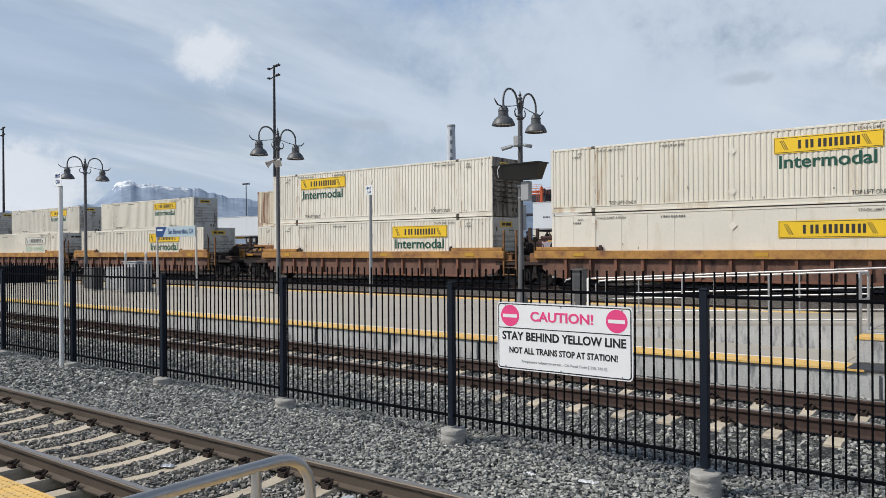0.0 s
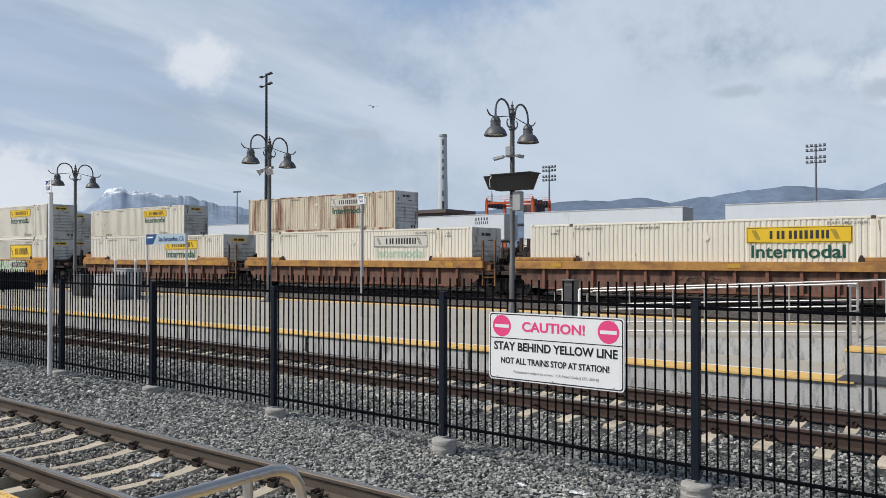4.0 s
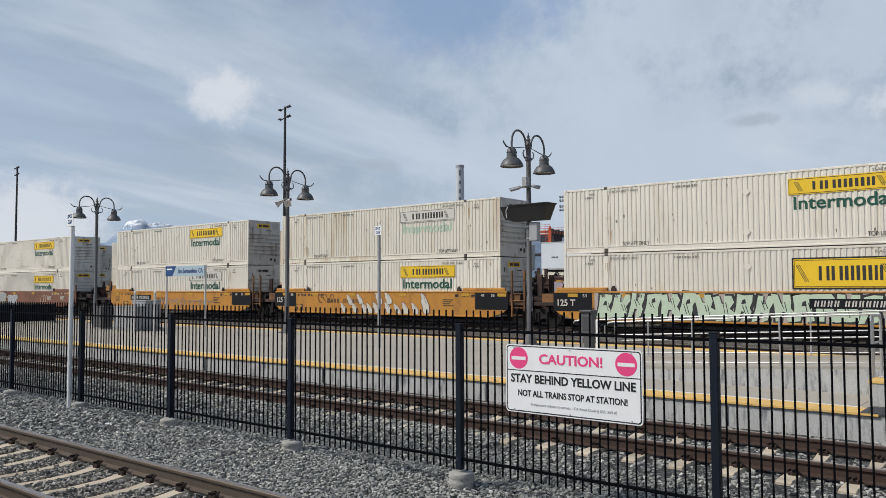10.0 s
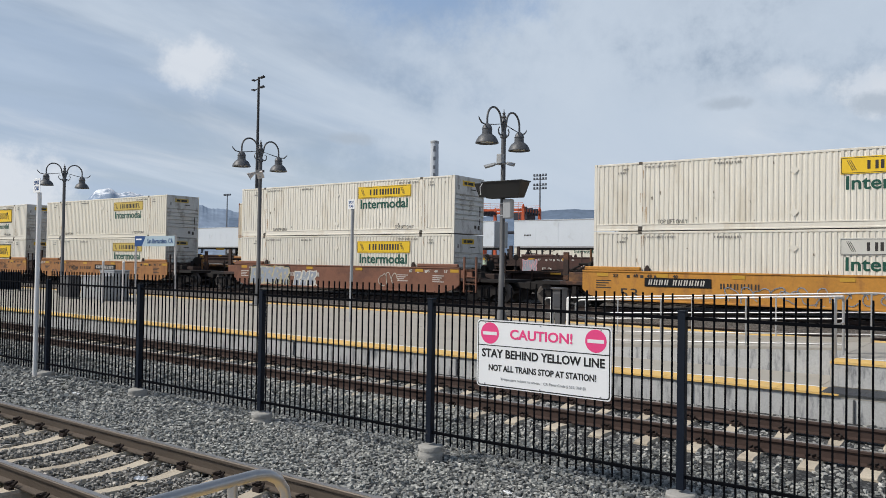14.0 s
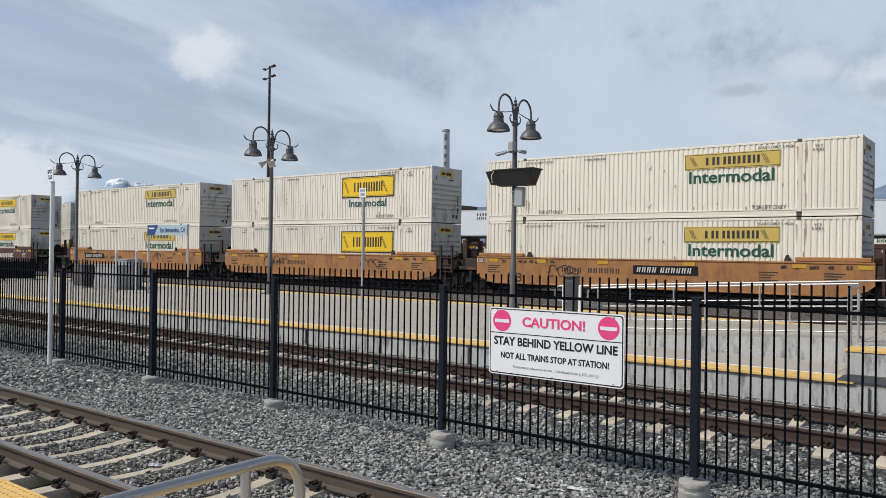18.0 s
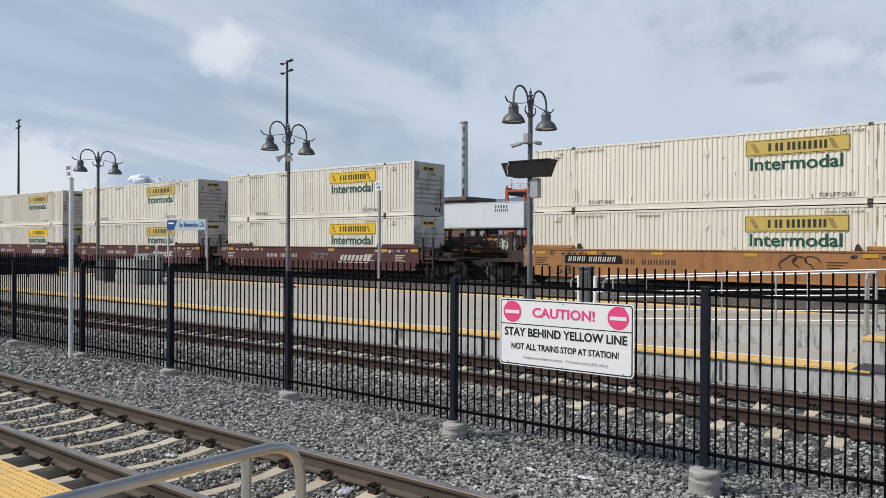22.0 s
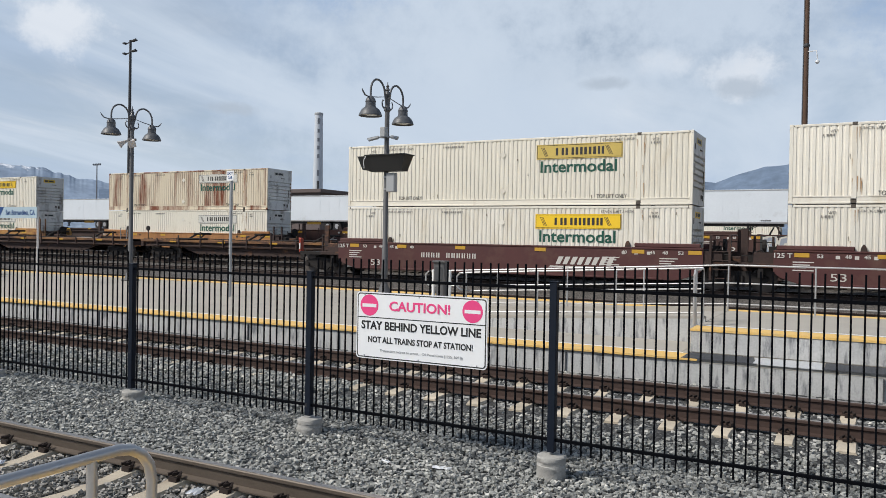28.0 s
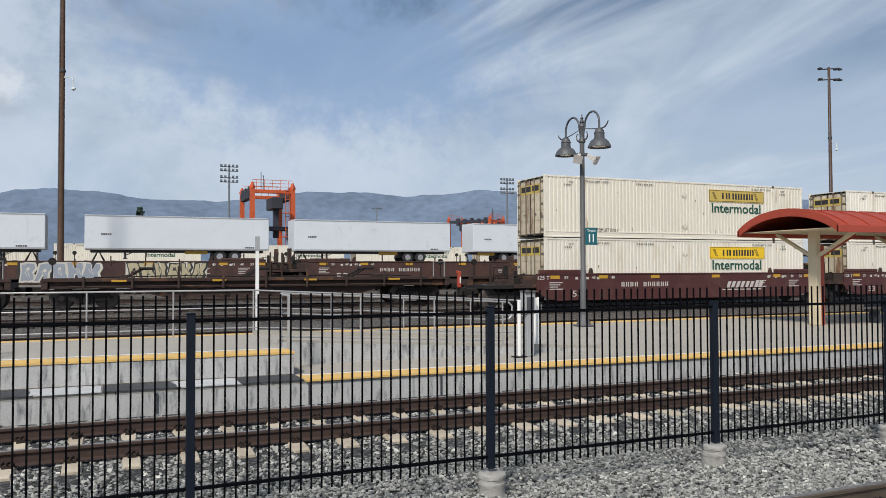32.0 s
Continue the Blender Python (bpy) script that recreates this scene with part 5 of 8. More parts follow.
def scrawl(parent, x0, x1, z0, z1, mats, seed, y):
    """Spray paint: leaning angular blocks with notches and an outline on a ragged ground; or, in one colour, thin looping lines."""
    rnd = random.Random(seed)
    h = z1 - z0
    single = mats[0] is mats[-1]
    n = max(3, int((x1 - x0) / (h * (0.75 if single else 0.62))))
    w = (x1 - x0) / n
    back, fill, line, loose = Shape(), Shape(), Shape(), Shape()
    if not single and len(mats) > 2 and mats[2] is not mats[1]:
        m = 4 * n
        low = [(x0 - 0.1 * h + (x1 - x0 + 0.2 * h) * k / m, z0 - rnd.uniform(-0.05, 0.04) * h) for k in range(m + 1)]
        top = [(x, z1 + rnd.uniform(-0.10, 0.10) * h) for x, _ in low]
        back.prism(low + top[::-1], "y", y - 0.0015, y)
    for i in range(n):
        cx, cz = x0 + (i + 0.5) * w, (z0 + z1) / 2 + rnd.uniform(-0.04, 0.04) * h
        if single:
            a1, a2, p1, p2, lean = rnd.uniform(0.15, 0.36), rnd.uniform(0.08, 0.22), rnd.uniform(0, 6.28), rnd.uniform(0, 6.28), rnd.uniform(-0.3, 0.3)
            pts = []
            for k in range(rnd.randint(12, 22)):
                t = 2 * math.pi * k / 22
                r = 0.85 + a1 * math.sin(2 * t + p1) + a2 * math.sin(3 * t + p2)
                v = 0.45 * h * r * math.sin(t)
                pts.append((cx + 0.6 * w * r * math.cos(t) + lean * v, cz + v))
            for p, q in zip(pts, pts[1:]):
                stroke(loose, *p, *q, 0.04, y - 0.003, rnd)
            continue
        lean, wide = rnd.uniform(-0.2, 0.35), rnd.uniform(0.46, 0.68)
        kind = rnd.randrange(4)
        # half-width, half-height units round the block
        ring = [(-1, -1), (-0.35, -1 + rnd.uniform(0, 0.15))]
        ring += [(-0.15, -0.25), (0.2, -0.3), (0.3, -1)] if kind in (0, 2) else [(0.3, -0.95)]
        ring += [(1.0, -1 + rnd.uniform(-0.08, 0.2)), (rnd.uniform(0.75, 1.15), -0.3), (rnd.uniform(0.55, 0.85), 0.0), (rnd.uniform(0.9, 1.15), 0.5), (rnd.uniform(0.7, 1.0), 1.0)]
        ring += [(0.2, 1.0), (0.05, 0.35), (-0.2, 0.4), (-0.35, 1.0)] if kind in (1, 2) else [(-0.1, rnd.uniform(0.9, 1.08))]
        ring += [(-1.05, rnd.uniform(0.85, 1.1)), (-0.9, 0.1)]

        def put(grow, deep, ring=ring, cx=cx, cz=cz, lean=lean, wide=wide):
            return [(cx + a * wide * w * grow + lean * b * h * 0.5, cz + b * 0.5 * h * deep) for a, b in ring]
        step = 0.0005 * (i % 3)
        line.prism([(a + 0.06 * h, b - 0.04 * h) for a, b in put(0.96, 0.95)], "y", y - 0.0025 - step, y)     # its drop shadow
        line.prism(put(1.0, 1.0), "y", y - 0.003 - step, y)
        fill.prism(put(0.80, 0.86), "y", y - 0.006 - step, y - 0.0045)
        if kind in (0, 3):                      # the dark eye of a closed letter
            ex, ez, ew = cx + lean * 0.12 * h, cz + rnd.uniform(0.08, 0.22) * h, 0.13 * w
            loose.prism([(ex - ew, ez - 0.08 * h), (ex + ew, ez - 0.05 * h), (ex + 0.7 * ew, ez + 0.10 * h), (ex - 0.5 * ew, ez + 0.06 * h)], "y", y - 0.0085, y - 0.0065)
        if kind == 3:                           # a leg that runs past the block
            stroke(line, cx + 0.3 * w, cz - 0.2 * h, cx + 0.75 * w, cz - 0.52 * h, 0.10 * h, y - 0.0022, rnd)
        px, pz = cx - rnd.uniform(-0.1, 0.25) * w, cz + rnd.uniform(0.05, 0.3) * h
        for k in range(2):                      # short inner strokes
            stroke(loose, px + k * 0.16 * w, pz, px + (0.12 + k * 0.16) * w + lean * 0.1, pz - rnd.uniform(0.15, 0.4) * h, 0.03, y - 0.0085, rnd)
    for s, m in ((back, mats[2] if len(mats) > 2 else mats[1]), (line, mats[1]), (fill, mats[0]), (loose, mats[1])):
        if s.f:
            part("graffiti", s, m, parent, "sprayed graffiti shapes")


def teeth(parent, rows, y):
    """Pale sprayed tooth shapes with brown outlines; rows of x, low, high, width, lean."""
    for x, z0, z1, w, lean in rows:
        outline = [(-0.32, 0.0), (0.10, -0.02), (0.34, 0.06), (0.46, 0.22), (0.50, 0.42), (0.36, 0.60), (0.30, 0.74), (0.05, 0.90), (-0.22, 1.0), (-0.40, 0.94), (-0.30, 0.80), (-0.46, 0.56), (-0.34, 0.36), (-0.40, 0.16)]
        for grow, mat, a, b in ((1.0, SPRAY[7], y - 0.002, y), (0.84, SPRAY[2], y - 0.004, y - 0.0025)):
            s = Shape().prism([(x + p * w * grow + lean * (q - 0.5), (z0 + z1) / 2 + (q - 0.5) * (z1 - z0) * (grow + (1 - grow) * 0.55)) for p, q in outline], "y", a, b)
            if mat is SPRAY[7]:
                stroke(s, x - 0.1 * w, z0 + 0.78 * (z1 - z0), x + 0.18 * w, z0 + 0.50 * (z1 - z0), 0.022, y - 0.0045, random.Random(7))
            part("graffiti", s, mat, parent, "sprayed tooth shapes")


def well_car(style, seed, left_truck=False, right_truck=True, graffiti=None, black_ends=(), numbers=True, slant=0, plate=None, moving=False):
    """One well of an articulated car. Origin on the rail under its middle. Styles: maroon, yellow, orange, brown (smooth sides), sill (ribbed sides, orange flange), old."""
    name = {"maroon": "maroon", "yellow": "yellow", "orange": "weathered orange", "brown": "rusty brown", "sill": "brown ribbed, orange-silled", "old": "dark rusty", "rust": "rust-brown"}[style]
    t = thing("well_car", pose(0, 0, 0), "%s articulated intermodal well car on steel wheels" % name, "rail car")
    c = CARS["ribbed" if style == "sill" else style]
    E, Y = 8.55, 1.42
    for sy in (-1, 1):
        ya, yb = sorted((sy * Y, sy * (Y - 0.09)))
        top = SIDE_Z1 if style != "sill" else SIDE_Z1 - 0.34
        body = part("side_sill", shared((style, "side", sy), lambda: Shape().prism([(-E, top), (E, top), (E, 0.80), (E - 0.25, 0.60), (E - 0.8, SIDE_Z0 + 0.06), (E - 1.1, SIDE_Z0), (-E + 1.1, SIDE_Z0), (-E + 0.8, SIDE_Z0 + 0.06), (-E + 0.25, 0.60), (-E, 0.80)],
                    "y", *((ya, yb) if style != "sill" else sorted((sy * (Y - 0.10), sy * (Y - 0.06))))).mesh("side_sill", c)), c, t)
        if style == "sill":
            y0, y1 = sorted((sy * (Y - 0.11), sy * (Y + 0.12)))
            part("top_sill", shared(("sill", "top", sy), lambda: box(-E - 0.35, y0, SIDE_Z1 - 0.36, E + 0.35, y1, SIDE_Z1, b=0.015).mesh("top_sill", CARS["sill"])), CARS["sill"], t, "orange top flange")
            for sx in (-1, 1):
                xa, xb = sorted((sx * (E + 0.25), sx * 5.75))
                part("end_box", shared(("sill", "eb", sy, sx), lambda: box(xa, y0 + 0.01, SIDE_Z1, xb, y1 - 0.01, SIDE_Z1 + 0.17, b=0.02).mesh("end_box", CARS["sill"])), CARS["sill"], t)

            def ribs():
                s = Shape()
                for k in range(13):
                    x = -7.3 + k * 14.6 / 12
                    r0, r1 = sorted((sy * (Y - 0.07), sy * (Y + 0.06)))
                    s.box(x - 0.06, r0, SIDE_Z0 + 0.02, x + 0.06, r1, SIDE_Z1 - 0.36)
                r0, r1 = sorted((sy * (Y - 0.07), sy * (Y + 0.03)))
                s.box(-E + 1.4, r0, SIDE_Z0, E - 1.4, r1, SIDE_Z0 + 0.09)
                return s.mesh("rib", CARS["brown"])
            tagged(part("ribs", shared(("ribs", sy), ribs), CARS["brown"], t), kind="stuff")
        else:
            y0, y1 = sorted((sy * (Y - 0.10), sy * (Y + 0.03)))
            part("top_sill", shared((style, "top", sy), lambda: box(-E, y0, SIDE_Z1 - 0.07, E, y1, SIDE_Z1, b=0.012).mesh("top_sill", c)), c, t)
            part("bottom_flange", shared((style, "bot", sy), lambda: box(-E + 1.5, y0, SIDE_Z0, E - 1.5, y1, SIDE_Z0 + 0.08, b=0.012).mesh("bottom_flange", c)), c, t)
            for sx in (-1, 1):
                xa, xb = sorted((sx * (E - 0.1), sx * 5.9))
                part("guide_rail", shared((style, "gr", sy, sx), lambda: box(xa, y0, SIDE_Z1, xb, y1, SIDE_Z1 + 0.17, b=0.03).mesh("guide_rail", c)), c, t)
        if black_ends:
            for sx in black_ends:
                xa, xb = sorted((sx * (E + 0.05), sx * (E - 1.9)))
                y0, y1 = sorted((sy * (Y - 0.02), sy * (Y + 0.012)))
                part("end_panel", shared(("bend", sy, sx), lambda: box(xa, y0, 0.74, xb, y1, SIDE_Z1 - 0.01).mesh("end_panel", CARS["dark"])), CARS["dark"], t, "black end panel")
            if sy < 0 and -1 in black_ends:
                part("lettering", fit_lettering("125 T", 0.9, 0.30, MARKWHITE, 0.02), MARKWHITE, t, "white stencilled 125 T", pose(-E + 0.62, -Y - 0.022, 1.12))
    part("well_floor", shared((style, "floor"), lambda: box(-E + 1.2, -Y + 0.08, SIDE_Z0 + 0.02, E - 1.2, Y - 0.08, SIDE_Z0 + 0.10).mesh("well_floor", c)), c, t)
    for sx in (-1, 1):
        def deck():
            xa, xb = sorted((sx * 8.3, sx * (UL / 2 - 0.12)))
            s = Shape().box(xa, -Y + 0.05, 0.95, xb, Y - 0.05, 1.13, b=0.02)
            xs_ = sorted((sx * 8.2, sx * 8.4))
            s.box(xs_[0], -Y + 0.08, 0.5, xs_[1], Y - 0.08, SIDE_Z1 - 0.05)
            xc = sorted((sx * 8.9, sx * (UL / 2 + 0.1)))
            s.box(xc[0], -0.35, 0.72, xc[1], 0.35, 1.35, b=0.04)
            for k in range(5):
                s.tube([(sx * (8.55 + k * 0.25), -1.1, 1.14), (sx * (8.55 + k * 0.25), 1.1, 1.14)], 0.03, 5)
            return s.mesh("end_platform", CARS["old"])
        part("end_platform", shared((style, "deck", sx), deck), CARS["old"], t, "rusty end platform with cross bars")

        def gear():
            """Uncoupling rods, air hoses, a brake wheel and a valve box on the end platform."""
            s = Shape()
            s.box(sx * 8.75 - 0.14, 0.35, 1.1, sx * 8.75 + 0.14, 0.85, 1.75, b=0.02)
            s.tube([(sx * 9.0, 0.55, 1.75), (sx * 9.12, 0.55, 1.75)], 0.28, 12)
            s.tube([(sx * 8.7, -0.9, 1.15), (sx * 9.0, -1.0, 1.62), (sx * 9.3, -0.7, 1.50), (sx * 9.6, -0.5, 1.05)], 0.035, 6)
            s.tube([(sx * 8.8, -0.5, 1.15), (sx * 9.15, -0.4, 1.48), (sx * 9.5, -0.1, 1.30), (sx * 9.75, 0.1, 0.9)], 0.03, 6)
            s.tube([(sx * 8.6, -1.2, 1.45), (sx * 9.7, -1.25, 1.38)], 0.025, 5)
            s.tube([(sx * 8.7, 1.1, 1.15), (sx * 8.75, 1.1, 1.9), (sx * 9.5, 1.1, 1.92), (sx * 9.55, 1.1, 1.15)], 0.028, 6)
            s.box(sx * 9.35 - 0.16, -0.95, 1.13, sx * 9.35 + 0.16, -0.55, 1.42, b=0.03)
            s.box(sx * 9.0 - 0.10, -1.32, 0.55, sx * 9.0 + 0.10, -1.12, 0.95, b=0.02)
            return s.mesh("brake_gear", TRUCK)
        part("brake_gear", shared(("gear", sx), gear), TRUCK, t, "hoses, rods, valve box and brake wheel")
        tint = {"sill": "worn", "yellow": "worn", "maroon": "old", "orange": "old", "rust": "old"}.get(style, style)
        # a hoop of two tall posts: on the near side at one end, on the far side at the other
        yh, tall = -1.40 * sx, 2.62 if style in ("yellow", "sill") else 2.15
        for k, x in enumerate((8.82, 9.52)):
            part("end_post", shared((tint, "post", tall), lambda: box(-0.045, -0.045, 0.42, 0.045, 0.045, tall, b=0.01).mesh("end_post", CARS[tint])), CARS[tint], t, "", pose(sx * x, yh, 0))
        for k in range(4):
            part("rung", shared(("rung", tint), lambda: Shape().tube([(-0.35, 0, 0), (0.35, 0, 0)], 0.022, 6).mesh("rung", CARS[tint])), None, t, "", pose(sx * 9.17, yh, 0.50 + k * 0.34))
        part("end_bracket", shared((tint, "ebr", sx), lambda: box(min(sx * 8.5, sx * 9.25), -1.36, 1.0, max(sx * 8.5, sx * 9.25), -1.28, 1.52, b=0.02).mesh("end_bracket", CARS[tint])), CARS[tint], t)
        if style != "sill":
            part("wide_post", shared(("wpost", tint), lambda: box(-0.13, -0.06, 1.05, 0.13, 0.06, 2.42, b=0.015).mesh("wide_post", CARS["old"])), CARS["old"], t, "rusty upright post", pose(sx * 9.62, 0.9 * sx, 0))
        for sy in (-1, 1):
            part("container_guide", shared(("cguide",), lambda: Shape().prism([(-0.11, 0), (0.11, 0), (0.09, 0.12), (0.03, 0.24), (-0.03, 0.24), (-0.09, 0.12)], "y", -0.05, 0.05).mesh("container_guide", CARS["old"])), CARS["old"], t, "dark cast guide", pose(sx * 5.62, sy * (Y - 0.04), SIDE_Z1))
    if left_truck:
        bogie(t, -UL / 2, moving)
        part("coupler", shared(("cpl", -1), lambda: box(-UL / 2 - 1.9, -0.14, 0.68, -UL / 2 + 0.1, 0.14, 0.96, b=0.03).box(-UL / 2 - 2.05, -0.2, 0.62, -UL / 2 - 1.75, 0.2, 1.02, b=0.04).box(
            -UL / 2 - 1.2, -1.3, 0.95, -UL / 2 + 0.1, 1.3, 1.1).mesh("coupler", TRUCK)), TRUCK, t)
    if right_truck:
        bogie(t, UL / 2, moving)
    if slant:   # end of the car: full-width platform and coupler on the right
        part("coupler", shared(("cpl", 1), lambda: box(UL / 2 - 0.1, -0.14, 0.68, UL / 2 + 1.9, 0.14, 0.96, b=0.03).box(UL / 2 + 1.75, -0.2, 0.62, UL / 2 + 2.05, 0.2, 1.02, b=0.04).box(
            UL / 2 - 0.1, -1.3, 0.95, UL / 2 + 1.2, 1.3, 1.1).mesh("coupler", TRUCK)), TRUCK, t)

    for x in (-7.6, -4.95, -1.9, 1.9, 6.05, 8.25) if style != "sill" else (-6.6, 1.2, 6.9):
        part("reflector", shared(("refl", style == "sill"), lambda: box(-0.25, -Y - (0.016 if style != "sill" else 0.135), SIDE_Z1 - 0.25, 0.25, -Y - (0.0 if style != "sill" else 0.12), SIDE_Z1 - 0.10).mesh("reflector", MARKYEL)), MARKYEL, t, "yellow reflector", pose(x, 0, 0))
    if numbers:
        def stencils():
            s, y = Shape(), -Y - 0.008
            for k in range(4):
                for q in (0, 0.11):
                    s.box(-3.9 + k * 0.26 + q, y, 0.98, -3.84 + k * 0.26 + q, y + 0.006, 1.2)
            for k in range(6):
                for q in (0, 0.11):
                    s.box(-2.6 + k * 0.26 + q, y, 0.98, -2.54 + k * 0.26 + q, y + 0.006, 1.2)
            for x in (-7.9, 4.6, 6.9):
                for q in range(4):
                    s.box(x, y, 1.18 - q * 0.1, x + 0.7 - 0.12 * (q % 3), y + 0.006, 1.22 - q * 0.1)
            for x in (-6.5, -5.9, -5.3, 5.4, 5.9, 6.4):
                s.box(x, y, 1.34, x + 0.14, y + 0.006, 1.46)
            return s.mesh("stencil_block", MARKWHITE if style in ("maroon", "brown", "rust", "old") else INK)
        if style != "sill":
            part("stencil_block", shared((style, "sten"), stencils), None, t, "stencilled bars in place of numbers")
            part("lettering", fit_lettering("53", *((0.52, 0.28) if style == "maroon" else (0.78, 0.42)), MARKWHITE if style in ("maroon", "rust", "old") else INK), None, t, "stencilled number 53", pose(-6.4, -Y - 0.008, 0.68))
        if style == "maroon":
            def emblem():
                s, y = Shape(), -Y - 0.010
                for k in range(4):
                    x = 2.6 + k * 0.62
                    for q in (0, 0.30):
                        s.prism([(x + q, 0.86), (x + q + 0.19, 0.86), (x + q + 0.35, 1.18), (x + q + 0.14, 1.18)], "y", y, y + 0.006)
                s.prism([(2.3, 0.74), (4.9, 0.74), (4.95, 0.79), (2.35, 0.79)], "y", y, y + 0.006)
                return s.mesh("emblem", MARKWHITE)
            part("emblem", shared(("emb",), emblem), MARKWHITE, t, "pale slanted bars as emblem")
        if style != "sill":
            for x, word in ((-7.0, "53"), (-6.1, "48"), (-5.5, "45"), (-4.4, "40"), (5.5, "40"), (6.62, "45"), (7.12, "48"), (7.72, "53")):
                ink = MARKWHITE if style in ("maroon", "brown", "rust", "old") or ((1 if x > 0 else -1) in black_ends and abs(x) > 6.65) else INK
                part("stencil", fit_lettering(word, 0.21, 0.135, ink, 0.02), ink, t, "", pose(x, -Y - 0.02, 1.43))
        if style in ("maroon", "orange"):
            part("lettering", fit_lettering("125 T", 0.62, 0.18, MARKWHITE, 0.02), MARKWHITE, t, "white stencilled 125 T", pose(-8.22, -Y - 0.022, 1.43))
        if style == "rust":
            for k in range(9):
                part("stanchion", shared(("stan", k % 3), lambda: box(-0.035, -Y - 0.02, SIDE_Z1 - 0.3, 0.035, -Y + 0.05, SIDE_Z1 + 0.12 + 0.16 * (k % 3), b=0.008).mesh("stanchion", CARS["old"])), CARS["old"], t, "", pose(-7.4 + k * 1.83, 0, 0))
        if plate is not None:
            part("number_plate", shared(("plate", style), lambda: box(-1.4, -Y - 0.026, 1.0, 1.35, -Y + 0.0, 1.36).mesh("number_plate", CARS["dark"])), CARS["dark"], t, "dark number panel", pose(plate, 0, 0))

            def digits():
                s, x = Shape(), -1.24
                for k in range(11):
                    if k != 4:
                        for q in (0, 0.095):
                            s.prism([(x + q, 1.07), (x + q + 0.055, 1.07), (x + q + 0.095, 1.29), (x + q + 0.04, 1.29)], "y", -Y - 0.031, -Y - 0.027)
                    x += 0.225 if k != 4 else 0.13
                return s.mesh("number_block", MARKWHITE)
            tagged(part("number_block", shared(("platebars",), digits), MARKWHITE, t, "white bars in place of the number", pose(plate, 0, 0)), kind="stuff")
    if graffiti:
        teeth(t, [g for g in graffiti if len(g) == 5], -Y - 0.012)
        for x0, x1, z0, z1, mats, sd in (g for g in graffiti if len(g) == 6):
            scrawl(t, x0, x1, z0, z1, [SPRAY[k] for k in mats], sd, -Y - 0.012 if style != "sill" else -Y - 0.075)
    return t


# ---- the moving train ----
TRAIN_Y, TRAIN_RAIL = 32.2, 0.45
LOWER_Z = TRAIN_RAIL + 0.40
SPEED_T, SPEED = (0, 13, 21, 27, 32), (10.55, 10.53, 10.17, 10.05, 9.97)


def travelled(t):
    n = max(1, int(round(t * 20)))
    h = t / n
    return sum(float(np.interp((k + 0.5) * h, SPEED_T, SPEED)) * h for k in range(n))


MOVING = []          # thing, its x at the start, its height
PATTERNS = {}


def load(kind, u, level):
    key = kind
    if key not in PATTERNS:
        ob = PATTERNS[key] = container(*kind)
    else:
        ob = copy_thing(PATTERNS[key], Matrix())
    z = LOWER_Z + (CH + 0.035) * level
    ob.matrix_basis = pose(u + CL / 2, TRAIN_Y + random.uniform(-0.02, 0.02), z)
    tagged(ob, group="containers of the moving train")
    MOVING.append(ob)
    return ob


W, C, R, S = "white", "cream", "rusty", "stained"
TAGS = {}            # sprayed pieces on each car: from, to, low, high, colours, seed
TAGS[2] = [(-1.0, 0.6, 0.62, 1.05, (5, 5), 5)]
TAGS[5] = [(-6.4, 4.7, 0.40, 1.58, (0, 5, 6), 11)]
TAGS[6] = [(-4.7, -3.4, 0.95, 1.45, (7, 7), 21)] + [(x, a, b, w, -0.22) for x, a, b, w in (
    (-2.6, 0.40, 1.0, 0.45), (-2.1, 0.85, 1.45, 0.45), (-1.7, 0.38, 1.0, 0.5), (-1.3, 0.90, 1.5, 0.45), (-0.95, 0.42, 1.02, 0.5), (-0.55, 0.38, 1.0, 0.45), (-0.05, 0.38, 1.05, 0.5), (0.14, 0.88, 1.60, 0.55), (0.84, 0.92, 1.60, 0.55), (0.82, 0.40, 1.06, 0.5), (1.5, 0.36, 0.98, 0.5), (2.07, 0.38, 1.06, 0.5), (2.74, 0.40, 1.04, 0.5), (3.42, 0.42, 1.58, 0.6))]
TAGS[7] = [(-2.4, 4.6, 0.42, 1.12, (1, 4, 1), 31)]
TAGS[8] = [(-7.0, -3.6, 0.42, 1.5, (4, 3, 5), 41), (-3.2, -1.4, 0.4, 1.3, (4, 2, 2), 43), (3.4, 4.7, 0.45, 1.35, (2, 2), 42)]
TAGS[9] = [(-4.6, -3.2, 0.8, 1.3, (5, 5), 51)]
TAGS[10] = [(-4.7, -2.6, 0.6, 1.5, (5, 5), 61), (3.4, 4.8, 0.9, 1.4, (5, 5), 62)]
TAGS[11] = [(3.0, 4.4, 0.9, 1.5, (5, 5), 71)]
TAGS[12] = [(0.2, 1.5, 0.85, 1.35, (4, 4), 81)]
TAGS[13] = [(5.2, 6.4, 0.75, 1.3, (4, 4), 82)]
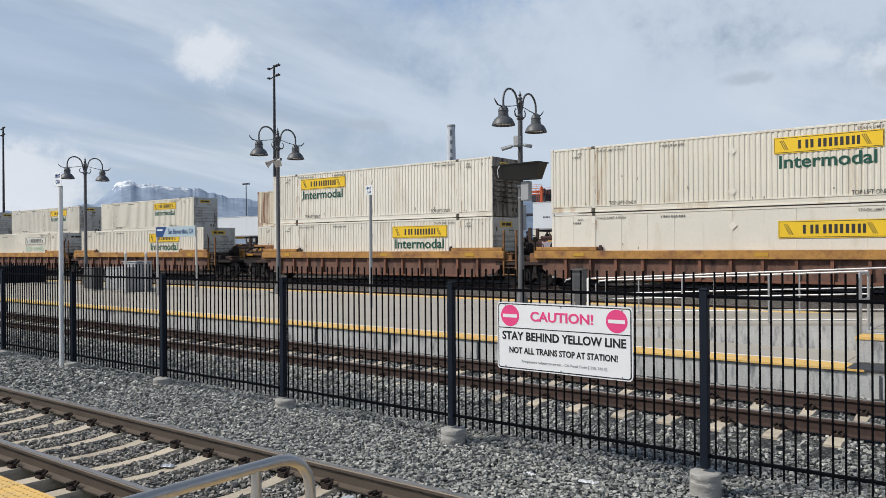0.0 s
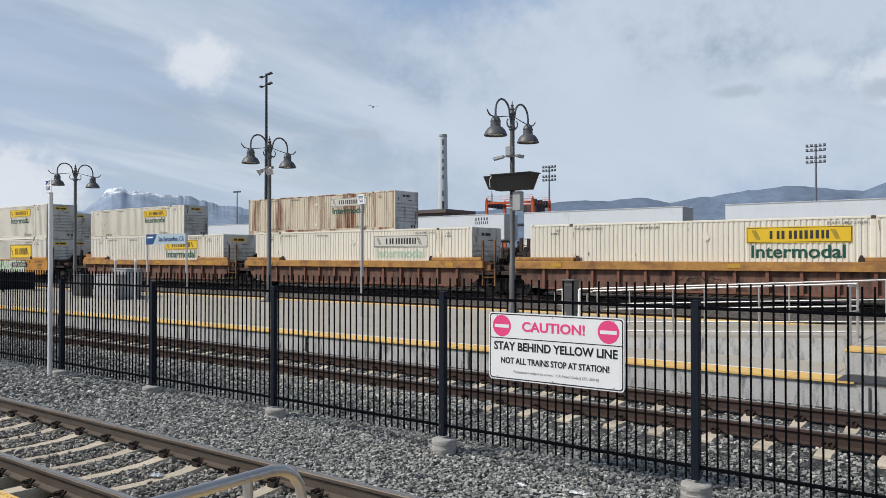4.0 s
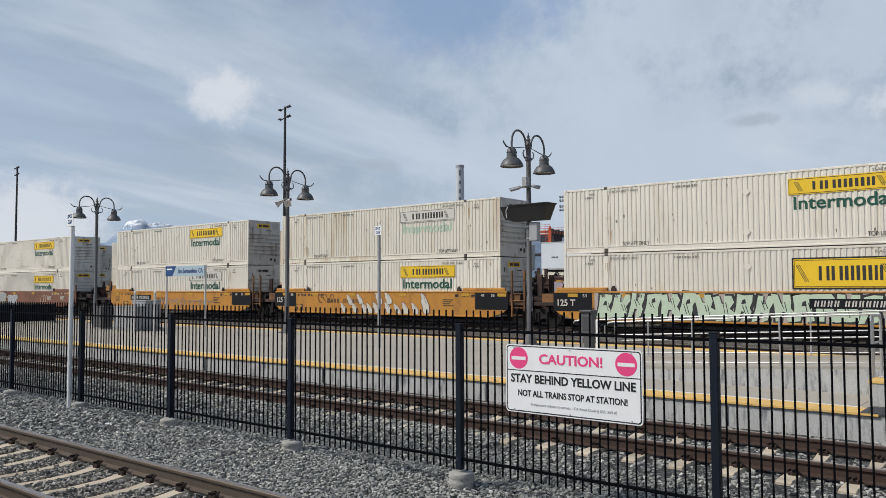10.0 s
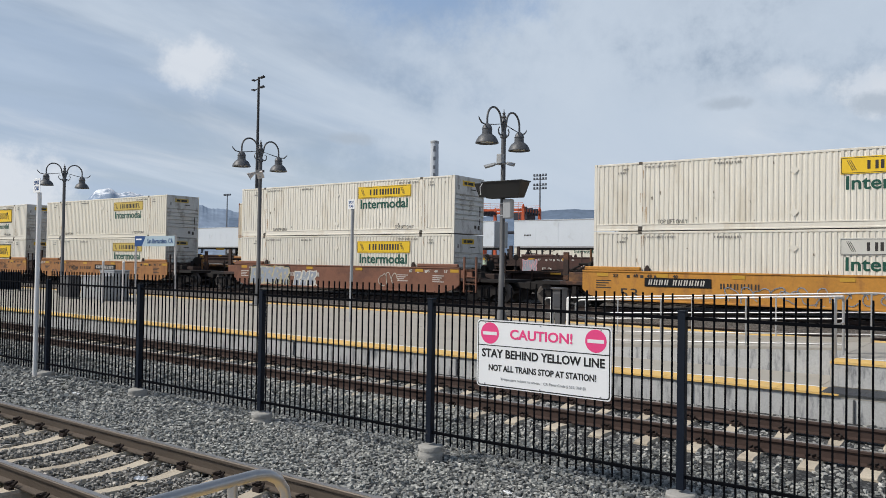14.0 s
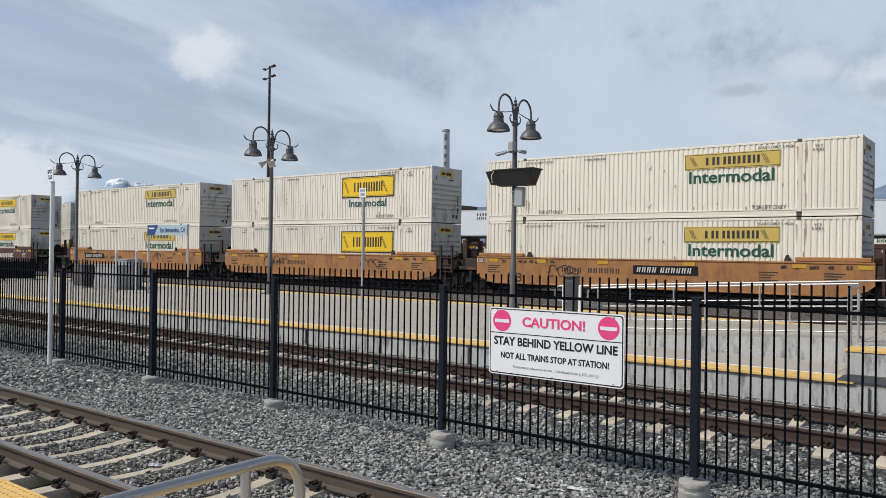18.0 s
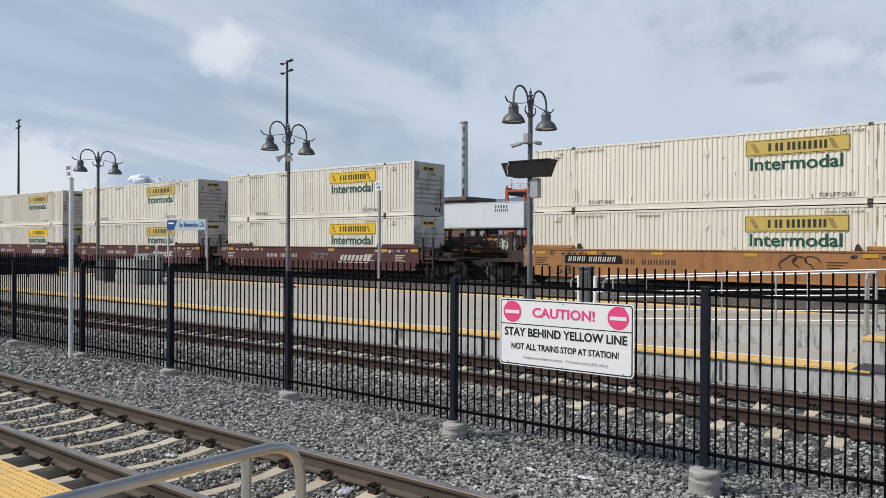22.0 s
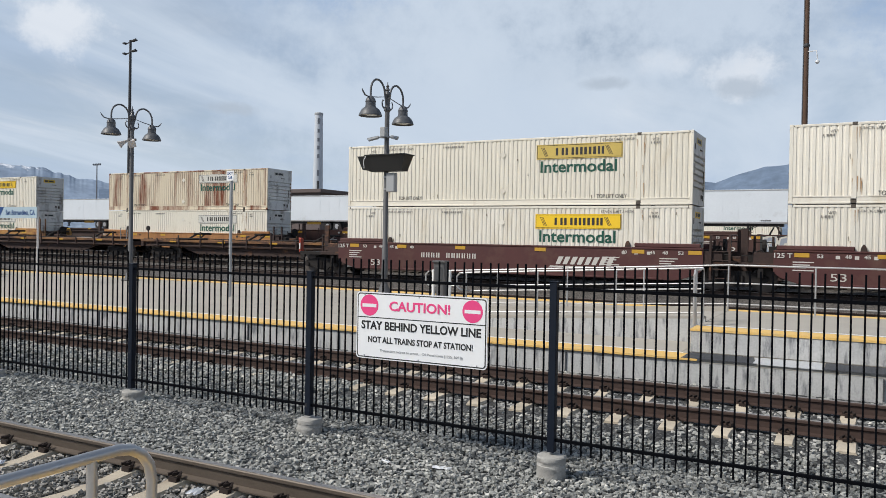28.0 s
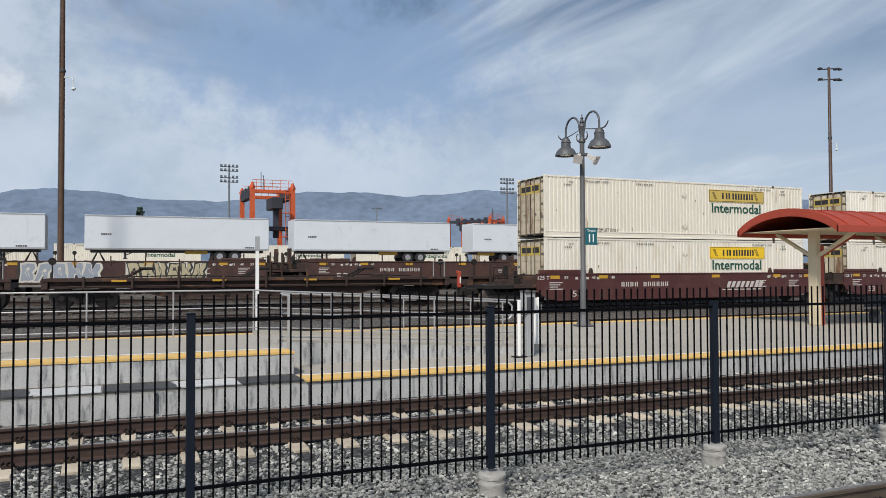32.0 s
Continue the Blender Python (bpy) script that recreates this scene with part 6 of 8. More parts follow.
TRAIN = [  # left end of the containers at the start, lower, upper, car style and details
    (-17.84, (W, "yellow", "border_only", "grey", True), (S, "yellow", "green"), "sill", {}),
    (-37.32, (W, "yellow", "green"), (W, "yellow", "green", "rust", False, -5.6), "sill", dict(left_truck=True)),
    (-60.70, (C, "yellow", "green"), None, "sill", dict(slant=1, graffiti=TAGS[2])),
    (-80.21, (C, "pale", "faded"), None, "sill", {}),
    (-99.70, (W, "yellow", "green"), None, "sill", dict(left_truck=True)),
    (-123.06, (W, "border", "border_only"), (W, "yellow", "green"), "yellow", dict(slant=1, black_ends=(-1,), graffiti=TAGS[5], plate=3.7)),
    (-142.76, (W, "yellow", "green"), (S, "pale", "faded"), "yellow", dict(black_ends=(-1, 1), graffiti=TAGS[6])),
    (-162.32, (W, "pale", "green"), (W, "yellow", "green"), "yellow", dict(left_truck=True, black_ends=(1,), plate=-4.3, graffiti=TAGS[7])),
    (-186.03, (W, "yellow", "green"), (W, "yellow", "green"), "brown", dict(left_truck=True, slant=1, graffiti=TAGS[8])),
    (-210.15, (C, "gold", "green"), (C, "gold", "green"), "orange", dict(slant=1, plate=0.9, graffiti=TAGS[9])),
    (-229.75, (W, "border", "border_only"), (W, "border", "green"), "orange", dict(graffiti=TAGS[10])),
    (-249.33, (C, "gold", "green"), (C, "gold", "green"), "orange", dict(left_truck=True, plate=-4.9, graffiti=TAGS[11])),
    (-272.95, (W, "yellow", "green"), (W, "yellow", "green"), "maroon", dict(slant=1, graffiti=TAGS[12])),
    (-292.60, (W, "gold", "green"), (W, "gold", "green"), "maroon", dict(graffiti=TAGS[13])),
    (-312.20, (W, "yellow", "green"), (C, "gold", "green"), "maroon", dict(left_truck=True)),
]
for k, (u, low, up, style, extra) in enumerate(TRAIN):
    car = well_car(style, k, moving=True, **extra)
    car.matrix_basis = pose(u + CL / 2, TRAIN_Y, TRAIN_RAIL)
    tagged(car, group="cars of the moving train")
    MOVING.append(car)
    load(low, u, 0)
    if up:
        load(up, u, 1)

# marker hung on the last coupler
m = part("end_marker", box(-UL / 2 - 2.15, -0.22, 1.0, -UL / 2 - 2.0, 0.02, 1.75, b=0.03).box(-UL / 2 - 2.2, -0.18, 1.62, -UL / 2 - 2.1, -0.02, 1.78, b=0.02), REDROOF, car, "red end-of-train marker")
part("marker_plate", box(-UL / 2 - 2.10, -0.235, 1.2, -UL / 2 - 2.04, -0.222, 1.5), WHITEPAINT, m)

# ---- things on the platforms ----
LAMP_Y = 21.59


def bell_shade(parent, y, z):
    """A bell-shaped lantern hung from an arm; z is the top of its neck."""
    sh = part("shade", shared(("bell",), lambda: Shape().lathe([(0.028, 0.10), (0.032, 0.03), (0.06, 0.015), (0.105, -0.02), (0.145, -0.075), (0.162, -0.14), (0.172, -0.15), (0.172, -0.17), (0.160, -0.18), (0.166, -0.315), (0.182, -0.33), (0.182, -0.345), (0.225, -0.365), (0.285, -0.42),
                                                        (0.335, -0.50), (0.366, -0.575), (0.378, -0.60), (0.378, -0.622), (0.352, -0.622), (0.30, -0.52), (0.18, -0.42)], 28).mesh("shade", LAMPGREY, True)), LAMPGREY, parent, "dark grey bell shade", pose(0, y, z))
    part("lens", shared(("lens",), lambda: Shape().lathe([(0.29, -0.555), (0.24, -0.585), (0.12, -0.60), (0.01, -0.605)], 20).mesh("lens", GLASS, True)), GLASS, sh, "pale glass lens")


def street_lamp(x, label, horns=False, cameras=False):
    t = thing("street_lamp", pose(x, LAMP_Y, PLAT_Z), label, "lamp", "platform lamps")
    part("base", shared(("lbase",), lambda: Shape().box(-0.26, -0.26, 0, 0.26, 0.26, 0.06, b=0.02).lathe([(0.24, 0.06), (0.22, 0.12), (0.15, 0.30), (0.11, 0.40)], 20).mesh("base", LAMPPOLE)), LAMPPOLE, t)
    part("pole", shared(("lpole",), lambda: Shape().lathe([(0.105, 0.35), (0.10, 1.6), (0.085, 1.62), (0.078, 6.25)], 20).mesh("pole", LAMPPOLE, True)), LAMPPOLE, t)
    part("collar", shared(("lcol",), lambda: Shape().lathe([(0.10, 6.1), (0.12, 6.14), (0.10, 6.2), (0.085, 6.25), (0.085, 6.6), (0.11, 6.64), (0.09, 6.7), (0.05, 6.76)], 16).mesh("collar", LAMPGREY, True)), LAMPGREY, t)
    part("finial", shared(("lfin",), lambda: Shape().lathe([(0.04, 6.74), (0.085, 6.80), (0.05, 6.86), (0.03, 6.88), (0.06, 6.92), (0.02, 6.97), (0.012, 7.06)], 14).mesh("finial", LAMPGREY, True)), LAMPGREY, t)
    for s in (-1, 1):
        arc = [(0, s * 0.06, 6.30), (0, s * 0.16, 6.62)] + [(0, s * (0.58 - 0.42 * math.cos(math.pi * k / 10)), 6.62 + 0.42 * math.sin(math.pi * k / 10)) for k in range(1, 10)] + [(0, s * 1.0, 6.62), (0, s * 1.0, 6.42)]
        part("arm", shared(("larm", s), lambda: Shape().tube(arc, 0.034, 10).mesh("arm", LAMPGREY, True)), LAMPGREY, t)
        curl = [(0, s * 0.10, 6.22), (0, s * 0.22, 6.18), (0, s * 0.30, 6.24), (0, s * 0.33, 6.35), (0, s * 0.28, 6.44), (0, s * 0.23, 6.40)]
        part("scroll", shared(("lcurl", s), lambda: Shape().tube(curl, [0.03, 0.028, 0.025, 0.02, 0.016, 0.012], 6).mesh("scroll", LAMPGREY, True)), LAMPGREY, t)
        leaf = [(0, s * 0.16, 6.55), (0, s * 0.6, 6.47), (0, s * 1.1, 6.40), (0, s * 1.32, 6.42), (0, s * 1.45, 6.52), (0, s * 1.5, 6.60)]
        part("scroll_bar", shared(("lleaf", s), lambda: Shape().tube(leaf, [0.012, 0.016, 0.02, 0.026, 0.024, 0.008], 6).mesh("scroll_bar", LAMPGREY, True)), LAMPGREY, t)
        bell_shade(t, s * 1.0, 6.42)
    if horns:
        for a in (-1, 1):
            def horn():
                d = Vector((a * 0.55, -0.62, -0.50)).normalized()
                p = Vector((a * 0.14, -0.05, 5.70))
                return Shape().tube([p - d * 0.06, p + d * 0.06, p + d * 0.12, p + d * 0.30, p + d * 0.42], [0.05, 0.06, 0.07, 0.13, 0.21], 4).mesh("loudspeaker", HORN)
            part("loudspeaker", shared(("horn", a), horn), HORN, t, "dusty white horn loudspeaker")
        part("bracket", shared(("hbr",), lambda: box(-0.16, -0.1, 5.66, 0.16, 0.1, 5.76, b=0.01).mesh("bracket", LAMPPOLE)), LAMPPOLE, t)
    if cameras:
        for a in (-1, 1):
            c = part("camera_arm", shared(("carm", a), lambda: Shape().tube([(0, -0.05, 5.22), (a * 0.22, -0.1, 5.24), (a * 0.3, -0.12, 5.2)], 0.03, 8).mesh("camera_arm", GREY)), GREY, t)
            part("security_camera", shared(("ccam", a), lambda: Shape().tube([(a * 0.26, -0.13, 5.22), (a * 0.56, -0.25, 5.14)], 0.05, 10).tube([(a * 0.24, -0.12, 5.265), (a * 0.60, -0.26, 5.18)], 0.035, 4).mesh("security_camera", GREY)), GREY, c, "pale security camera")
        part("equipment_box", box(-0.1, -0.28, 5.22, 0.1, -0.08, 5.55, b=0.02), GREY, t, "pale grey junction box")
        part("equipment_box", box(0.10, -0.17, 3.42, 0.42, 0.05, 4.05, b=0.025), GREY, t, "grey equipment cabinet on the pole")
        for z in (3.5, 3.9):
            part("strap", Shape().lathe([(0.10, z), (0.10, z + 0.04)], 16), STEEL, t)
        b = part("display_housing", Shape().add([(-0.496, -0.28, 4.10), (0.760, -0.28, 4.10), (0.760, 0.10, 4.10), (-0.496, 0.10, 4.10), (-0.560, -0.42, 4.62), (0.944, -0.42, 4.62), (0.944, 0.16, 4.62), (-0.560, 0.16, 4.62)],
                 [(0, 1, 2, 3), (4, 5, 6, 7), (0, 1, 5, 4), (1, 2, 6, 5), (2, 3, 7, 6), (3, 0, 4, 7)]), BLACK, t, "black display housing seen from behind")
        part("rim", box(-0.592, -0.45, 4.60, 0.976, 0.18, 4.64, b=0.01), BLACK, b)
        part("side_housing", Shape().add([(-0.784, -0.24, 4.16), (-0.528, -0.24, 4.16), (-0.528, 0.1, 4.16), (-0.784, 0.1, 4.16), (-0.920, -0.36, 4.60), (-0.576, -0.36, 4.60), (-0.576, 0.14, 4.60), (-0.920, 0.14, 4.60)],
             [(0, 1, 2, 3), (4, 5, 6, 7), (0, 1, 5, 4), (1, 2, 6, 5), (2, 3, 7, 6), (3, 0, 4, 7)]), BLACK, t, "smaller black housing")
        part("cable", Shape().tube([(0.05, -0.1, 5.2), (0.03, -0.16, 4.9), (0.2, -0.2, 4.64)], 0.012, 6), BLACK, t)
        part("cable", Shape().tube([(-0.52, -0.45, 4.58), (-0.60, -0.47, 4.45), (-0.60, -0.42, 4.2)], 0.012, 6), WHITEPAINT, t)
    return t


street_lamp(-42.06, "dark grey twin-bell platform lamp")
street_lamp(-25.81, "dark grey twin-bell lamp with white loudspeakers", horns=True)
street_lamp(-13.63, "dark grey twin-bell lamp with cameras and black display housing", cameras=True)
l3 = street_lamp(14.32, "grey twin-bell lamp with loudspeakers and a teal track sign", horns=True)
ts = part("track_sign", box(0.01, -0.14, 2.70, 0.47, -0.12, 3.27, b=0.006), TEAL, l3, "teal track sign")
part("lettering", fit_lettering("11", 0.20, 0.27, SIGNWHITE, 0.03), SIGNWHITE, ts, "white numerals", pose(0.24, -0.144, 2.92))
part("lettering", fit_lettering("Track", 0.34, 0.09, SIGNWHITE), SIGNWHITE, ts, "white letters", pose(0.24, -0.144, 3.17))

# cab-stop posts
def spot_cab(x, y, z0, top, r, w, mat, label):
    t = thing("stop_post", pose(x, y, z0), label, "sign post", "cab stop posts")
    part("pole", Shape().tube([(0, 0, -0.12), (0, 0, top - 0.02)], r, 14), mat, t, smooth=True)
    part("base_plate", Shape().lathe([(0.085, -0.22), (0.085, -0.10), (0.08, -0.085), (r + 0.005, -0.07)], 18), FOOTING, t, "round concrete base")
    p = part("panel", box(-w / 2, -r - 0.012, top - 0.03, w / 2, -r - 0.004, top + w * 0.95, b=0.003), SIGNWHITE, t)
    part("lettering", fit_lettering("SPOT", w * 0.72, w * 0.3, BLUE, 0.02), BLUE, p, "dark blue letters", pose(0, -r - 0.014, top + w * 0.64))
    part("lettering", fit_lettering("CAB", w * 0.6, w * 0.3, BLUE, 0.02), BLUE, p, "dark blue letters", pose(0, -r - 0.014, top + w * 0.22))
    return t


spot_cab(-15.08, 7.12, 0.03, 3.50, 0.043, 0.26, WHITEPAINT, "white steel post with a small cab-stop sign beside the fence")
spot_cab(-16.95, 17.9, PLAT_Z, 3.62, 0.05, 0.29, GREY, "grey post with a small cab-stop sign on the platform")

# station name sign
t = thing("station_sign", pose(-28.08, 18.15, PLAT_Z), "station name sign on two white posts, blue and pale panel", "sign")
for x in (-1.38, 1.38):
    part("post", Shape().tube([(x, 0, 0), (x, 0, 2.86)], 0.042, 12), HORN, t, smooth=True)
p = part("panel", box(-1.36, -0.07, 2.42, 1.40, -0.04, 2.84, b=0.004), PALESIGN, t)
part("blue_field", Shape().prism([(-1.36, 2.42), (-0.86, 2.42), (-0.58, 2.84), (-1.36, 2.84)], "y", -0.076, -0.071), BLUE, p, "dark blue corner")
part("emblem", box(-1.26, -0.081, 2.68, -0.86, -0.0765, 2.74), SIGNWHITE, p, "white bar as emblem")
part("lettering", fit_lettering("San Bernardino, CA", 1.75, 0.23, BLUE, 0.01), BLUE, p, "dark letters", pose(0.42, -0.078, 2.62))

# cabinets and bollards further along
def cabinet(x, y, w, d, h, mat, label, panels):
    t = thing("utility_cabinet", pose(x, y, PLAT_Z), label, "cabinet")
    part("plinth", box(-w / 2 - 0.04, -d / 2 - 0.04, 0, w / 2 + 0.04, d / 2 + 0.04, 0.08, b=0.01), FOOTING, t)
    part("body", box(-w / 2, -d / 2, 0.08, w / 2, d / 2, h - 0.05, b=0.02), mat, t)
    part("lid", box(-w / 2 - 0.03, -d / 2 - 0.03, h - 0.05, w / 2 + 0.03, d / 2 + 0.03, h, b=0.015), mat, t)
    for k in range(panels):
        a = -w / 2 + 0.05 + k * (w - 0.1) / panels
        q = part("door", box(a + 0.02, -d / 2 - 0.014, 0.14, a + (w - 0.1) / panels - 0.02, -d / 2, h - 0.1, b=0.006), mat, t)
        part("latch", box(a + (w - 0.1) / panels - 0.10, -d / 2 - 0.03, h * 0.5, a + (w - 0.1) / panels - 0.06, -d / 2 - 0.014, h * 0.62), BLACK, q)
    return t


cabinet(-35.65, 18.65, 0.9, 0.5, 1.08, LAMPPOLE, "dark grey bin enclosure on the platform", 1)
cabinet(-33.25, 18.9, 1.9, 1.0, 1.12, GREY, "pale grey utility cabinet with three doors on the platform", 3)
cabinet(-34.3, 20.1, 1.2, 0.8, 1.36, GREY, "taller grey utility cabinet behind a lower one", 2)
for x, y in ((-31.16, 17.7), (-29.6, 17.7)):
    t = thing("bollard", pose(x, y, PLAT_Z), "white steel bollard on the platform", "bollard", "white bollards")
    part("pole", Shape().tube([(0, 0, 0), (0, 0, 1.75)], 0.05, 12), HORN, t, smooth=True)
    part("cap", Shape().lathe([(0.055, 1.73), (0.05, 1.78), (0.02, 1.80)], 12), WHITEPAINT, t)

# dark railing across the far end of the island platform
t = thing("platform_railing", pose(-45.2, 0, PLAT_Z), "dark navy railing with close bars across the platform end", "railing")
for y in (14.4, 16.0, 17.6, 19.2, 20.85):
    part("post", box(-0.04, y - 0.04, 0, 0.04, y + 0.04, 1.08, b=0.005), FENCEPOST, t)
for z in (0.12, 1.0):
    part("rail", box(-0.025, 14.4, z - 0.025, 0.025, 20.85, z + 0.025, b=0.004), FENCEPOST, t)
part("backing", box(0.03, 14.45, 0.10, 0.045, 20.8, 0.98), FENCEPOST, t, "dark backing sheet")
bar = box(-0.014, -0.014, 0.10, 0.014, 0.014, 1.05).mesh("picket", FENCE)
for k in range(64):
    part("picket", bar, FENCE, t, m=pose(0, 14.47 + k * 0.1, 0))
t = thing("platform_railing", pose(0, 20.9, PLAT_Z), "dark navy railing with close bars along the platform end", "railing")
part("backing", box(-60, -0.02, 0.10, -45.3, 0.0, 0.98), FENCEPOST, t, "dark backing sheet")
part("rail", box(-60, -0.05, 0.99, -45.25, 0.0, 1.04), FENCEPOST, t)
for k in range(8):
    part("post", box(-60 + k * 2.1 - 0.04, -0.06, 0, -60 + k * 2.1 + 0.04, 0.02, 1.08, b=0.005), FENCEPOST, t)

# white marker post beside the boarding platform
t = thing("marker_post", pose(3.08, 18.2, PLAT_Z), "tall slim white marker post behind the handrail", "sign post")
part("pole", box(-0.04, -0.02, 0.0, 0.04, 0.02, 2.35, b=0.006), WHITEPAINT, t)
part("cap", box(-0.05, -0.03, 2.35, 0.05, 0.03, 2.68, b=0.006), GREY, t, "grey upper plate")

# ticket validators: a grey reader pillar between white guard posts
def validator(x, y, posts, label, mat):
    t = thing("card_validator", pose(x, y, PLAT_Z), label, "validator", "ticket validators")
    part("pillar", box(-0.08, -0.08, 0, 0.10, 0.10, 0.92, b=0.012), mat, t)
    part("head", box(-0.14, -0.1, 0.92, 0.13, 0.12, 1.41, b=0.015), mat, t, "grey reader head")
    part("hood", box(-0.15, -0.14, 1.38, 0.14, 0.12, 1.42, b=0.008), LAMPPOLE, t)
    part("screen", box(-0.09, -0.112, 1.0, 0.08, -0.1, 1.28), DARKPAD, t, "dark screen")
    for px, py in posts:
        q = part("guard_post", Shape().tube([(px, py, 0), (px, py, 1.2)], 0.042, 12), WHITEPAINT, t, smooth=True)
        part("base_plate", box(px - 0.15, py - 0.1, 0, px + 0.15, py + 0.1, 0.03, b=0.01), BLACK, q)
        part("cap", Shape().lathe([(0.044, 1.195), (0.04, 1.215), (0.015, 1.225)], 12, (px, py, 0)), WHITEPAINT, q)


validator(8.25, 14.5, ((-0.28, -0.10), (0.72, 0.98), (0.90, 1.14)), "grey ticket validator with white guard posts at the ramp foot", GREY)
validator(-7.78, 14.65, ((-0.20, 0.04), (0.24, -0.06)), "ticket validator coloured dark grey for its shaded side, between two white guard posts", LAMPPOLE)

# shelter with a red vaulted roof
t = thing("platform_shelter", pose(20.3, 18.75, PLAT_Z), "platform shelter with red standing-seam vaulted roof on cream columns", "shelter")
SL, SHY, SZE, SZC = 14.0, 2.05, 3.16, 3.76
arc = [(SHY * math.sin(radians(a)) / math.sin(radians(52)), SZE + (SZC - SZE) * (math.cos(radians(a)) - math.cos(radians(52))) / (1 - math.cos(radians(52)))) for a in range(-52, 53, 8)]
vs = Shape()
outer, inner = [(y, z + 0.05) for y, z in arc], [(y, z - 0.05) for y, z in arc]
vs.prism(outer + inner[::-1], "x", 0, SL)
part("roof", vs, REDROOF, t)
for k in range(0, 15):
    part("seam", shared(("seam",), lambda: Shape().prism([(y, z + 0.05) for y, z in arc] + [(y, z + 0.09) for y, z in arc[::-1]], "x", -0.02, 0.02).mesh("seam", REDROOF)), REDROOF, t, "", pose(0.4 + k * 0.95, 0, 0))
for x in (0.0, SL):
    part("gable_trim", Shape().prism([(y, z + 0.10) for y, z in arc] + [(y, z - 0.16) for y, z in arc[::-1]], "x", x - 0.05, x + 0.03), REDROOF, t)
for s in (-1, 1):
    part("fascia", box(-0.05, s * SHY - 0.05, SZE - 0.16, SL, s * SHY + 0.05, SZE + 0.06, b=0.01), REDROOF, t)
part("soffit", box(0.1, -SHY + 0.1, SZE - 0.02, SL - 0.1, SHY - 0.1, SZE + 0.0), CREAM, t)
for x in (1.3, 6.3, 11.3):
    q = part("column", box(x - 0.14, -0.17, 0, x + 0.08, 0.17, SZE, b=0.02), CREAM, t)
    part("red_flange", box(x + 0.081, -0.15, 0, x + 0.25, 0.15, SZE - 0.5, b=0.01), REDROOF, q)
    for s in (-1, 1):
        part("brace", Shape().tube([(x, s * 0.15, SZE - 0.85), (x, s * 1.6, SZE - 0.06)], 0.07, 4), CREAM, t)
    part("strut", Shape().tube([(x + 0.2, 0, SZE - 0.9), (x + 1.9, 0, SZE - 0.1)], 0.06, 4), REDROOF, t)
b = thing("bench", pose(25.6, 18.6, PLAT_Z), "dark metal bench under the shelter", "bench")
part("seat", box(-1.6, -0.25, 0.42, 1.6, 0.25, 0.48, b=0.01), DARKBENCH, b)
part("backrest", box(-1.6, 0.20, 0.55, 1.6, 0.26, 0.95, b=0.01), DARKBENCH, b)
for x in (-1.4, 0, 1.4):
    part("leg", box(x - 0.03, -0.2, 0, x + 0.03, 0.2, 0.42), DARKBENCH, b)

# scraps of paper on the ballast
for x, y, w, d, rz in ((-3.55, 6.85, 0.20, 0.07, 20), (-4.15, 6.72, 0.11, 0.05, -15), (-12.6, 6.6, 0.14, 0.06, 5), (-7.2, 4.4, 0.12, 0.1, 40), (-4.9, 4.75, 0.10, 0.16, 10), (-18.4, 6.5, 0.3, 0.1, 0)):
    q = Shape()
    n = 5
    q.add([(w * (i / n - 0.5), d * (j / 2 - 0.5), 0.012 * math.sin(3.1 * i + 2 * j)) for j in range(3) for i in range(n + 1)],
          [(j * (n + 1) + i, j * (n + 1) + i + 1, (j + 1) * (n + 1) + i + 1, (j + 1) * (n + 1) + i) for j in range(2) for i in range(n)])
    ob = tagged(new("paper_scrap", q.mesh("paper_scrap", SIGNWHITE)), "crumpled white paper scrap lying on the ballast", "litter", "scraps")
    ob.matrix_basis = pose(x, y, -0.045 - float(dip(x, y)) if y > 5.5 else -0.03, 4, 3, rz)

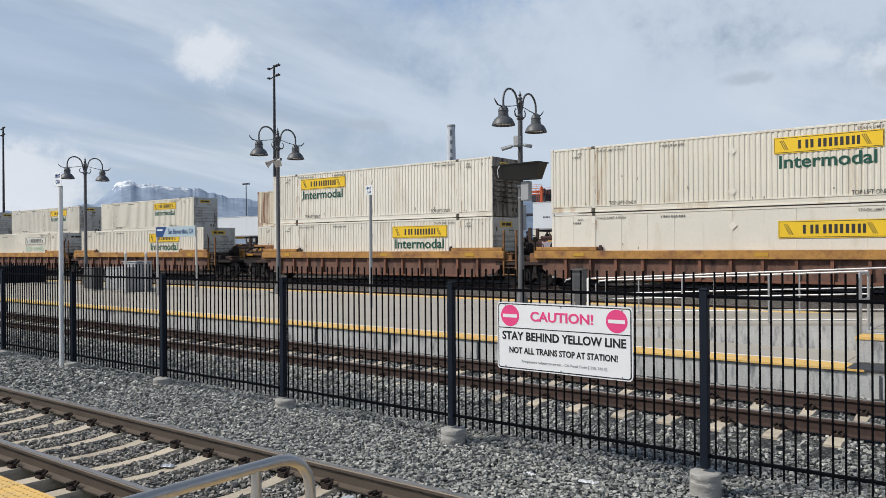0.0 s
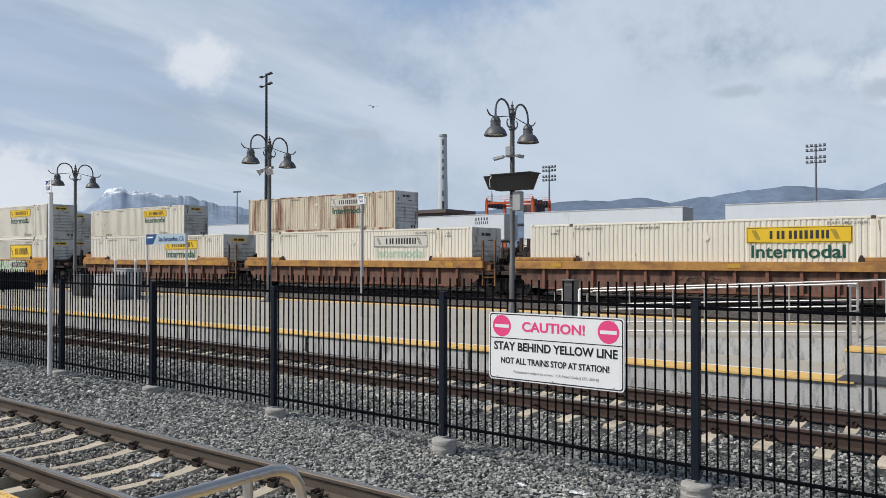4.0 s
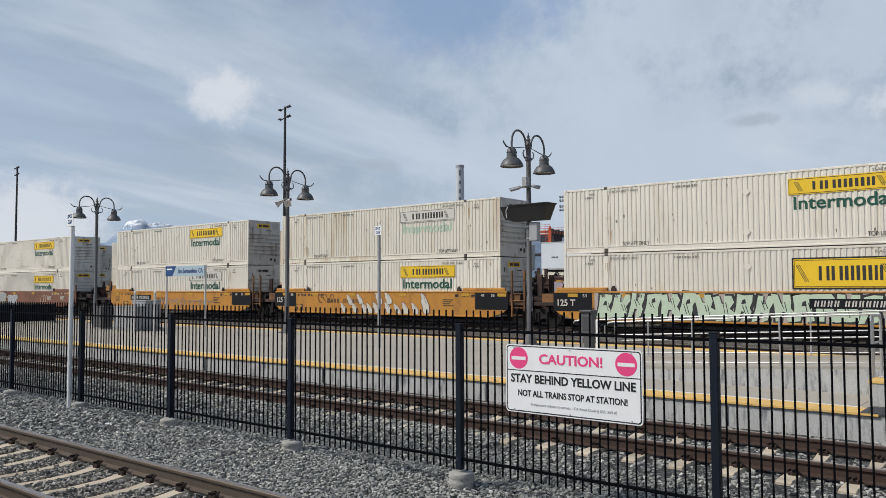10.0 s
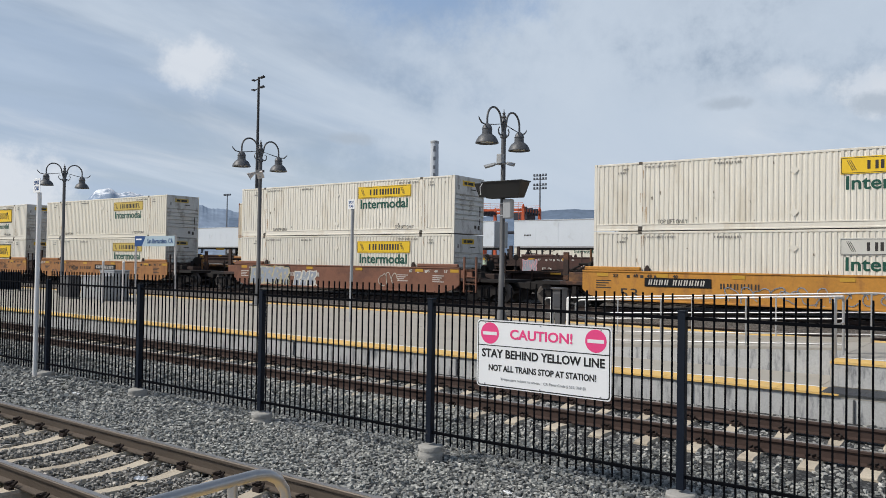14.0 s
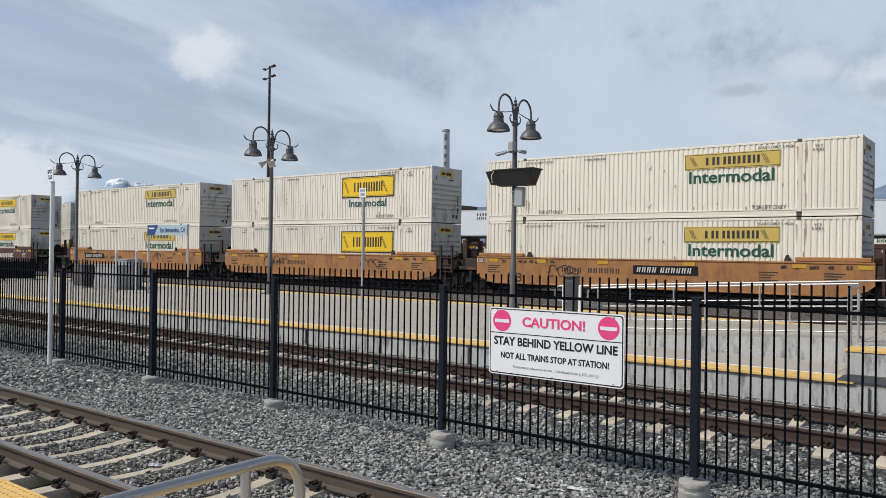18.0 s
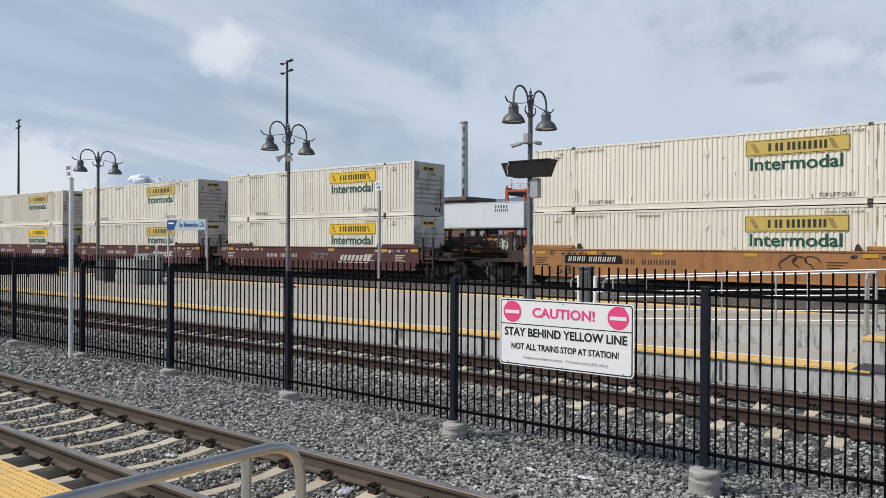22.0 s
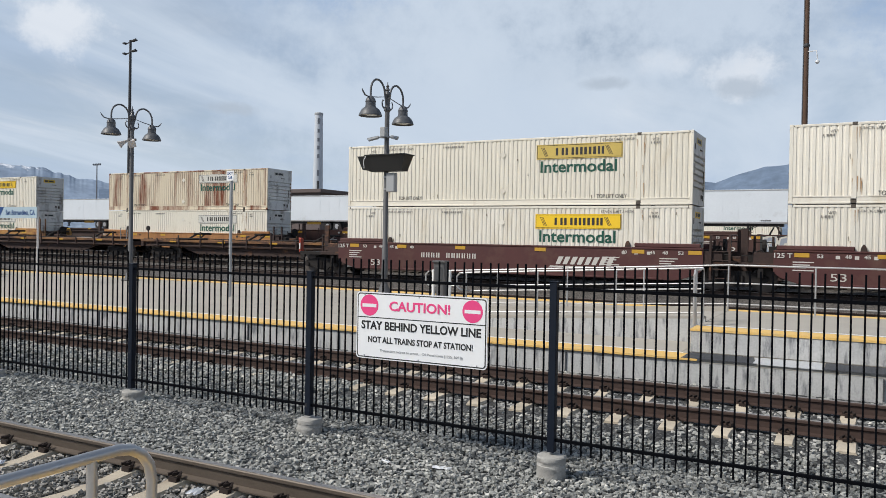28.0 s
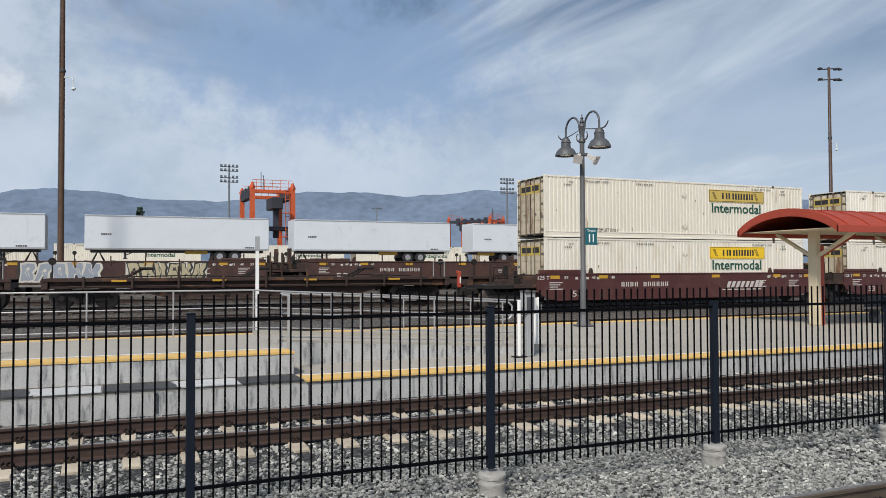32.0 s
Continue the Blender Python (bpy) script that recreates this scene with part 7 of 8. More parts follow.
# ---- loose ballast stones ----
def stones(name, area, count, seed, size, mat, ties=None):
    """Many small angular flakes as one mesh, none on a sleeper. area: rows of x0, x1, y0, y1, z; ties: sleeper places along x."""
    rng = np.random.default_rng(seed)
    base = np.array([(x, y, z) for x in (-1, 1) for y in (-1, 1) for z in (-1, 1)]) * 0.72
    tri = np.array([(0, 1, 3), (0, 3, 2), (4, 6, 7), (4, 7, 5), (0, 4, 5), (0, 5, 1), (2, 3, 7), (2, 7, 6), (0, 2, 6), (0, 6, 4), (1, 5, 7), (1, 7, 3)])
    total = sum((b - a) * (d - c) for a, b, c, d, _ in area)
    allv = []
    for a, b, c, d, z in area:
        n = int(count * (b - a) * (d - c) / total)
        px, py = rng.uniform(a, b, n), rng.uniform(c, d, n)
        if ties is not None:
            free = np.abs(px[:, None] - ties[None]).min(1) > rng.uniform(0.085, 0.125, n)
            px, py = px[free], py[free]
            n = len(px)
        p = np.stack([px, py, z - dip(px, py) + rng.uniform(-0.03, 0.035, n)], 1)
        s = rng.uniform(*size, (n, 1)) * rng.uniform(0.66, 1.25, (n, 3)) * np.array((1.2, 1.0, 0.68))
        ang = np.stack([rng.normal(0, 0.6, n), rng.uniform(0, 2 * np.pi, n)], 1)
        shp = base[None] * rng.uniform(0.68, 1.15, (n, 8, 1)) + rng.uniform(-0.22, 0.22, (n, 8, 3))
        shp = shp * s[:, None]
        ca, sa = np.cos(ang[:, 0])[:, None], np.sin(ang[:, 0])[:, None]
        y, zz = shp[..., 1] * ca - shp[..., 2] * sa, shp[..., 1] * sa + shp[..., 2] * ca
        cb, sb = np.cos(ang[:, 1])[:, None], np.sin(ang[:, 1])[:, None]
        x, y = shp[..., 0] * cb - y * sb, shp[..., 0] * sb + y * cb
        allv.append(np.stack([x, y, zz], -1) + p[:, None])
    v = np.concatenate(allv).reshape(-1, 3)
    n = len(v) // 8
    f = (tri[None] + np.arange(n)[:, None, None] * 8).reshape(-1)
    me = bpy.data.meshes.new(name)
    me.vertices.add(len(v)); me.vertices.foreach_set("co", v.ravel())
    me.loops.add(len(f)); me.loops.foreach_set("vertex_index", f.astype(np.int32))
    me.polygons.add(len(f) // 3)
    me.polygons.foreach_set("loop_start", np.arange(0, len(f), 3, dtype=np.int32))
    me.polygons.foreach_set("use_smooth", np.zeros(len(f) // 3, dtype=bool))
    me.update(calc_edges=True)
    me.materials.append(mat)
    return tagged(new(name, me), "loose grey crushed stone", "gravel", "", "stuff")


stones("ballast_stones", [(-12, 8.5, 5.3, 9.0, -0.088)], 92000, 3, (0.0135, 0.0275), STONES)
stones("far_ballast_stones", [(-26, -12, 5.3, 9.0, -0.085), (8.5, 14, 5.3, 9.0, -0.085)], 26000, 4, (0.018, 0.036), STONES)
stones("track_stones", [(-14, 2, 2.62, 3.05, -0.085), (-15, 3, 3.5, 4.95, -0.070), (-15, 7, 4.98, 5.35, -0.085)], 36000, 5, (0.0135, 0.026), DUSTSTONES, TIES[1])
stones("mid_track_stones", [(-15, 16, 9.0, 9.9, -0.08), (-15, 16, 9.98, 11.38, -0.085), (-15, 16, 11.5, 12.78, -0.075)], 54000, 6, (0.018, 0.034), MIDSTONES, TIES[2])
stones("heaped_stones", [(-26, -6.5, 9.0, 9.85, -0.035)], 13000, 7, (0.018, 0.036), STONES)

# ---- the yard behind ----
def place_stack(x, low, up, yc, rail, style, **extra):
    car = well_car(style, 0, left_truck=True, **extra)
    car.matrix_basis = pose(x, yc, rail)
    tagged(car, group="parked container cars")
    for level, kind in ((0, low), (1, up)):
        if kind:
            ob = copy_thing(PATTERNS[kind], Matrix()) if kind in PATTERNS else PATTERNS.setdefault(kind, container(*kind))
            ob.matrix_basis = pose(x, yc, rail + 0.40 + level * (CH + 0.035))
            tagged(ob, group="parked containers")


R3 = ground_z(43.0) + 0.19
place_stack(-44.2, (C, "pale", "green"), (R, "pale", "green"), 43.0, R3, "orange")
place_stack(-69.5, (C, "pale", "green"), (C, "yellow", "green"), 43.0, R3, "sill")
place_stack(-90.3, (W, "yellow", "green"), (W, "yellow", "green"), 43.0, R3, "sill")
place_stack(-110.5, (W, "yellow", "green"), (W, "yellow", "green"), 43.0, R3, "sill")
place_stack(-131.0, (C, "yellow", "green"), (W, "yellow", "green"), 43.0, R3, "sill")

R4 = ground_z(48.6) + 0.19
for x, g in ((-39.4, [(7.1, 8.4, 0.6, 1.4, (0, 5, 5), 105)]), (-19.7, [(-8.3, -7.2, 0.55, 1.45, (4, 1, 1), 100), (-2.2, 2.2, 0.5, 1.55, (3, 5, 2), 99), (3.5, 5.8, 0.5, 1.5, (5, 2, 2), 101), (6.3, 8.4, 0.45, 1.5, (4, 5, 4), 102)]),
             (0.0, [(-4.6, -0.7, 0.45, 1.55, (4, 2, 5), 103), (0.8, 5.0, 0.45, 1.55, (3, 5, 2), 104)]), (19.7, None), (39.4, None)):
    car = well_car("rust", 0, left_truck=True, graffiti=g)
    car.matrix_basis = pose(x, 48.6, R4)
    tagged(car, "rusty brown empty well car covered in graffiti" if g else "rusty brown empty well car", group="parked empty well cars")


def flat_car(x, y, rail, mat, sillmat, label, length=24.0, deck=1.30, trusses=True, inset=2.2):
    """A low flat car: deck, deep side sill, trucks and end gear."""
    t = thing("flat_car", pose(x, y, rail), label, "rail car", "parked flat cars")
    H = length / 2
    part("deck", box(-H, -1.35, deck - 0.14, H, 1.35, deck, b=0.01), mat, t)
    for s in (-1, 1):
        ya, yb = sorted((s * 1.35, s * 1.47))
        part("side_sill", box(-H, ya, deck - 0.13, H, yb, deck + 0.02, b=0.012), sillmat, t)
        part("lower_sill", box(-H + 0.3, s * 1.30 - 0.03, deck - 0.42, H - 0.3, s * 1.30 + 0.03, deck - 0.13), CARS["old"], t)
        part("belly", Shape().prism([(-H + 2.6, deck - 0.2), (H - 2.6, deck - 0.2), (H - 5.0, 0.42), (-H + 5.0, 0.42)], "y", min(s * 1.1, s * 1.2), max(s * 1.1, s * 1.2)), CARS["old"], t)
        part("pipe", Shape().tube([(-H + 1, s * 1.42, deck - 0.34), (H - 1, s * 1.42, deck - 0.34)], 0.035, 6), CARS["old"], t)
    for s in (-1, 1):
        bogie(t, s * (H - inset))
        part("end_beam", box(min(s * H, s * (H - 0.25)), -1.45, deck - 0.45, max(s * H, s * (H - 0.25)), 1.45, deck, b=0.02), CARS["old"], t)
        part("coupler", box(min(s * H, s * (H + 0.7)), -0.16, 0.65, max(s * H, s * (H + 0.7)), 0.16, 0.95, b=0.03), TRUCK, t)
        part("hand_brake", Shape().tube([(s * (H - 0.4), -1.2, deck), (s * (H - 0.4), -1.2, deck + 0.85)], 0.03, 6).tube([(s * (H - 0.4), -1.25, deck + 0.75), (s * (H - 0.4), -1.17, deck + 0.75)], 0.16, 12), TRUCK, t)
        part("container_stop", box(s * (H - 3.2) - 0.15, -1.3, deck, s * (H - 3.2) + 0.15, 1.3, deck + 0.16, b=0.02), mat, t)
    if trusses:
        for k in range(3):
            x = -H + length * (0.22 + 0.28 * k)
            part("hitch", Shape().tube([(x - 0.9, -0.5, deck), (x - 0.1, -0.35, deck + 0.42), (x - 0.1, 0.35, deck + 0.42), (x - 0.9, 0.5, deck)], 0.06, 6).box(x - 0.25, -0.55, deck + 0.38, x + 0.35, 0.55, deck + 0.5, b=0.03), TRUCK, t, "folded trailer hitch")
        for k in range(9):
            x = -H + 1.6 + k * (length - 3.2) / 8
            part("stake", shared(("stake", k % 3), lambda: box(-0.05, -1.53, deck - 0.45, 0.05, -1.472, deck + 0.10 + 0.22 * (k % 3), b=0.01).mesh("stake", CARS["old"])), CARS["old"], t, "", pose(x, 0, 0))
        part("hose", Shape().tube([(-H + 2, -1.2, deck + 0.06), (-H * 0.4, -1.25, deck + 0.12), (0, -1.15, deck + 0.05), (H * 0.5, -1.22, deck + 0.13), (H - 2, -1.2, deck + 0.06)], 0.03, 6), TRUCK, t)
        part("grab_iron", Shape().tube([(H - 0.3, -1.46, deck), (H - 0.3, -1.46, deck + 0.75), (H - 0.9, -1.46, deck + 0.75), (H - 0.9, -1.46, deck)], 0.025, 6), GREY, t)
    for k in range(4):
        part("reflector", box(-H + 3 + k * (length - 6) / 3 - 0.3, -1.478, deck - 0.14, -H + 3 + k * (length - 6) / 3 + 0.3, -1.471, deck - 0.05), MARKYEL, t)
    return t


R2 = ground_z(37.6) + 0.19
for k, x in enumerate((-111.65, -91.95, -72.25, -52.55, -32.85, -13.15, 6.55, 26.25)):
    flat_car(x, 37.6, R2, CARS["old"], CARS["worn"] if k < 5 else CARS["old"], "low rusty empty flat car with a worn side sill", 18.6, 1.30, True, 1.65)

# trailers on flat cars
R5 = ground_z(68.3) + 0.19


def trailer(x0, length, marks, wx):
    """A box trailer; origin at its left rear corner of the side facing -y, on its wheels."""
    t = thing("box_trailer", pose(x0, 67.0, R5 + 1.54), "white box semi-trailer on a flat car" + (" with dark lettering bars" if marks else ""), "trailer", "trailers on flat cars")
    L, F, T = length, 1.04, 3.78
    part("box_body", box(0, 0, F, L, 2.6, T, b=0.03), TRAILER, t)
    part("top_rail", box(0.02, -0.012, T - 0.12, L - 0.02, 0.0, T - 0.02), GALV, t)
    part("bottom_rail", box(0.02, -0.016, F - 0.02, L - 0.02, 0.0, F + 0.12), GALV, t)
    for k in range(1, int(L / 1.22)):
        part("panel_seam", shared(("seamt",), lambda: box(-0.012, -0.008, F + 0.12, 0.012, 0.0, T - 0.12).mesh("panel_seam", TRAILER)), TRAILER, t, "", pose(k * L / int(L / 1.22), 0, 0))
    part("under_frame", box(0.4, 0.5, F - 0.22, L - 0.4, 2.1, F - 0.02), TRAILERDARK, t)
    for a in (-0.62, 0.62):
        for y in (0.12, 2.10):
            w = part("wheel", Shape().tube([(wx + a, y, 0.5), (wx + a, y + 0.38, 0.5)], 0.5, 20), TYRE, t, "black tyre", smooth=True)
            part("rim", Shape().tube([(wx + a, y - 0.012, 0.5), (wx + a, y, 0.5)], 0.27, 16), RIM, w)
    part("under_panel", box(wx - 3.4, 0.25, F - 0.34, wx - 1.6, 0.30, F - 0.06), MARKYEL, t, "yellow panel under the floor")
    part("bogie_frame", box(wx - 1.2, 0.5, 0.45, wx + 1.2, 2.1, F - 0.1), TRAILERDARK, t)
    lx = 3.0 if wx > L / 2 else L - 3.0
    for y in (0.5, 2.1):
        part("landing_leg", box(lx - 0.07, y - 0.07, 0.35, lx + 0.07, y + 0.07, F).box(lx - 0.16, y - 0.12, 0.3, lx + 0.16, y + 0.12, 0.36), TRAILERDARK, t)
        part("leg_brace", Shape().tube([(lx, y, 0.6), (lx + 0.8, y, F - 0.1)], 0.03, 5), TRAILERDARK, t)
    hx = 1.0 if wx > L / 2 else L - 1.0
    part("hitch_stand", Shape().tube([(hx - 0.5, 1.3, 0), (hx, 1.3, F - 0.05), (hx + 0.5, 1.3, 0)], 0.09, 6), TRAILERDARK, t)
    if marks:
        for k, (w_, z) in enumerate(((1.75, 3.13), (1.75, 2.73))):
            for q in range(5 if k == 0 else 7):
                n = 5 if k == 0 else 7
                part("name_bar", box(L - 3.6 + q * w_ / n, -0.012, z, L - 3.6 + (q + 0.45) * w_ / n, -0.004, z + 0.3), INK, t, "dark bar in place of the name")
    else:
        for q in range(5):
            part("number_bar", box(1.2 + q * 0.16, -0.012, 2.18, 1.31 + q * 0.16, -0.004, 2.33), INK, t)
            part("number_bar", box(L - 2.0 + q * 0.16, -0.012, 1.2, L - 1.89 + q * 0.16, -0.004, 1.32), INK, t)
    part("rear_frame", box(L - 0.02, 0.05, F + 0.05, L + 0.03, 2.55, T - 0.05, b=0.01), GREY, t)
    return t


TRAILERS = [(-116.0, 16.15, 4), (-97.5, 16.15, 12), (-79.0, 16.15, 4), (-59.35, 16.15, 10.2), (-40.85, 16.3, 12.2), (-20.86, 16.1, 4.0), (-2.0, 14.4, 10.95), (14.6, 14.8, 11.2), (31.8, 16.15, 4), (50.0, 16.15, 12), (69, 16.15, 4)]
for k, (x, L_, wx) in enumerate(TRAILERS):
    trailer(x, L_, k == 3, wx)
    flat_car(x + L_ / 2, 68.3, R5, CARS["old"], CARS["old"], "dark flat car under a trailer", L_ + 2.2, 1.54, False)

# containers on chassis further back
for k, x in enumerate((-52, -34, -16, 2, 20, 38, 56)):
    kind = ((C, "yellow", "green"), (W, "yellow", "green"), (C, "pale", "green"))[k % 3]
    ob = copy_thing(PATTERNS[kind], Matrix()) if kind in PATTERNS else PATTERNS.setdefault(kind, container(*kind))
    gz = ground_z(100)
    ob.matrix_basis = pose(x, 100 + (k % 2) * 0.6, gz + 1.25)
    tagged(ob, group="containers on chassis")
    t = thing("container_chassis", pose(x, 100 + (k % 2) * 0.6, gz), "dark steel road chassis under a container", "chassis", "road chassis")
    part("frame", box(-8, -0.6, 0.95, 8, 0.6, 1.25), TRAILERDARK, t)
    for a in (-6.6, -5.4):
        for y in (-1.2, 0.85):
            part("wheel", shared(("chw",), lambda: Shape().tube([(0, 0, 0), (0, 0.35, 0)], 0.5, 16).mesh("wheel", TYRE)), TYRE, t, "", pose(a, y, 0.5))
    for y in (-0.9, 0.9):
        part("landing_leg", box(5.4, y - 0.06, 0, 5.55, y + 0.06, 0.95), TRAILERDARK, t)

# red containers stacked far behind the trailers
def red_stack(x, y, high):
    for k in range(high):
        t = thing("red_container", pose(x, y, ground_z(y) + k * 2.35), "faded red corrugated container in a distant stack", "container", "distant red containers")
        for out in (-1, 1):
            part("side_wall", shared(("redwall", out), lambda: corrugated(-6, 6, 0.14, 2.24, out * 1.2, out).mesh("side_wall", REDBOX)), REDBOX, t)
        part("core", shared(("redcore",), lambda: box(-6.02, -1.15, 0.12, 6.02, 1.15, 2.26).mesh("core", REDBOX)), REDBOX, t)
        for z in (0.0, 2.21):
            part("frame_rail", shared(("redrail",), lambda: box(-6.05, -1.22, 0, 6.05, 1.22, 0.14, b=0.02).mesh("frame_rail", REDBOX)), REDBOX, t, "", pose(0, 0, z))


for x, high in ((-58, 3), (-45.6, 3), (-33, 2)):
    red_stack(x, 160, high)

# rail-mounted yard cranes
def crane(x, y, gz, span, depth, height, label, turn=0):
    t = thing("gantry_crane", pose(x, y, gz, 0, 0, turn), label, "crane", "yard cranes")
    for sx in (-1, 1):
        for sy in (-1, 1):
            px, py = sx * span / 2, sy * depth / 2
            part("leg", Shape().add([(px + a * w, py + b * w, z) for z, w in ((1.6, 0.52), (4.2, 0.34), (height, 0.30)) for a, b in ((-1, -1), (1, -1), (1, 1), (-1, 1))],
                                    [(i * 4 + k, i * 4 + (k + 1) % 4, i * 4 + 4 + (k + 1) % 4, i * 4 + 4 + k) for i in range(2) for k in range(4)] + [(3, 2, 1, 0), (8, 9, 10, 11)]), ORANGE, t)
            part("leg_cap", Shape().lathe([(0.42, height), (0.42, height + 0.25), (0.10, height + 0.95)], 4, (px, py, 0)), ORANGE, t)
            part("wheel_housing", box(px - 0.85, py - 0.5, 0.9, px + 0.85, py + 0.5, 2.2, b=0.1), ORANGE, t)
            for a in (-0.8, 0.8):
                part("wheel", shared(("crw",), lambda: Shape().tube([(0, -0.3, 0), (0, 0.3, 0)], 0.75, 18).mesh("wheel", TYRE)), TYRE, t, "black tyre", pose(px + a, py, 0.75))
        part("sill_beam", box(sx * span / 2 - 0.35, -depth / 2 - 0.4, 1.5, sx * span / 2 + 0.35, depth / 2 + 0.4, 2.2, b=0.05), ORANGE, t)
        part("top_beam", box(sx * span / 2 - 0.3, -depth / 2 + 0.3, height - 0.75, sx * span / 2 + 0.3, depth / 2 - 0.3, height - 0.1, b=0.05), DARKCRANE if sx < 0 else ORANGE, t)
        for k in range(5):
            part("motor", box(sx * span / 2 - 0.42, -depth / 2 + 0.8 + k * depth / 6, height - 1.3, sx * span / 2 + 0.42, -depth / 2 + 1.5 + k * depth / 6, height + 0.35 - 0.2 * (k % 2), b=0.08), DARKCRANE, t, "dark hoist machinery")
    for sy in (-1, 1):
        part("girder", box(-span / 2, sy * depth / 2 - 0.25, height - 0.62, span / 2, sy * depth / 2 + 0.25, height - 0.12, b=0.04), ORANGE, t)
        for z in (0.35, 0.8, 1.25):
            part("handrail", Shape().tube([(-span / 2, sy * depth / 2, height + z), (span / 2, sy * depth / 2, height + z)], 0.035, 5), ORANGE, t)
        for k in range(5):
            part("rail_post", Shape().tube([(-span / 2 + (k + 0.5) * span / 5, sy * depth / 2, height - 0.1), (-span / 2 + (k + 0.5) * span / 5, sy * depth / 2, height + 1.25)], 0.035, 5), ORANGE, t)
    part("trolley", box(span * 0.12, -0.4, height - 2.4, span * 0.42, depth / 2 - 0.4, height - 0.7, b=0.1), DARKCRANE, t, "dark hoist trolley")
    part("hoist_column", box(span * 0.20, 0.6, height - 6.6, span * 0.34, 1.3, height - 2.3, b=0.05), DARKCRANE, t)
    part("spreader", box(-span * 0.62, -0.9, height - 5.6, span * 0.95, 0.9, height - 5.0, b=0.08), DARKCRANE, t, "dark lifting spreader")
    for a in (-1, 1):
        part("grapple_arm", box(a * span * 0.5 - 0.12, -1.1, height - 7.0, a * span * 0.5 + 0.12, -0.85, height - 5.3), DARKCRANE, t)
    lad = part("ladder", Shape().tube([(span / 2 - 0.55, -depth / 2 - 0.3, 2.2), (span / 2 - 0.55, -depth / 2 - 0.3, height)], 0.045, 5).tube([(span / 2 - 1.05, -depth / 2 - 0.3, 2.2), (span / 2 - 1.05, -depth / 2 - 0.3, height)], 0.045, 5), ORANGE, t)
    for k in range(int(height / 0.6) - 3):
        part("rung", shared(("rung",), lambda: box(-0.25, -0.03, -0.03, 0.25, 0.03, 0.03).mesh("rung", ORANGE)), ORANGE, lad, "", pose(span / 2 - 0.8, -depth / 2 - 0.3, 2.4 + k * 0.6))
    for z in (0.45, 0.72):
        part("landing", box(span / 2 - 1.5, -depth / 2 - 0.9, height * z, span / 2 - 0.2, -depth / 2 - 0.25, height * z + 0.1), ORANGE, t)
    part("cabin", box(-span / 2 + 0.7, -depth / 2 - 0.8, 2.1, -span / 2 + 2.2, -depth / 2 + 0.9, 4.2, b=0.08), ORANGE, t)
    part("mast", Shape().tube([(-span / 2 + 1.2, -depth / 2, height - 0.1), (-span / 2 + 1.2, -depth / 2, height + 2.4)], 0.05, 5), DARKCRANE, t)
    part("mast", Shape().tube([(-span / 2 + 1.5, -depth / 2, height - 0.1), (-span / 2 + 1.5, -depth / 2, height + 1.9)], 0.05, 5), DARKCRANE, t)
    return t


crane(20.6, 113, 1.5, 5.6, 9, 12.2, "orange rubber-tyred gantry crane towering over trailers")
crane(79, 165, 1.7, 6.5, 11, 12.4, "orange gantry crane in the distance", 35)
crane(-96, 155, 1.7, 11.5, 10, 13.4, "orange gantry crane behind a white trailer", 8)

# tall yard light poles
def yard_pole(x, y, top, mat, label):
    gz = ground_z(y)
    t = thing("light_pole", pose(x, y, gz), label, "pole", "tall yard light poles")
    H = top - gz
    part("pole", Shape().lathe([(0.24, 0), (0.14, H)], 12), mat, t, smooth=True)
    for z, w in ((H - 0.3, 1.3), (H - 1.5, 1.3)):
        b = part("crossarm", Shape().tube([(-w, 0.35, z), (w, -0.35, z + 0.25)], 0.07, 5), DARKMAST, t)
        for a in (-0.9, 0.55, 0.95):
            part("floodlight", Shape().box(a * w - 0.2, -a * 0.3 - 0.3, z + 0.0, a * w + 0.2, -a * 0.3 + 0.1, z + 0.18, b=0.03), DARKMAST, b)
    if mat is WOODPOLE:
        part("ring", Shape().lathe([(0.22, H * 0.66), (0.24, H * 0.66 + 0.1), (0.2, H * 0.66 + 0.25)], 10), DARKMAST, t)
        part("conduit", Shape().tube([(-0.2, -0.14, 0), (-0.18, -0.12, H * 0.95)], 0.035, 5), MASTGREY, t)
        c = part("camera_arm", Shape().tube([(0.1, -0.1, H * 0.645), (0.7, -0.2, H * 0.645), (0.75, -0.2, H * 0.62)], 0.04, 6), WHITEPAINT, t)
        part("dome_camera", Shape().lathe([(0.03, 0.16), (0.16, 0.08), (0.16, -0.02), (0.05, -0.14)], 12, (0.76, -0.2, H * 0.61)), WHITEPAINT, c)
    return t


yard_pole(-75.2, 62.7, 24.9, DARKMAST, "tall dark yard light pole with two cross-arms")
yard_pole(-151.0, 62.7, 24.9, DARKMAST, "tall dark yard light pole with two cross-arms")
yard_pole(-3.45, 62.7, 24.9, WOODPOLE, "tall brown wooden light pole with a dome camera")
yard_pole(74.2, 62.7, 25.0, WOODPOLE, "tall brown wooden light pole with cross-arms")


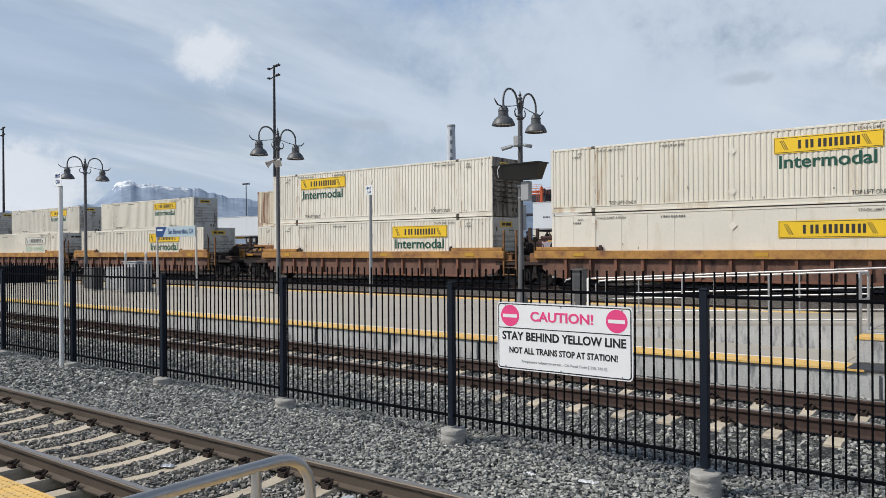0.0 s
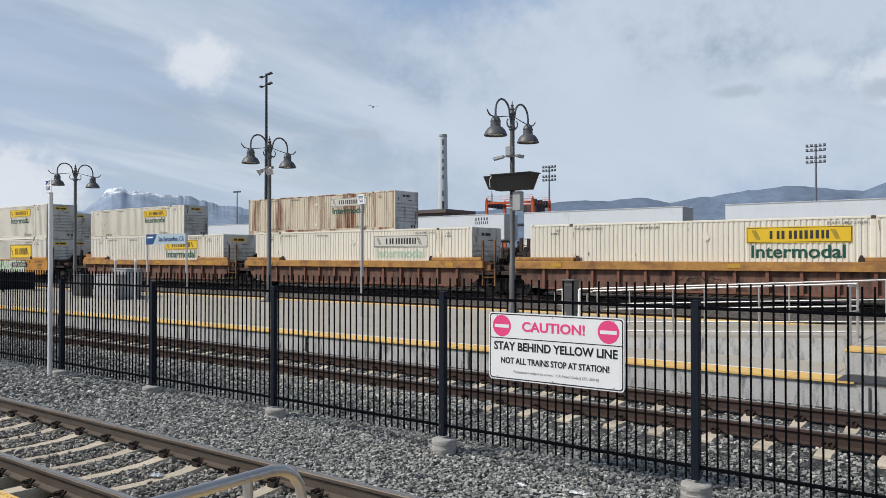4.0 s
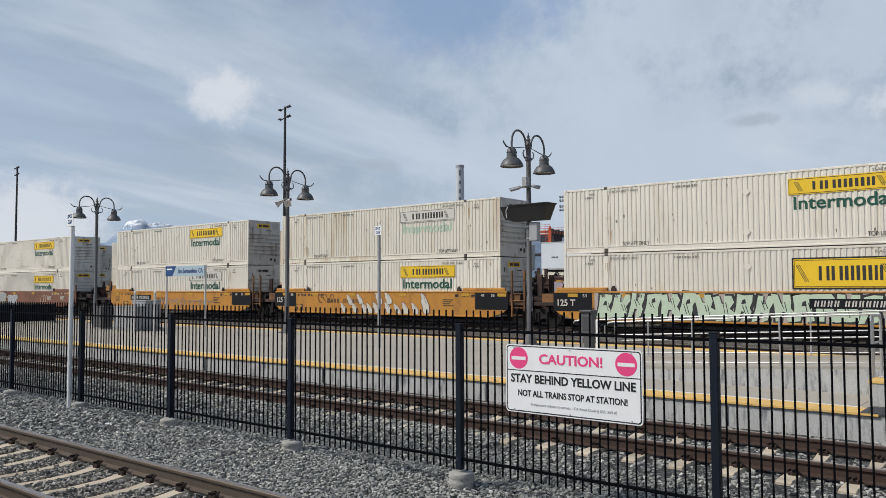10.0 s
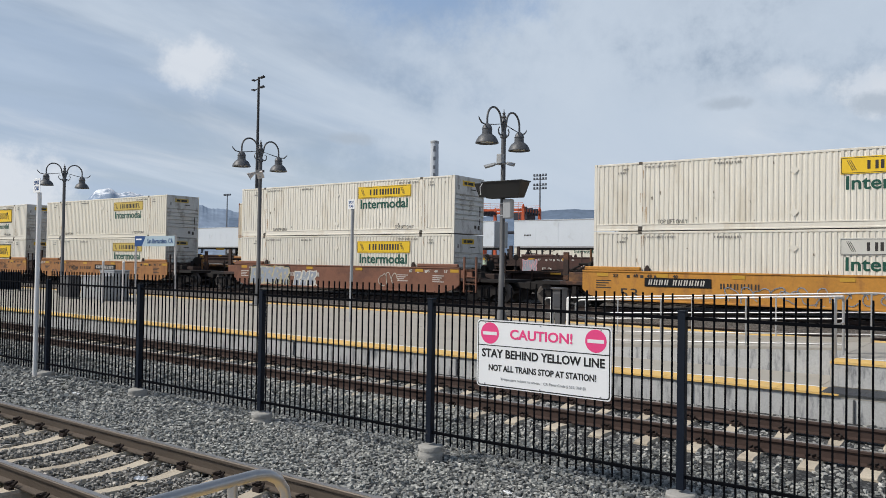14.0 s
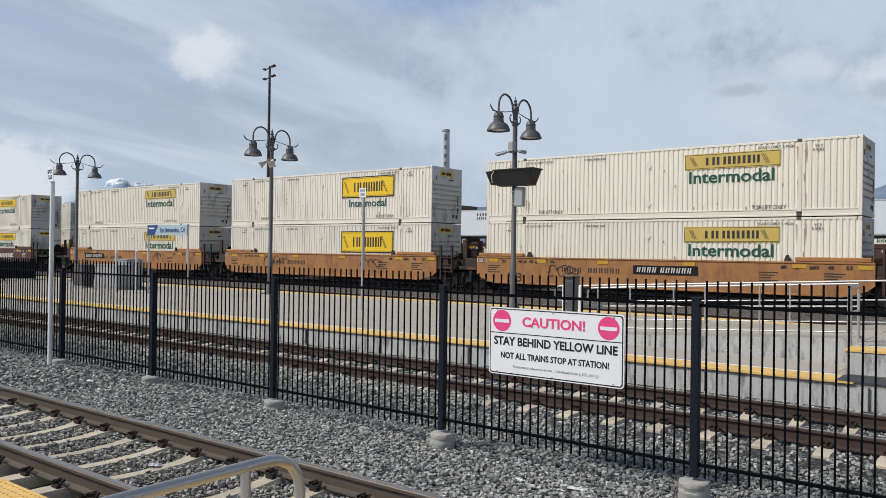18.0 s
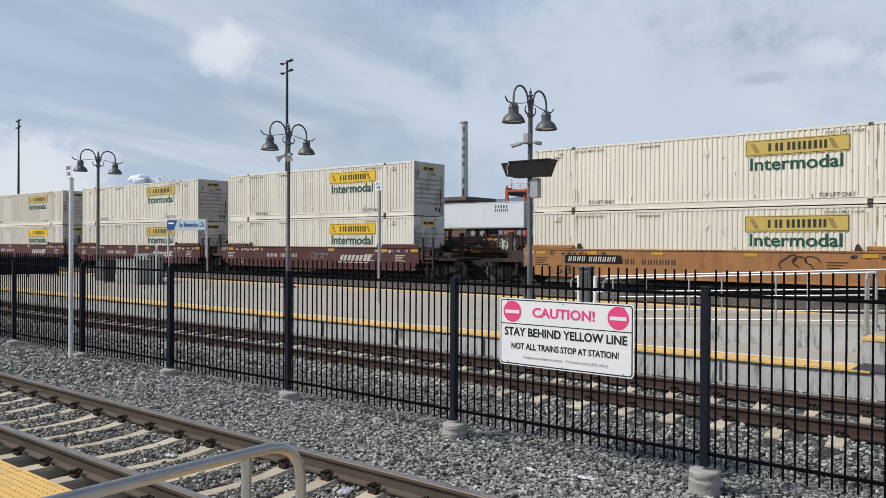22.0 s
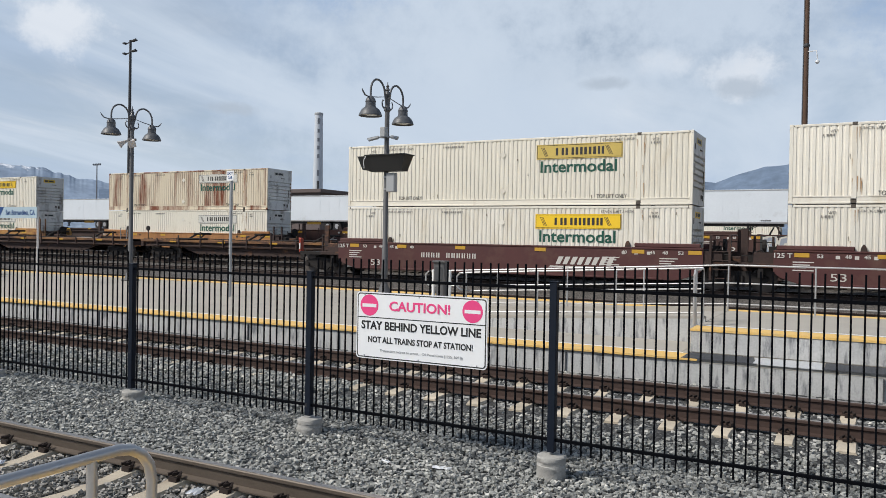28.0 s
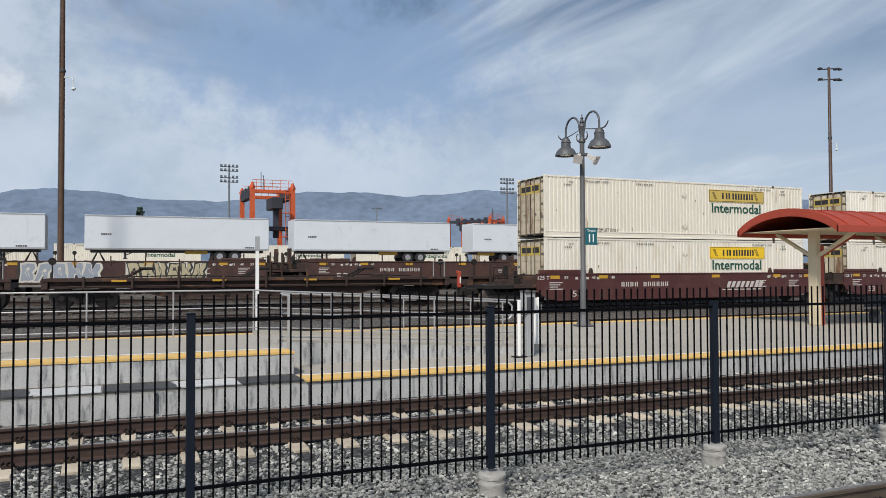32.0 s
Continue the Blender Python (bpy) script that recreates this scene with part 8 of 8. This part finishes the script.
def flood_tower(x, y, top, rows, label):
    gz = ground_z(y)
    H = top - gz
    t = thing("flood_tower", pose(x, y, gz), label, "light tower", "floodlight towers")
    part("mast", Shape().lathe([(0.42, 0), (0.2, H)], 10), MASTGREY, t)
    for z in rows:
        b = part("light_bar", box(-2.3, -0.12, H + z - 0.1, 2.3, 0.12, H + z + 0.1), MASTGREY, t)
        for k in range(5):
            part("floodlight", shared(("fl",), lambda: box(-0.28, -0.35, 0, 0.28, 0.15, 0.55, b=0.06).mesh("floodlight", MASTGREY)), MASTGREY, b, "", pose(-2.0 + k, 0, H + z + 0.08))
    return t


for az in (-0.566, -0.206, 0.1356, 0.529):
    flood_tower(az * 208, 208, 29.6, (0, -1.1, -2.9, -4.0), "grey stadium-style floodlight tower")
flood_tower(-1.2865 * 208, 208, 29.6, (0,), "slim grey light tower with one bar")
flood_tower(0.33 * 330, 330, 30.0, (0,), "slim grey light tower with one bar")

# the tall smokestack and the shed at its foot
t = thing("smokestack", pose(-193.5, 254, ground_z(254)), "tall pale painted smokestack with dark upright lettering bars", "chimney")
CHT = 51.0
part("shaft", Shape().lathe([(2.25, 0), (2.0, CHT * 0.4), (1.62, CHT - 1.2), (1.60, CHT - 1.0)], 28), BRICK, t, smooth=True)
part("crown", Shape().lathe([(1.66, CHT - 1.1), (1.74, CHT - 0.9), (1.74, CHT - 0.2), (1.62, CHT), (1.3, CHT)], 28), GREY, t)
cd = Vector((193.5, -254, 0)).normalized()
for k, z in enumerate((47.6, 43.6, 40.0, 36.8, 33.4, 26.6, 22.6)):
    r = 1.62 + (CHT - z) * 0.0125
    ang = math.degrees(math.atan2(cd.y, cd.x)) + 90
    part("letter_bar", box(-0.46, -r - 0.06, z - (1.15 if k in (0, 5) else 0.75), 0.46, -r + 0.35, z + (1.15 if k in (0, 5) else 0.75)), MASTGREY, t, "dark bar in place of a letter", pose(0, 0, 0, 0, 0, ang))
t = thing("shed", pose(-174, 222, ground_z(222)), "low dark-roofed industrial shed", "building")
part("wall", box(-14, -8, 0, 12, 8, 15.9), SHED, t)
part("roof", box(-15, -9, 15.9, 13, 9, 17.2, b=0.1), SHED, t)
part("vent_pipe", Shape().tube([(11, -8, 17), (11, -8, 20)], 0.35, 8), DARKMAST, t)
for k in range(6):
    part("window", box(-12 + k * 4, -8.06, 12.0, -9.4 + k * 4, -8.0, 14.2), DARKCRANE, t)

# distant trees
def conifer(x, y, h, mat, seed):
    rnd = random.Random(seed)
    t = thing("tree", pose(x, y, ground_z(y)), "slender dark green tree in the distance", "tree", "distant trees")
    part("trunk", Shape().lathe([(0.3, 0), (0.12, h * 0.9)], 7), WOODPOLE, t)
    s = Shape()
    for k in range(220):
        z = rnd.uniform(0.12, 1.0)
        rad = h * 0.16 * (1.08 - z) * rnd.uniform(0.3, 1.15) + 0.1
        a = rnd.uniform(0, 6.283)
        c = Vector((rad * math.cos(a), rad * math.sin(a), h * z))
        q = [c + Vector((rnd.uniform(-1, 1), rnd.uniform(-1, 1), rnd.uniform(-1, 1))) * h * 0.045 for _ in range(4)]
        s.add(q, [(0, 1, 2), (0, 2, 3), (0, 1, 3)])
    part("crown", s, mat, t)
    return t


def palm(x, y, h, mat):
    rnd = random.Random(31)
    t = thing("palm_tree", pose(x, y, ground_z(y)), "small dark green fan palm in the distance", "tree", "distant trees")
    part("trunk", Shape().lathe([(0.28, 0), (0.2, h * 0.5), (0.22, h - 0.4)], 8), WOODPOLE, t)
    s = Shape()
    for k in range(46):
        a, up = rnd.uniform(0, 6.283), rnd.uniform(-0.6, 1.0)
        d = Vector((math.cos(a), math.sin(a), up)).normalized()
        side = d.cross(Vector((0, 0, 1))).normalized() * 0.22
        c = Vector((0, 0, h - 0.5))
        tip = c + d * rnd.uniform(1.1, 1.6) - Vector((0, 0, 0.25))
        mid = c + d * 0.75 + Vector((0, 0, 0.08))
        s.add([c, mid + side, tip, mid - side], [(0, 1, 2), (0, 2, 3)])
    part("crown", s, mat, t)


LEAF = material("distant_leaf", (0.03, 0.055, 0.04), 0.8, vary=0.3, scale=1, bump=0)
for k, (x, y, h) in enumerate(((6, 190, 15), (3, 192, 11), (-2, 195, 9), (13, 200, 8), (-58.5, 195, 8.6), (-50, 210, 8), (-34, 230, 9), (-20, 240, 8), (120, 260, 9), (95, 250, 8))):
    conifer(x, y, h, LEAF, k)
palm(-62.8, 190, 9.6, LEAF)

# ---- mountains ----
def ridge(name, dist, profile, rough, mat, seed, label):
    """A range as a relief in depth: profile is rows of bearing in degrees (from +y, to the right) and height over distance."""
    rnd = np.random.default_rng(seed)
    az = np.linspace(profile[0][0], profile[-1][0], 640)
    el = np.interp(az, [p[0] for p in profile], [p[1] for p in profile])
    teeth = np.zeros(640)
    for octave, amp in ((9, 0.35), (23, 0.3), (57, 0.28), (130, 0.16), (260, 0.10)):
        kx = np.linspace(0, octave, 640)
        wave = rough * amp * np.interp(kx, np.arange(octave + 2), rnd.uniform(-1, 1, octave + 2))
        if octave < 40:
            el = el + wave
        else:
            teeth += wave
    rows = 26
    s = Shape()
    for j in range(rows):
        f = j / (rows - 1)                    # 0 at the foot, 1 at the crest
        gully = np.zeros(640)
        for octave, amp in ((40, 0.5), (90, 0.35), (170, 0.2)):
            gully += amp * np.interp(np.linspace(0, octave, 640) + 0.8 * j / rows, np.arange(octave + 3), np.random.default_rng(seed * 7 + octave + j // 6).uniform(-1, 1, octave + 3))
        h = (el + teeth * f ** 6) * dist * (f ** 1.25) * (1 + 0.10 * gully * (1 - f) * min(1, 3 * f))
        d = dist * (0.80 + 0.20 * f) + gully * dist * 0.012 * (1 - f)
        s.v += [(math.sin(radians(a)) * dd, math.cos(radians(a)) * dd, hh + 2) for a, dd, hh in zip(az, d, h)]
    s.f = [(j * 640 + i, j * 640 + i + 1, (j + 1) * 640 + i + 1, (j + 1) * 640 + i) for j in range(rows - 1) for i in range(639)]
    me = s.mesh(name, mat)
    me.polygons.foreach_set("use_smooth", [True] * len(me.polygons))
    tagged(new(name, me), label, "mountain", "", "structure")


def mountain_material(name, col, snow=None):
    """Far slopes with the haze of distance mixed into their colour, and snow above a height where there is any."""
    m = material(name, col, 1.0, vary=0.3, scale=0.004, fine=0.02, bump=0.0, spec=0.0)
    nt = m.node_tree
    N, L = nt.nodes, nt.links
    b = N["Principled BSDF"]
    if snow:
        g = N.new("ShaderNodeNewGeometry")
        sp = N.new("ShaderNodeSeparateXYZ"); L.new(g.outputs["Position"], sp.inputs[0])
        n = N.new("ShaderNodeTexNoise"); n.inputs["Scale"].default_value = 0.022; n.inputs["Detail"].default_value = 8
        n.inputs["Roughness"].default_value = 0.7
        L.new(g.outputs["Position"], n.inputs["Vector"])
        ad = N.new("ShaderNodeMath"); ad.operation = "MULTIPLY_ADD"; ad.inputs[1].default_value = snow[1]
        L.new(n.outputs["Fac"], ad.inputs[0]); L.new(sp.outputs["Z"], ad.inputs[2])
        r = N.new("ShaderNodeMapRange"); r.inputs["From Min"].default_value, r.inputs["From Max"].default_value = snow[0], snow[0] + 30
        L.new(ad.outputs[0], r.inputs["Value"])
        mx = N.new("ShaderNodeMix"); mx.data_type = "RGBA"
        src = b.inputs["Base Color"].links[0].from_socket
        L.new(r.outputs[0], mx.inputs["Factor"]); L.new(src, mx.inputs["A"]); mx.inputs["B"].default_value = (0.80, 0.83, 0.88, 1)
        L.new(mx.outputs["Result"], b.inputs["Base Color"])
    return m


# blue-grey bases hold the distance haze, not the slopes' own colour
MOUNT = mountain_material("mountain_haze_blue", (0.14, 0.185, 0.255))
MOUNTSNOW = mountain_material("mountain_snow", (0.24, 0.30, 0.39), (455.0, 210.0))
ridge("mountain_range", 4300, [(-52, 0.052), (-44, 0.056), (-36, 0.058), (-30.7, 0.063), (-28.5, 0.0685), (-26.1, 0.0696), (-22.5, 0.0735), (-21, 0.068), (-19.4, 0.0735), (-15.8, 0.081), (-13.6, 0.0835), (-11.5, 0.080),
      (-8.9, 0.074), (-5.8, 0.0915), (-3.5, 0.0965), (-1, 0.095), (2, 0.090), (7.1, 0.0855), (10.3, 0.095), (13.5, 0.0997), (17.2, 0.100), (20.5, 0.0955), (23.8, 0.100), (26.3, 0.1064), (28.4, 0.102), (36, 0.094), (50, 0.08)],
      0.0042, MOUNT, 4, "mountain range with distance haze put into its blue-grey colour")
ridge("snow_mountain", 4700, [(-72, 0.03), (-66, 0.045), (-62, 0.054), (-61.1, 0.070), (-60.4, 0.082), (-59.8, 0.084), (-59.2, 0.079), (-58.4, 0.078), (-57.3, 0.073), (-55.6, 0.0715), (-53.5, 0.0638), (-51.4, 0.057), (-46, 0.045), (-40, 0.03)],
      0.006, MOUNTSNOW, 9, "snow-topped mountain under cloud, paled in its colour for haze")

# a small bird crossing the sky
bird = thing("bird", pose(0, 0, 40), "small dark bird in flight high over the yard", "bird")
part("body", Shape().tube([(-0.22, 0, 0), (-0.12, 0, 0.02), (0.05, 0, 0.03), (0.16, 0, 0.02), (0.24, 0, 0.0)], [0.03, 0.06, 0.06, 0.04, 0.01], 8), BLACK, bird, smooth=True)
for s_ in (-1, 1):
    part("wing", Shape().add([(-0.16, s_ * 0.04, 0.05), (0.04, s_ * 0.04, 0.05), (0.0, s_ * 0.30, 0.16), (-0.10, s_ * 0.62, 0.12), (-0.18, s_ * 0.3, 0.14), (-0.06, s_ * 0.3, 0.13)],
         [(0, 1, 5), (1, 2, 5), (2, 3, 5), (3, 4, 5), (4, 0, 5)]), BLACK, bird)


# ---- what moves ----
GONE_T = [k / 2 for k in range(65)]
GONE = [travelled(t) for t in GONE_T]
BIRD = [(0, -9.32, 37.32, 18.18, 150), (1.5, -24.56, 42.75, 17.82, 150), (2, -29.64, 44.56, 17.7, 150), (2.5, -34.41, 46.16, 18.01, 150), (5, -61.04, 64.45, 15.15, 150), (6, -74.04, 79.9, 14.93, 150), (32, -412.04, 481.6, 9.21, 150)]

def travelled_fast(t):
    return float(np.interp(t, GONE_T, GONE))


def motions():
    """The train rolls to the right and slows a little."""
    times = [0, 2, 4, 6, 8, 10, 12, 14, 16, 18, 20, 22, 24, 26, 28, 30, 32]
    gone = [travelled(t) for t in times]
    for ob in MOVING:
        x, y, z = ob.matrix_basis.translation
        walk(ob, [(t, pose(x + s, y, z)) for t, s in zip(times, gone)])
    # wheels roll without slipping: a row for each fifteenth of a second
    steps = [k / 15 for k in range(481)]
    turns = [math.degrees(travelled_fast(t) / 0.475) for t in steps]
    for w in WHEELS:
        x, y, z = w.matrix_basis.translation
        walk(w, [(t, pose(x, y, z) @ Matrix.Rotation(radians(a), 4, "Y")) for t, a in zip(steps, turns)])
    walk(bird, [(t, pose(x, y, z, 0, 0, a)) for t, x, y, z, a in BIRD])


motions()
